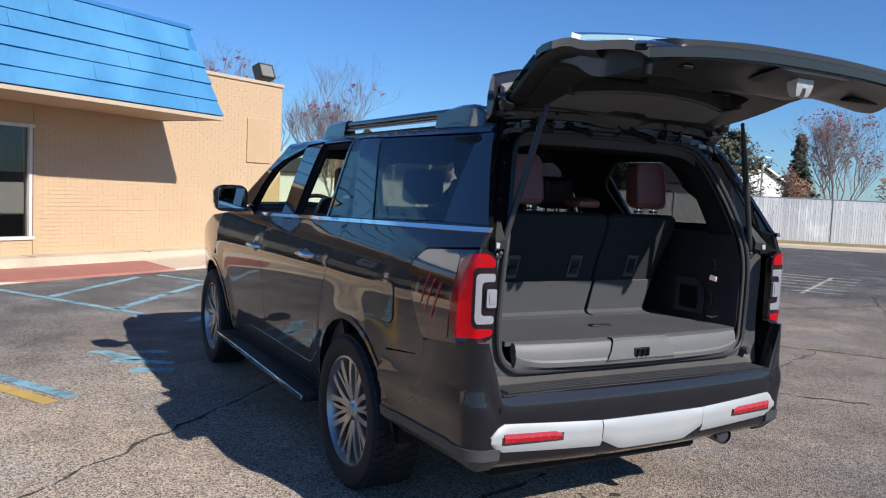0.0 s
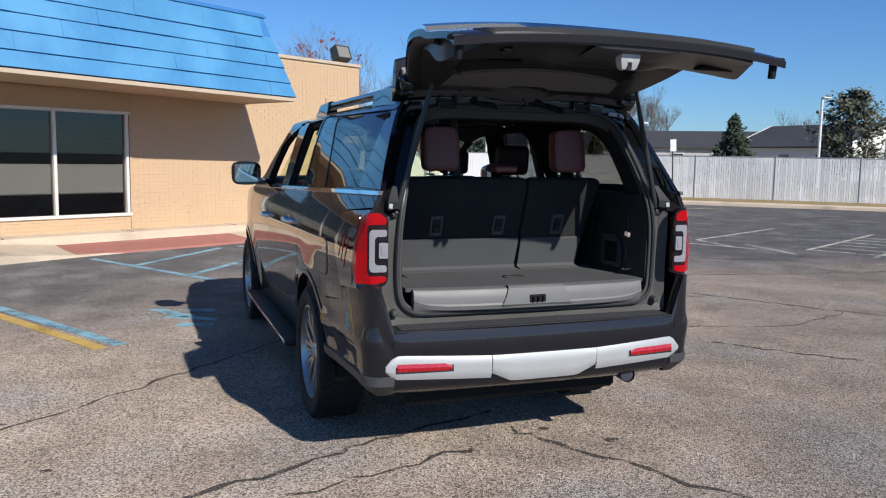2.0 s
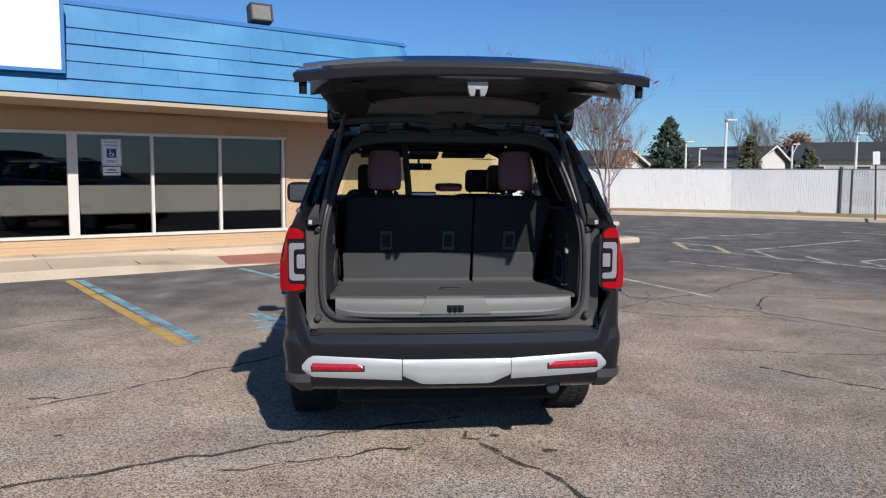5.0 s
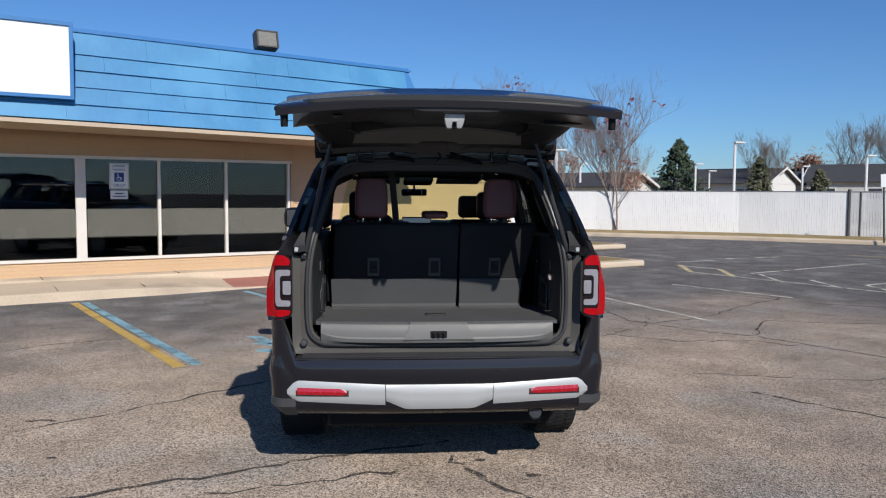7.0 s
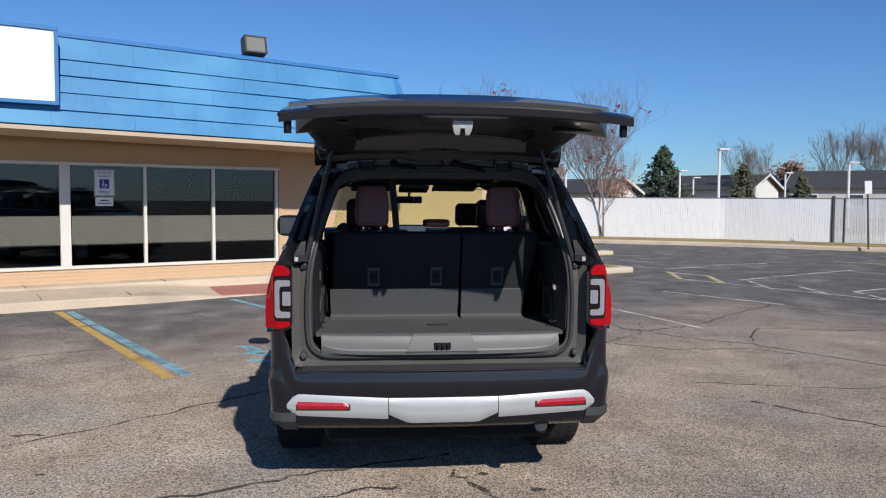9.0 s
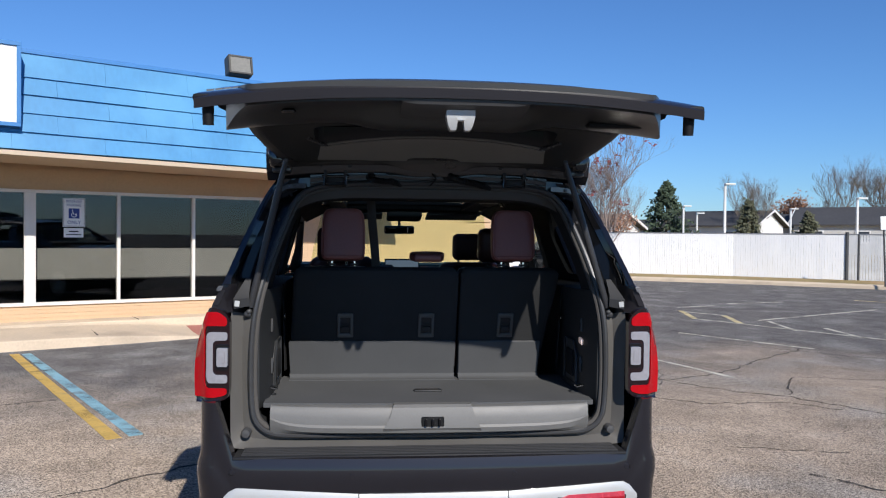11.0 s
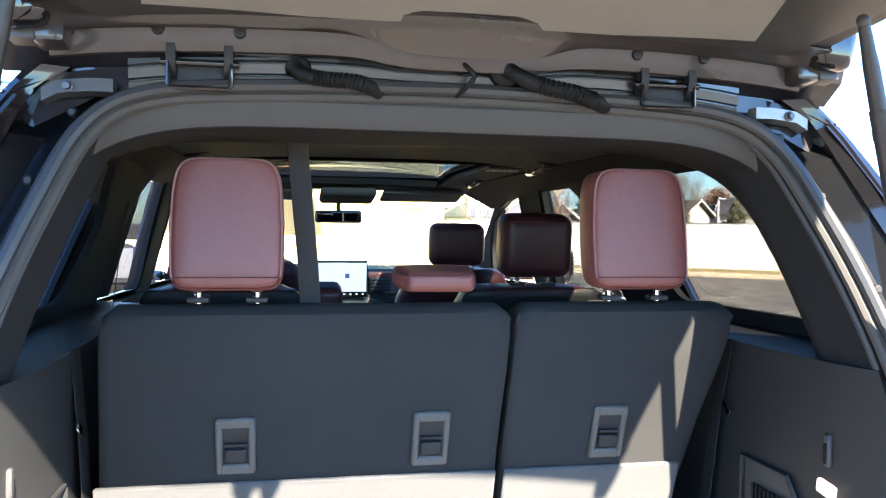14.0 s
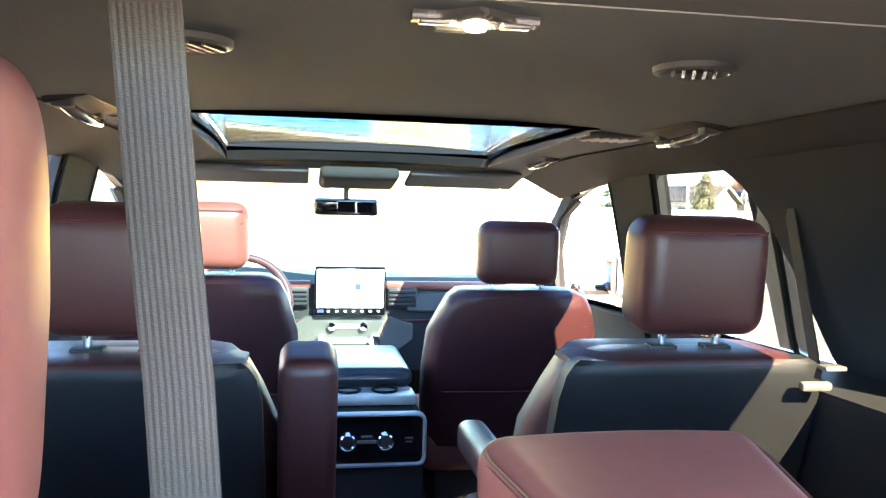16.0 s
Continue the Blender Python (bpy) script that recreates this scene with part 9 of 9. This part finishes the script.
# oxblood backs and headrests take the darker copy, shade put into their colour
for x in (0.468, -0.468):
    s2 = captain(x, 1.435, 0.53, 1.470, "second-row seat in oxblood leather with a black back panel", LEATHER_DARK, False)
    bm = bm_new()
    loft(bm, [[Vector((x + px * 0.236 * ww, 1.415 + dy - 0.018 + 0.012 * abs(px) ** 8, z)) for px in (-1, -0.95, -0.85, -0.4, 0, 0.4, 0.85, 0.95, 1)] + [Vector((x + px * 0.236 * ww, 1.415 + dy + 0.03, z)) for px in (1, 0.5, 0, -0.5, -1)] for z, dy, ww in ((0.95, 0.195, 0.96), (1.1, 0.145, 1.0), (1.25, 0.092, 1.0), (1.40, 0.042, 0.985), (1.440, 0.029, 0.955), (1.458, 0.026, 0.91), (1.466, 0.030, 0.86))])
    emit("back_panel", bm, BACK_PANEL, s2, "smooth black back panel", 40)
    bm = bm_new()
    loft(bm, [[Vector((x + px * 0.206, 1.415 + py + 0.015 * abs(px) ** 6 * (py < 0.05), 1.470 + pz - 0.010 * abs(px) ** 6)) for py, pz in ((0.008, -0.012), (0.010, -0.006), (0.016, -0.001), (0.10, 0.003), (0.145, 0.000), (0.15, -0.014))] for px in [k / 8 for k in range(-8, 9)]])
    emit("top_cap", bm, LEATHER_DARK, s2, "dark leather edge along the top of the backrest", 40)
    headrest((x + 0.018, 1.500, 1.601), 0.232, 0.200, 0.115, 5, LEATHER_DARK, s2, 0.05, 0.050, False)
    if x > 0:
        bm = rbox((x - 0.298, 1.66, 1.235), (0.062, 0.34, 0.07), 0.022, None, 4)
        emit("armrest", bm, LEATHER_DARK, s2, "padded armrest folded down", 60)
        bm = bm_new()
        box(bm, (x + 0.195, 1.408, 1.425), (0.055, 0.016, 0.015), pose(0, 0, 0, 12, 0, 0), 0.005, 2)
        box(bm, (x + 0.235, 1.425, 1.452), (0.040, 0.030, 0.008), None, 0.003, 2)
        emit("fold_lever", bm, SATIN_PANEL, s2, "pale plastic folding lever", 40)
    else:
        bm = rbox((x + 0.302, 1.52, 1.30), (0.092, 0.12, 0.36), 0.024, pose(0, 0, 0, 10, 0, 0), 4)
        emit("armrest", bm, LEATHER_DARK, s2, "dark oxblood leather armrest folded upright", 60)
for x, up in ((0.458, 0.0), (-0.458, 0.036)):
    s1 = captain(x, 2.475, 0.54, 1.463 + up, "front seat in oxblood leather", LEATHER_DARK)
    # left headrest keeps the lit leather tone, the right one the shaded copy
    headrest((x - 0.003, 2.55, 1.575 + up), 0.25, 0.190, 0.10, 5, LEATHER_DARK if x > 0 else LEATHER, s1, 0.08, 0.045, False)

# ---------------------------------------------------------------- console, dashboard, screen
bm = bm_new()
rings = []
for y, zt, hw in ((2.345, 1.13, 0.150), (2.42, 1.148, 0.150), (2.56, 1.15, 0.152), (2.85, 1.16, 0.152), (3.25, 1.12, 0.155), (3.5, 1.10, 0.16)):
    rings.append([Vector((-hw, y, 0.72)), Vector((hw, y, 0.72)), Vector((hw, y, zt - 0.02)), Vector((hw - 0.02, y, zt)), Vector((-hw + 0.02, y, zt)), Vector((-hw, y, zt - 0.02))])
loft(bm, rings)
console = emit("centre_console", bm, TRIM_DARK, label="dark centre console with rear controls", smooth=30)
bm = rbox((0.0, 2.71, 1.205), (0.28, 0.42, 0.06), 0.03, None, 4)
emit("console_lid", bm, CONSOLE_LID, console, "smooth console lid", 60)
bm = bm_new()
box(bm, (0.0, 2.46, 1.165), (0.275, 0.11, 0.03), None, 0.008, 2)
emit("cup_tray", bm, SILVER_TRIM, console, "bright cup holder surround")
for dx in (-0.052, 0.052):
    bm = bm_new()
    revolve(bm, [(0.038, 0.0), (0.038, 0.006), (0.034, 0.006), (0.034, -0.01), (0.0, -0.01)], 20, "z", (dx, 2.46, 1.182))
    emit("cup_holder", bm, SOFT_BLACK, console)
bm = bm_new()
outer = rounded([(-0.156, 1.003), (0.156, 1.003), (0.156, 1.150), (-0.156, 1.150)], 0.030, 6)
inner = shrink(outer, 0.010)
loft(bm, [[Vector((x, y, z)) for x, z in line] for line, y in ((outer, 2.352), (outer, 2.328), (shrink(outer, 0.003), 2.324), (shrink(outer, 0.007), 2.324), (inner, 2.330), (inner, 2.352))], caps=False)
emit("panel_frame", bm, SILVER_TRIM, console, "bright rounded frame round the rear controls", 40)
bm = bm_new()
prism(bm, shrink(outer, 0.009), lambda x, z: Vector((x, 2.334, z)), (0, 0.02, 0))
emit("control_panel", bm, GLOSS_BLACK, console)
for dx in (-0.057, 0.044):
    bm = bm_new()
    revolve(bm, [(0.0, -0.014), (0.013, -0.014), (0.015, -0.012), (0.017, 0.004)], 24, "y", (dx, 2.334, 1.073))
    knob = emit("rotary_knob", bm, BLACK_PLASTIC, console)
    bm = bm_new()
    revolve(bm, [(0.0165, -0.012), (0.019, -0.014), (0.0225, -0.011), (0.0225, 0.0), (0.0165, 0.0)], 28, "y", (dx, 2.334, 1.073))
    emit("knob_ring", bm, CHROME, knob)
for c, sz in (((-0.006, 2.331, 1.072), (0.052, 0.006, 0.007)), ((-0.006, 2.331, 1.086), (0.030, 0.006, 0.004)), ((0.108, 2.331, 1.080), (0.022, 0.006, 0.004)), ((0.108, 2.331, 1.070), (0.018, 0.006, 0.003))):
    bm = bm_new()
    box(bm, c, sz)
    emit("panel_mark", bm, SATIN_PANEL, console)

bm = bm_new()
rings = []
for k in range(21):
    x = -0.84 + 1.68 * k / 20
    hood = 0.035 * math.exp(-((x + 0.42) / 0.20) ** 2)
    rings.append([Vector((x, 3.60, 1.0)), Vector((x, 3.56, 1.16)), Vector((x, 3.55, 1.28)), Vector((x, 3.545, 1.37 + hood)), Vector((x, 3.58, 1.405 + hood)), Vector((x, 3.75, 1.42 + 0.4 * hood)), Vector((x, 4.05, 1.375)), Vector((x, 4.05, 0.95))])
loft(bm, rings)
dash = emit("dashboard", bm, TRIM_DARK, label="dark dashboard with oxblood trim band", smooth=35)
for x0, x1 in ((-0.80, -0.155), (0.155, 0.80)):
    bm = bm_new()
    box(bm, ((x0 + x1) / 2, 3.535, 1.375), (x1 - x0, 0.03, 0.035), None, 0.010, 2)
    emit("dash_band", bm, LEATHER, dash, "oxblood leather dash band")
    bm = bm_new()
    box(bm, ((x0 + x1) / 2, 3.538, 1.225), (x1 - x0, 0.012, 0.008), None, 0.003, 1)
    emit("dash_seam", bm, STITCH, dash)
bm = bm_new()
box(bm, (0.49, 3.536, 1.305), (0.50, 0.02, 0.085), None, 0.008, 1)
emit("dash_panel", bm, GREY_PLASTIC, dash, "dark satin dash panel")
bm = bm_new()
loft(bm, [[Vector((-0.170, y, 1.245)), Vector((0.165, y, 1.245)), Vector((0.270, y, 1.21)), Vector((0.270, y, 1.15)), Vector((0.170, y, 1.075)), Vector((-0.190, y, 1.075)), Vector((-0.240, y, 1.12)), Vector((-0.240, y, 1.20))] for y in (3.515, 3.56)])
stack = emit("climate_panel", bm, CLIMATE_PANEL, dash, "bright metal climate control panel")
for dx, z, r in ((-0.068, 1.205, 0.020), (0.062, 1.205, 0.020), (-0.113, 1.145, 0.026), (0.107, 1.145, 0.028)):
    bm = bm_new()
    revolve(bm, [(0.0, -0.028), (r * 0.8, -0.027), (r * 0.9, -0.02), (r, 0.0)], 22, "y", (dx, 3.515, z))
    emit("rotary_knob", bm, CHROME, dash)
for z, w, h in ((1.205, 0.10, 0.02), (1.145, 0.16, 0.026)):
    bm = bm_new()
    box(bm, (-0.003, 3.512, z), (w, 0.01, h), None, 0.003, 1)
    emit("button_bar", bm, SIGN_WHITE, stack)
for x in (-0.225, 0.225):
    bm = bm_new()
    box(bm, (x, 3.53, 1.325), (0.125, 0.02, 0.085), None, 0.008, 2)
    v = emit("air_vent", bm, BLACK_PLASTIC, dash, "dash air vent")
    for k in range(4):
        bm = bm_new()
        box(bm, (x, 3.515, 1.297 + 0.018 * k), (0.11, 0.012, 0.006), pose(0, 0, 0, 20, 0, 0))
        emit("vent_slat", bm, RIM_DARK, dash)
tilt = pose(0, 0, 0, 8, 0, 0)
bm = bm_new()
box(bm, (0.004, 3.475, 1.356), (0.288, 0.022, 0.206), tilt, 0.008, 2)
scr = emit("touch_screen", bm, GLOSS_BLACK, dash, "lit touch screen")
bm = bm_new()
box(bm, (0.004, 3.4625, 1.366), (0.272, 0.002, 0.162), tilt)
emit("display", bm, SCREEN_GLOW, dash, "bright white display")
bm = bm_new()
box(bm, (0.034, 3.4605, 1.374), (0.024, 0.002, 0.026), tilt)
emit("display_icon", bm, SCREEN_ICON, dash)
for k in range(7):
    bm = bm_new()
    box(bm, (-0.083 + 0.034 * k, 3.472, 1.272), (0.012, 0.002, 0.007), tilt)
    emit("screen_key", bm, SIGN_WHITE, scr)
bm = bm_new()
box(bm, (-0.115, 3.471, 1.273), (0.026, 0.002, 0.012), tilt)
emit("screen_tab", bm, SCREEN_ICON, dash)
# steering wheel
sm = Matrix.Translation((-0.42, 3.30, 1.325)) @ pose(0, 0, 0, -24, 0, 0)
bm = bm_new()
tube(bm, [sm @ Vector((0.185 * math.cos(a), 0, 0.185 * math.sin(a))) for a in [k * 2 * math.pi / 36 for k in range(37)]], 0.016, 10, caps=False)
sw = emit("steering_wheel", bm, LEATHER_DARK, dash, "dark leather steering wheel", 60)
bm = bm_new()
box(bm, (0, 0.02, 0), (0.17, 0.06, 0.13), None, 0.03, 3)
box(bm, (-0.12, 0.01, 0.0), (0.12, 0.025, 0.045), None, 0.008, 2)
box(bm, (0.12, 0.01, 0.0), (0.12, 0.025, 0.045), None, 0.008, 2)
box(bm, (0.0, 0.01, -0.12), (0.05, 0.025, 0.12), None, 0.008, 2)
bmesh.ops.transform(bm, matrix=sm, verts=bm.verts)
emit("wheel_hub", bm, BLACK_PLASTIC, dash)
# rear-view mirror, overhead console, visors
bm = rbox((-0.027, 3.285, 1.698), (0.245, 0.035, 0.066), 0.016, pose(0, 0, 0, 6, 0, 0), 4)
rv = emit("rear_view_mirror", bm, GLOSS_BLACK, None, "black rear-view mirror", 60)
bm = bm_new()
box(bm, (0.013, 3.264, 1.697), (0.15, 0.004, 0.046), pose(0, 0, 0, 6, 0, 0), 0.001, 1)
emit("mirror_face", bm, MIRROR_GLASS, rv)
bm = bm_new()
tube(bm, [(-0.027, 3.29, 1.72), (-0.027, 3.31, 1.76), (-0.02, 3.26, 1.80)], 0.011, 8)
emit("mirror_stem", bm, BLACK_PLASTIC, rv)
bm = rbox((0.0, 3.02, 1.800), (0.27, 0.24, 0.045), 0.02, pose(0, 0, 0, -8, 0, 0), 3)
emit("overhead_console", bm, TRIM_GREY, None, "overhead console with switches", 60)
for sx in (1, -1):
    bm = rbox((sx * 0.37, 3.02, 1.805), (0.40, 0.18, 0.022), 0.009, pose(0, 0, 0, -12, 0, 0), 2)
    emit("sun_visor", bm, HEADLINER_M, None, "grey sun visor", 50)
bm = bm_new()
box(bm, (0, 2.4, 0.70), (1.66, 3.3, 0.03))
emit("cabin_floor", bm, CARPET, None, "dark carpeted cabin floor", 40)
bm = bm_new()
box(bm, (0, 4.07, 0.9), (1.68, 0.03, 0.95))
emit("bulkhead", bm, SOFT_BLACK)

# ceiling belt for the middle rear seat, and the outer belts
def belt_strip(name, pts, w, wdir, label, mat=WEBBING):
    bm = bm_new()
    wd = Vector(wdir).normalized() * w / 2
    rings = []
    for i, p in enumerate(pts):
        p = Vector(p)
        d = (Vector(pts[min(i + 1, len(pts) - 1)]) - Vector(pts[max(i - 1, 0)])).normalized()
        nrm = d.cross(wd).normalized() * 0.0012
        rings.append([p + wd * k + nrm * (1 + 0.22 * (j % 2)) for j, k in enumerate([q / 10 for q in range(-10, 11)])] + [p + wd * k - nrm for k in (1, 0, -1)])
    loft(bm, rings)
    return emit(name, bm, mat, None, label, 14)


belt_strip("ceiling_belt", [(-0.268, 0.70, 1.892), (-0.262, 0.70, 1.82), (-0.251, 0.70, 1.69), (-0.242, 0.70, 1.60), (-0.235, 0.70, 1.50), (-0.228, 0.705, 1.38), (-0.222, 0.71, 1.15)], 0.042, (1, -0.25, 0), "grey seat belt hanging from the ceiling")
for sx in (1, -1):
    belt_strip("shoulder_belt", [(sx * 0.765, 1.66, 1.72), (sx * 0.785, 1.64, 1.58), (sx * 0.80, 1.60, 1.40), (sx * 0.78, 1.56, 1.05)], 0.047, (0.2 * sx, 1, 0), "black seat belt by the rear pillar", WEBBING_DARK)
    bm = rbox((sx * 0.660, 0.642, 1.272), (0.006, 0.036, 0.016), 0.002, pose(0, 0, 0, 35 * sx, 0, 0), 2)
    emit("belt_tongue", bm, CHROME, None, "bright metal belt tongue")
    belt_strip("third_row_belt", [(sx * 0.672, 0.66, 1.42), (sx * 0.668, 0.70, 1.25), (sx * 0.665, 0.74, 1.0)], 0.047, (0.1, 1, 0), "black seat belt beside the bench", WEBBING_DARK)
wall_bricks()
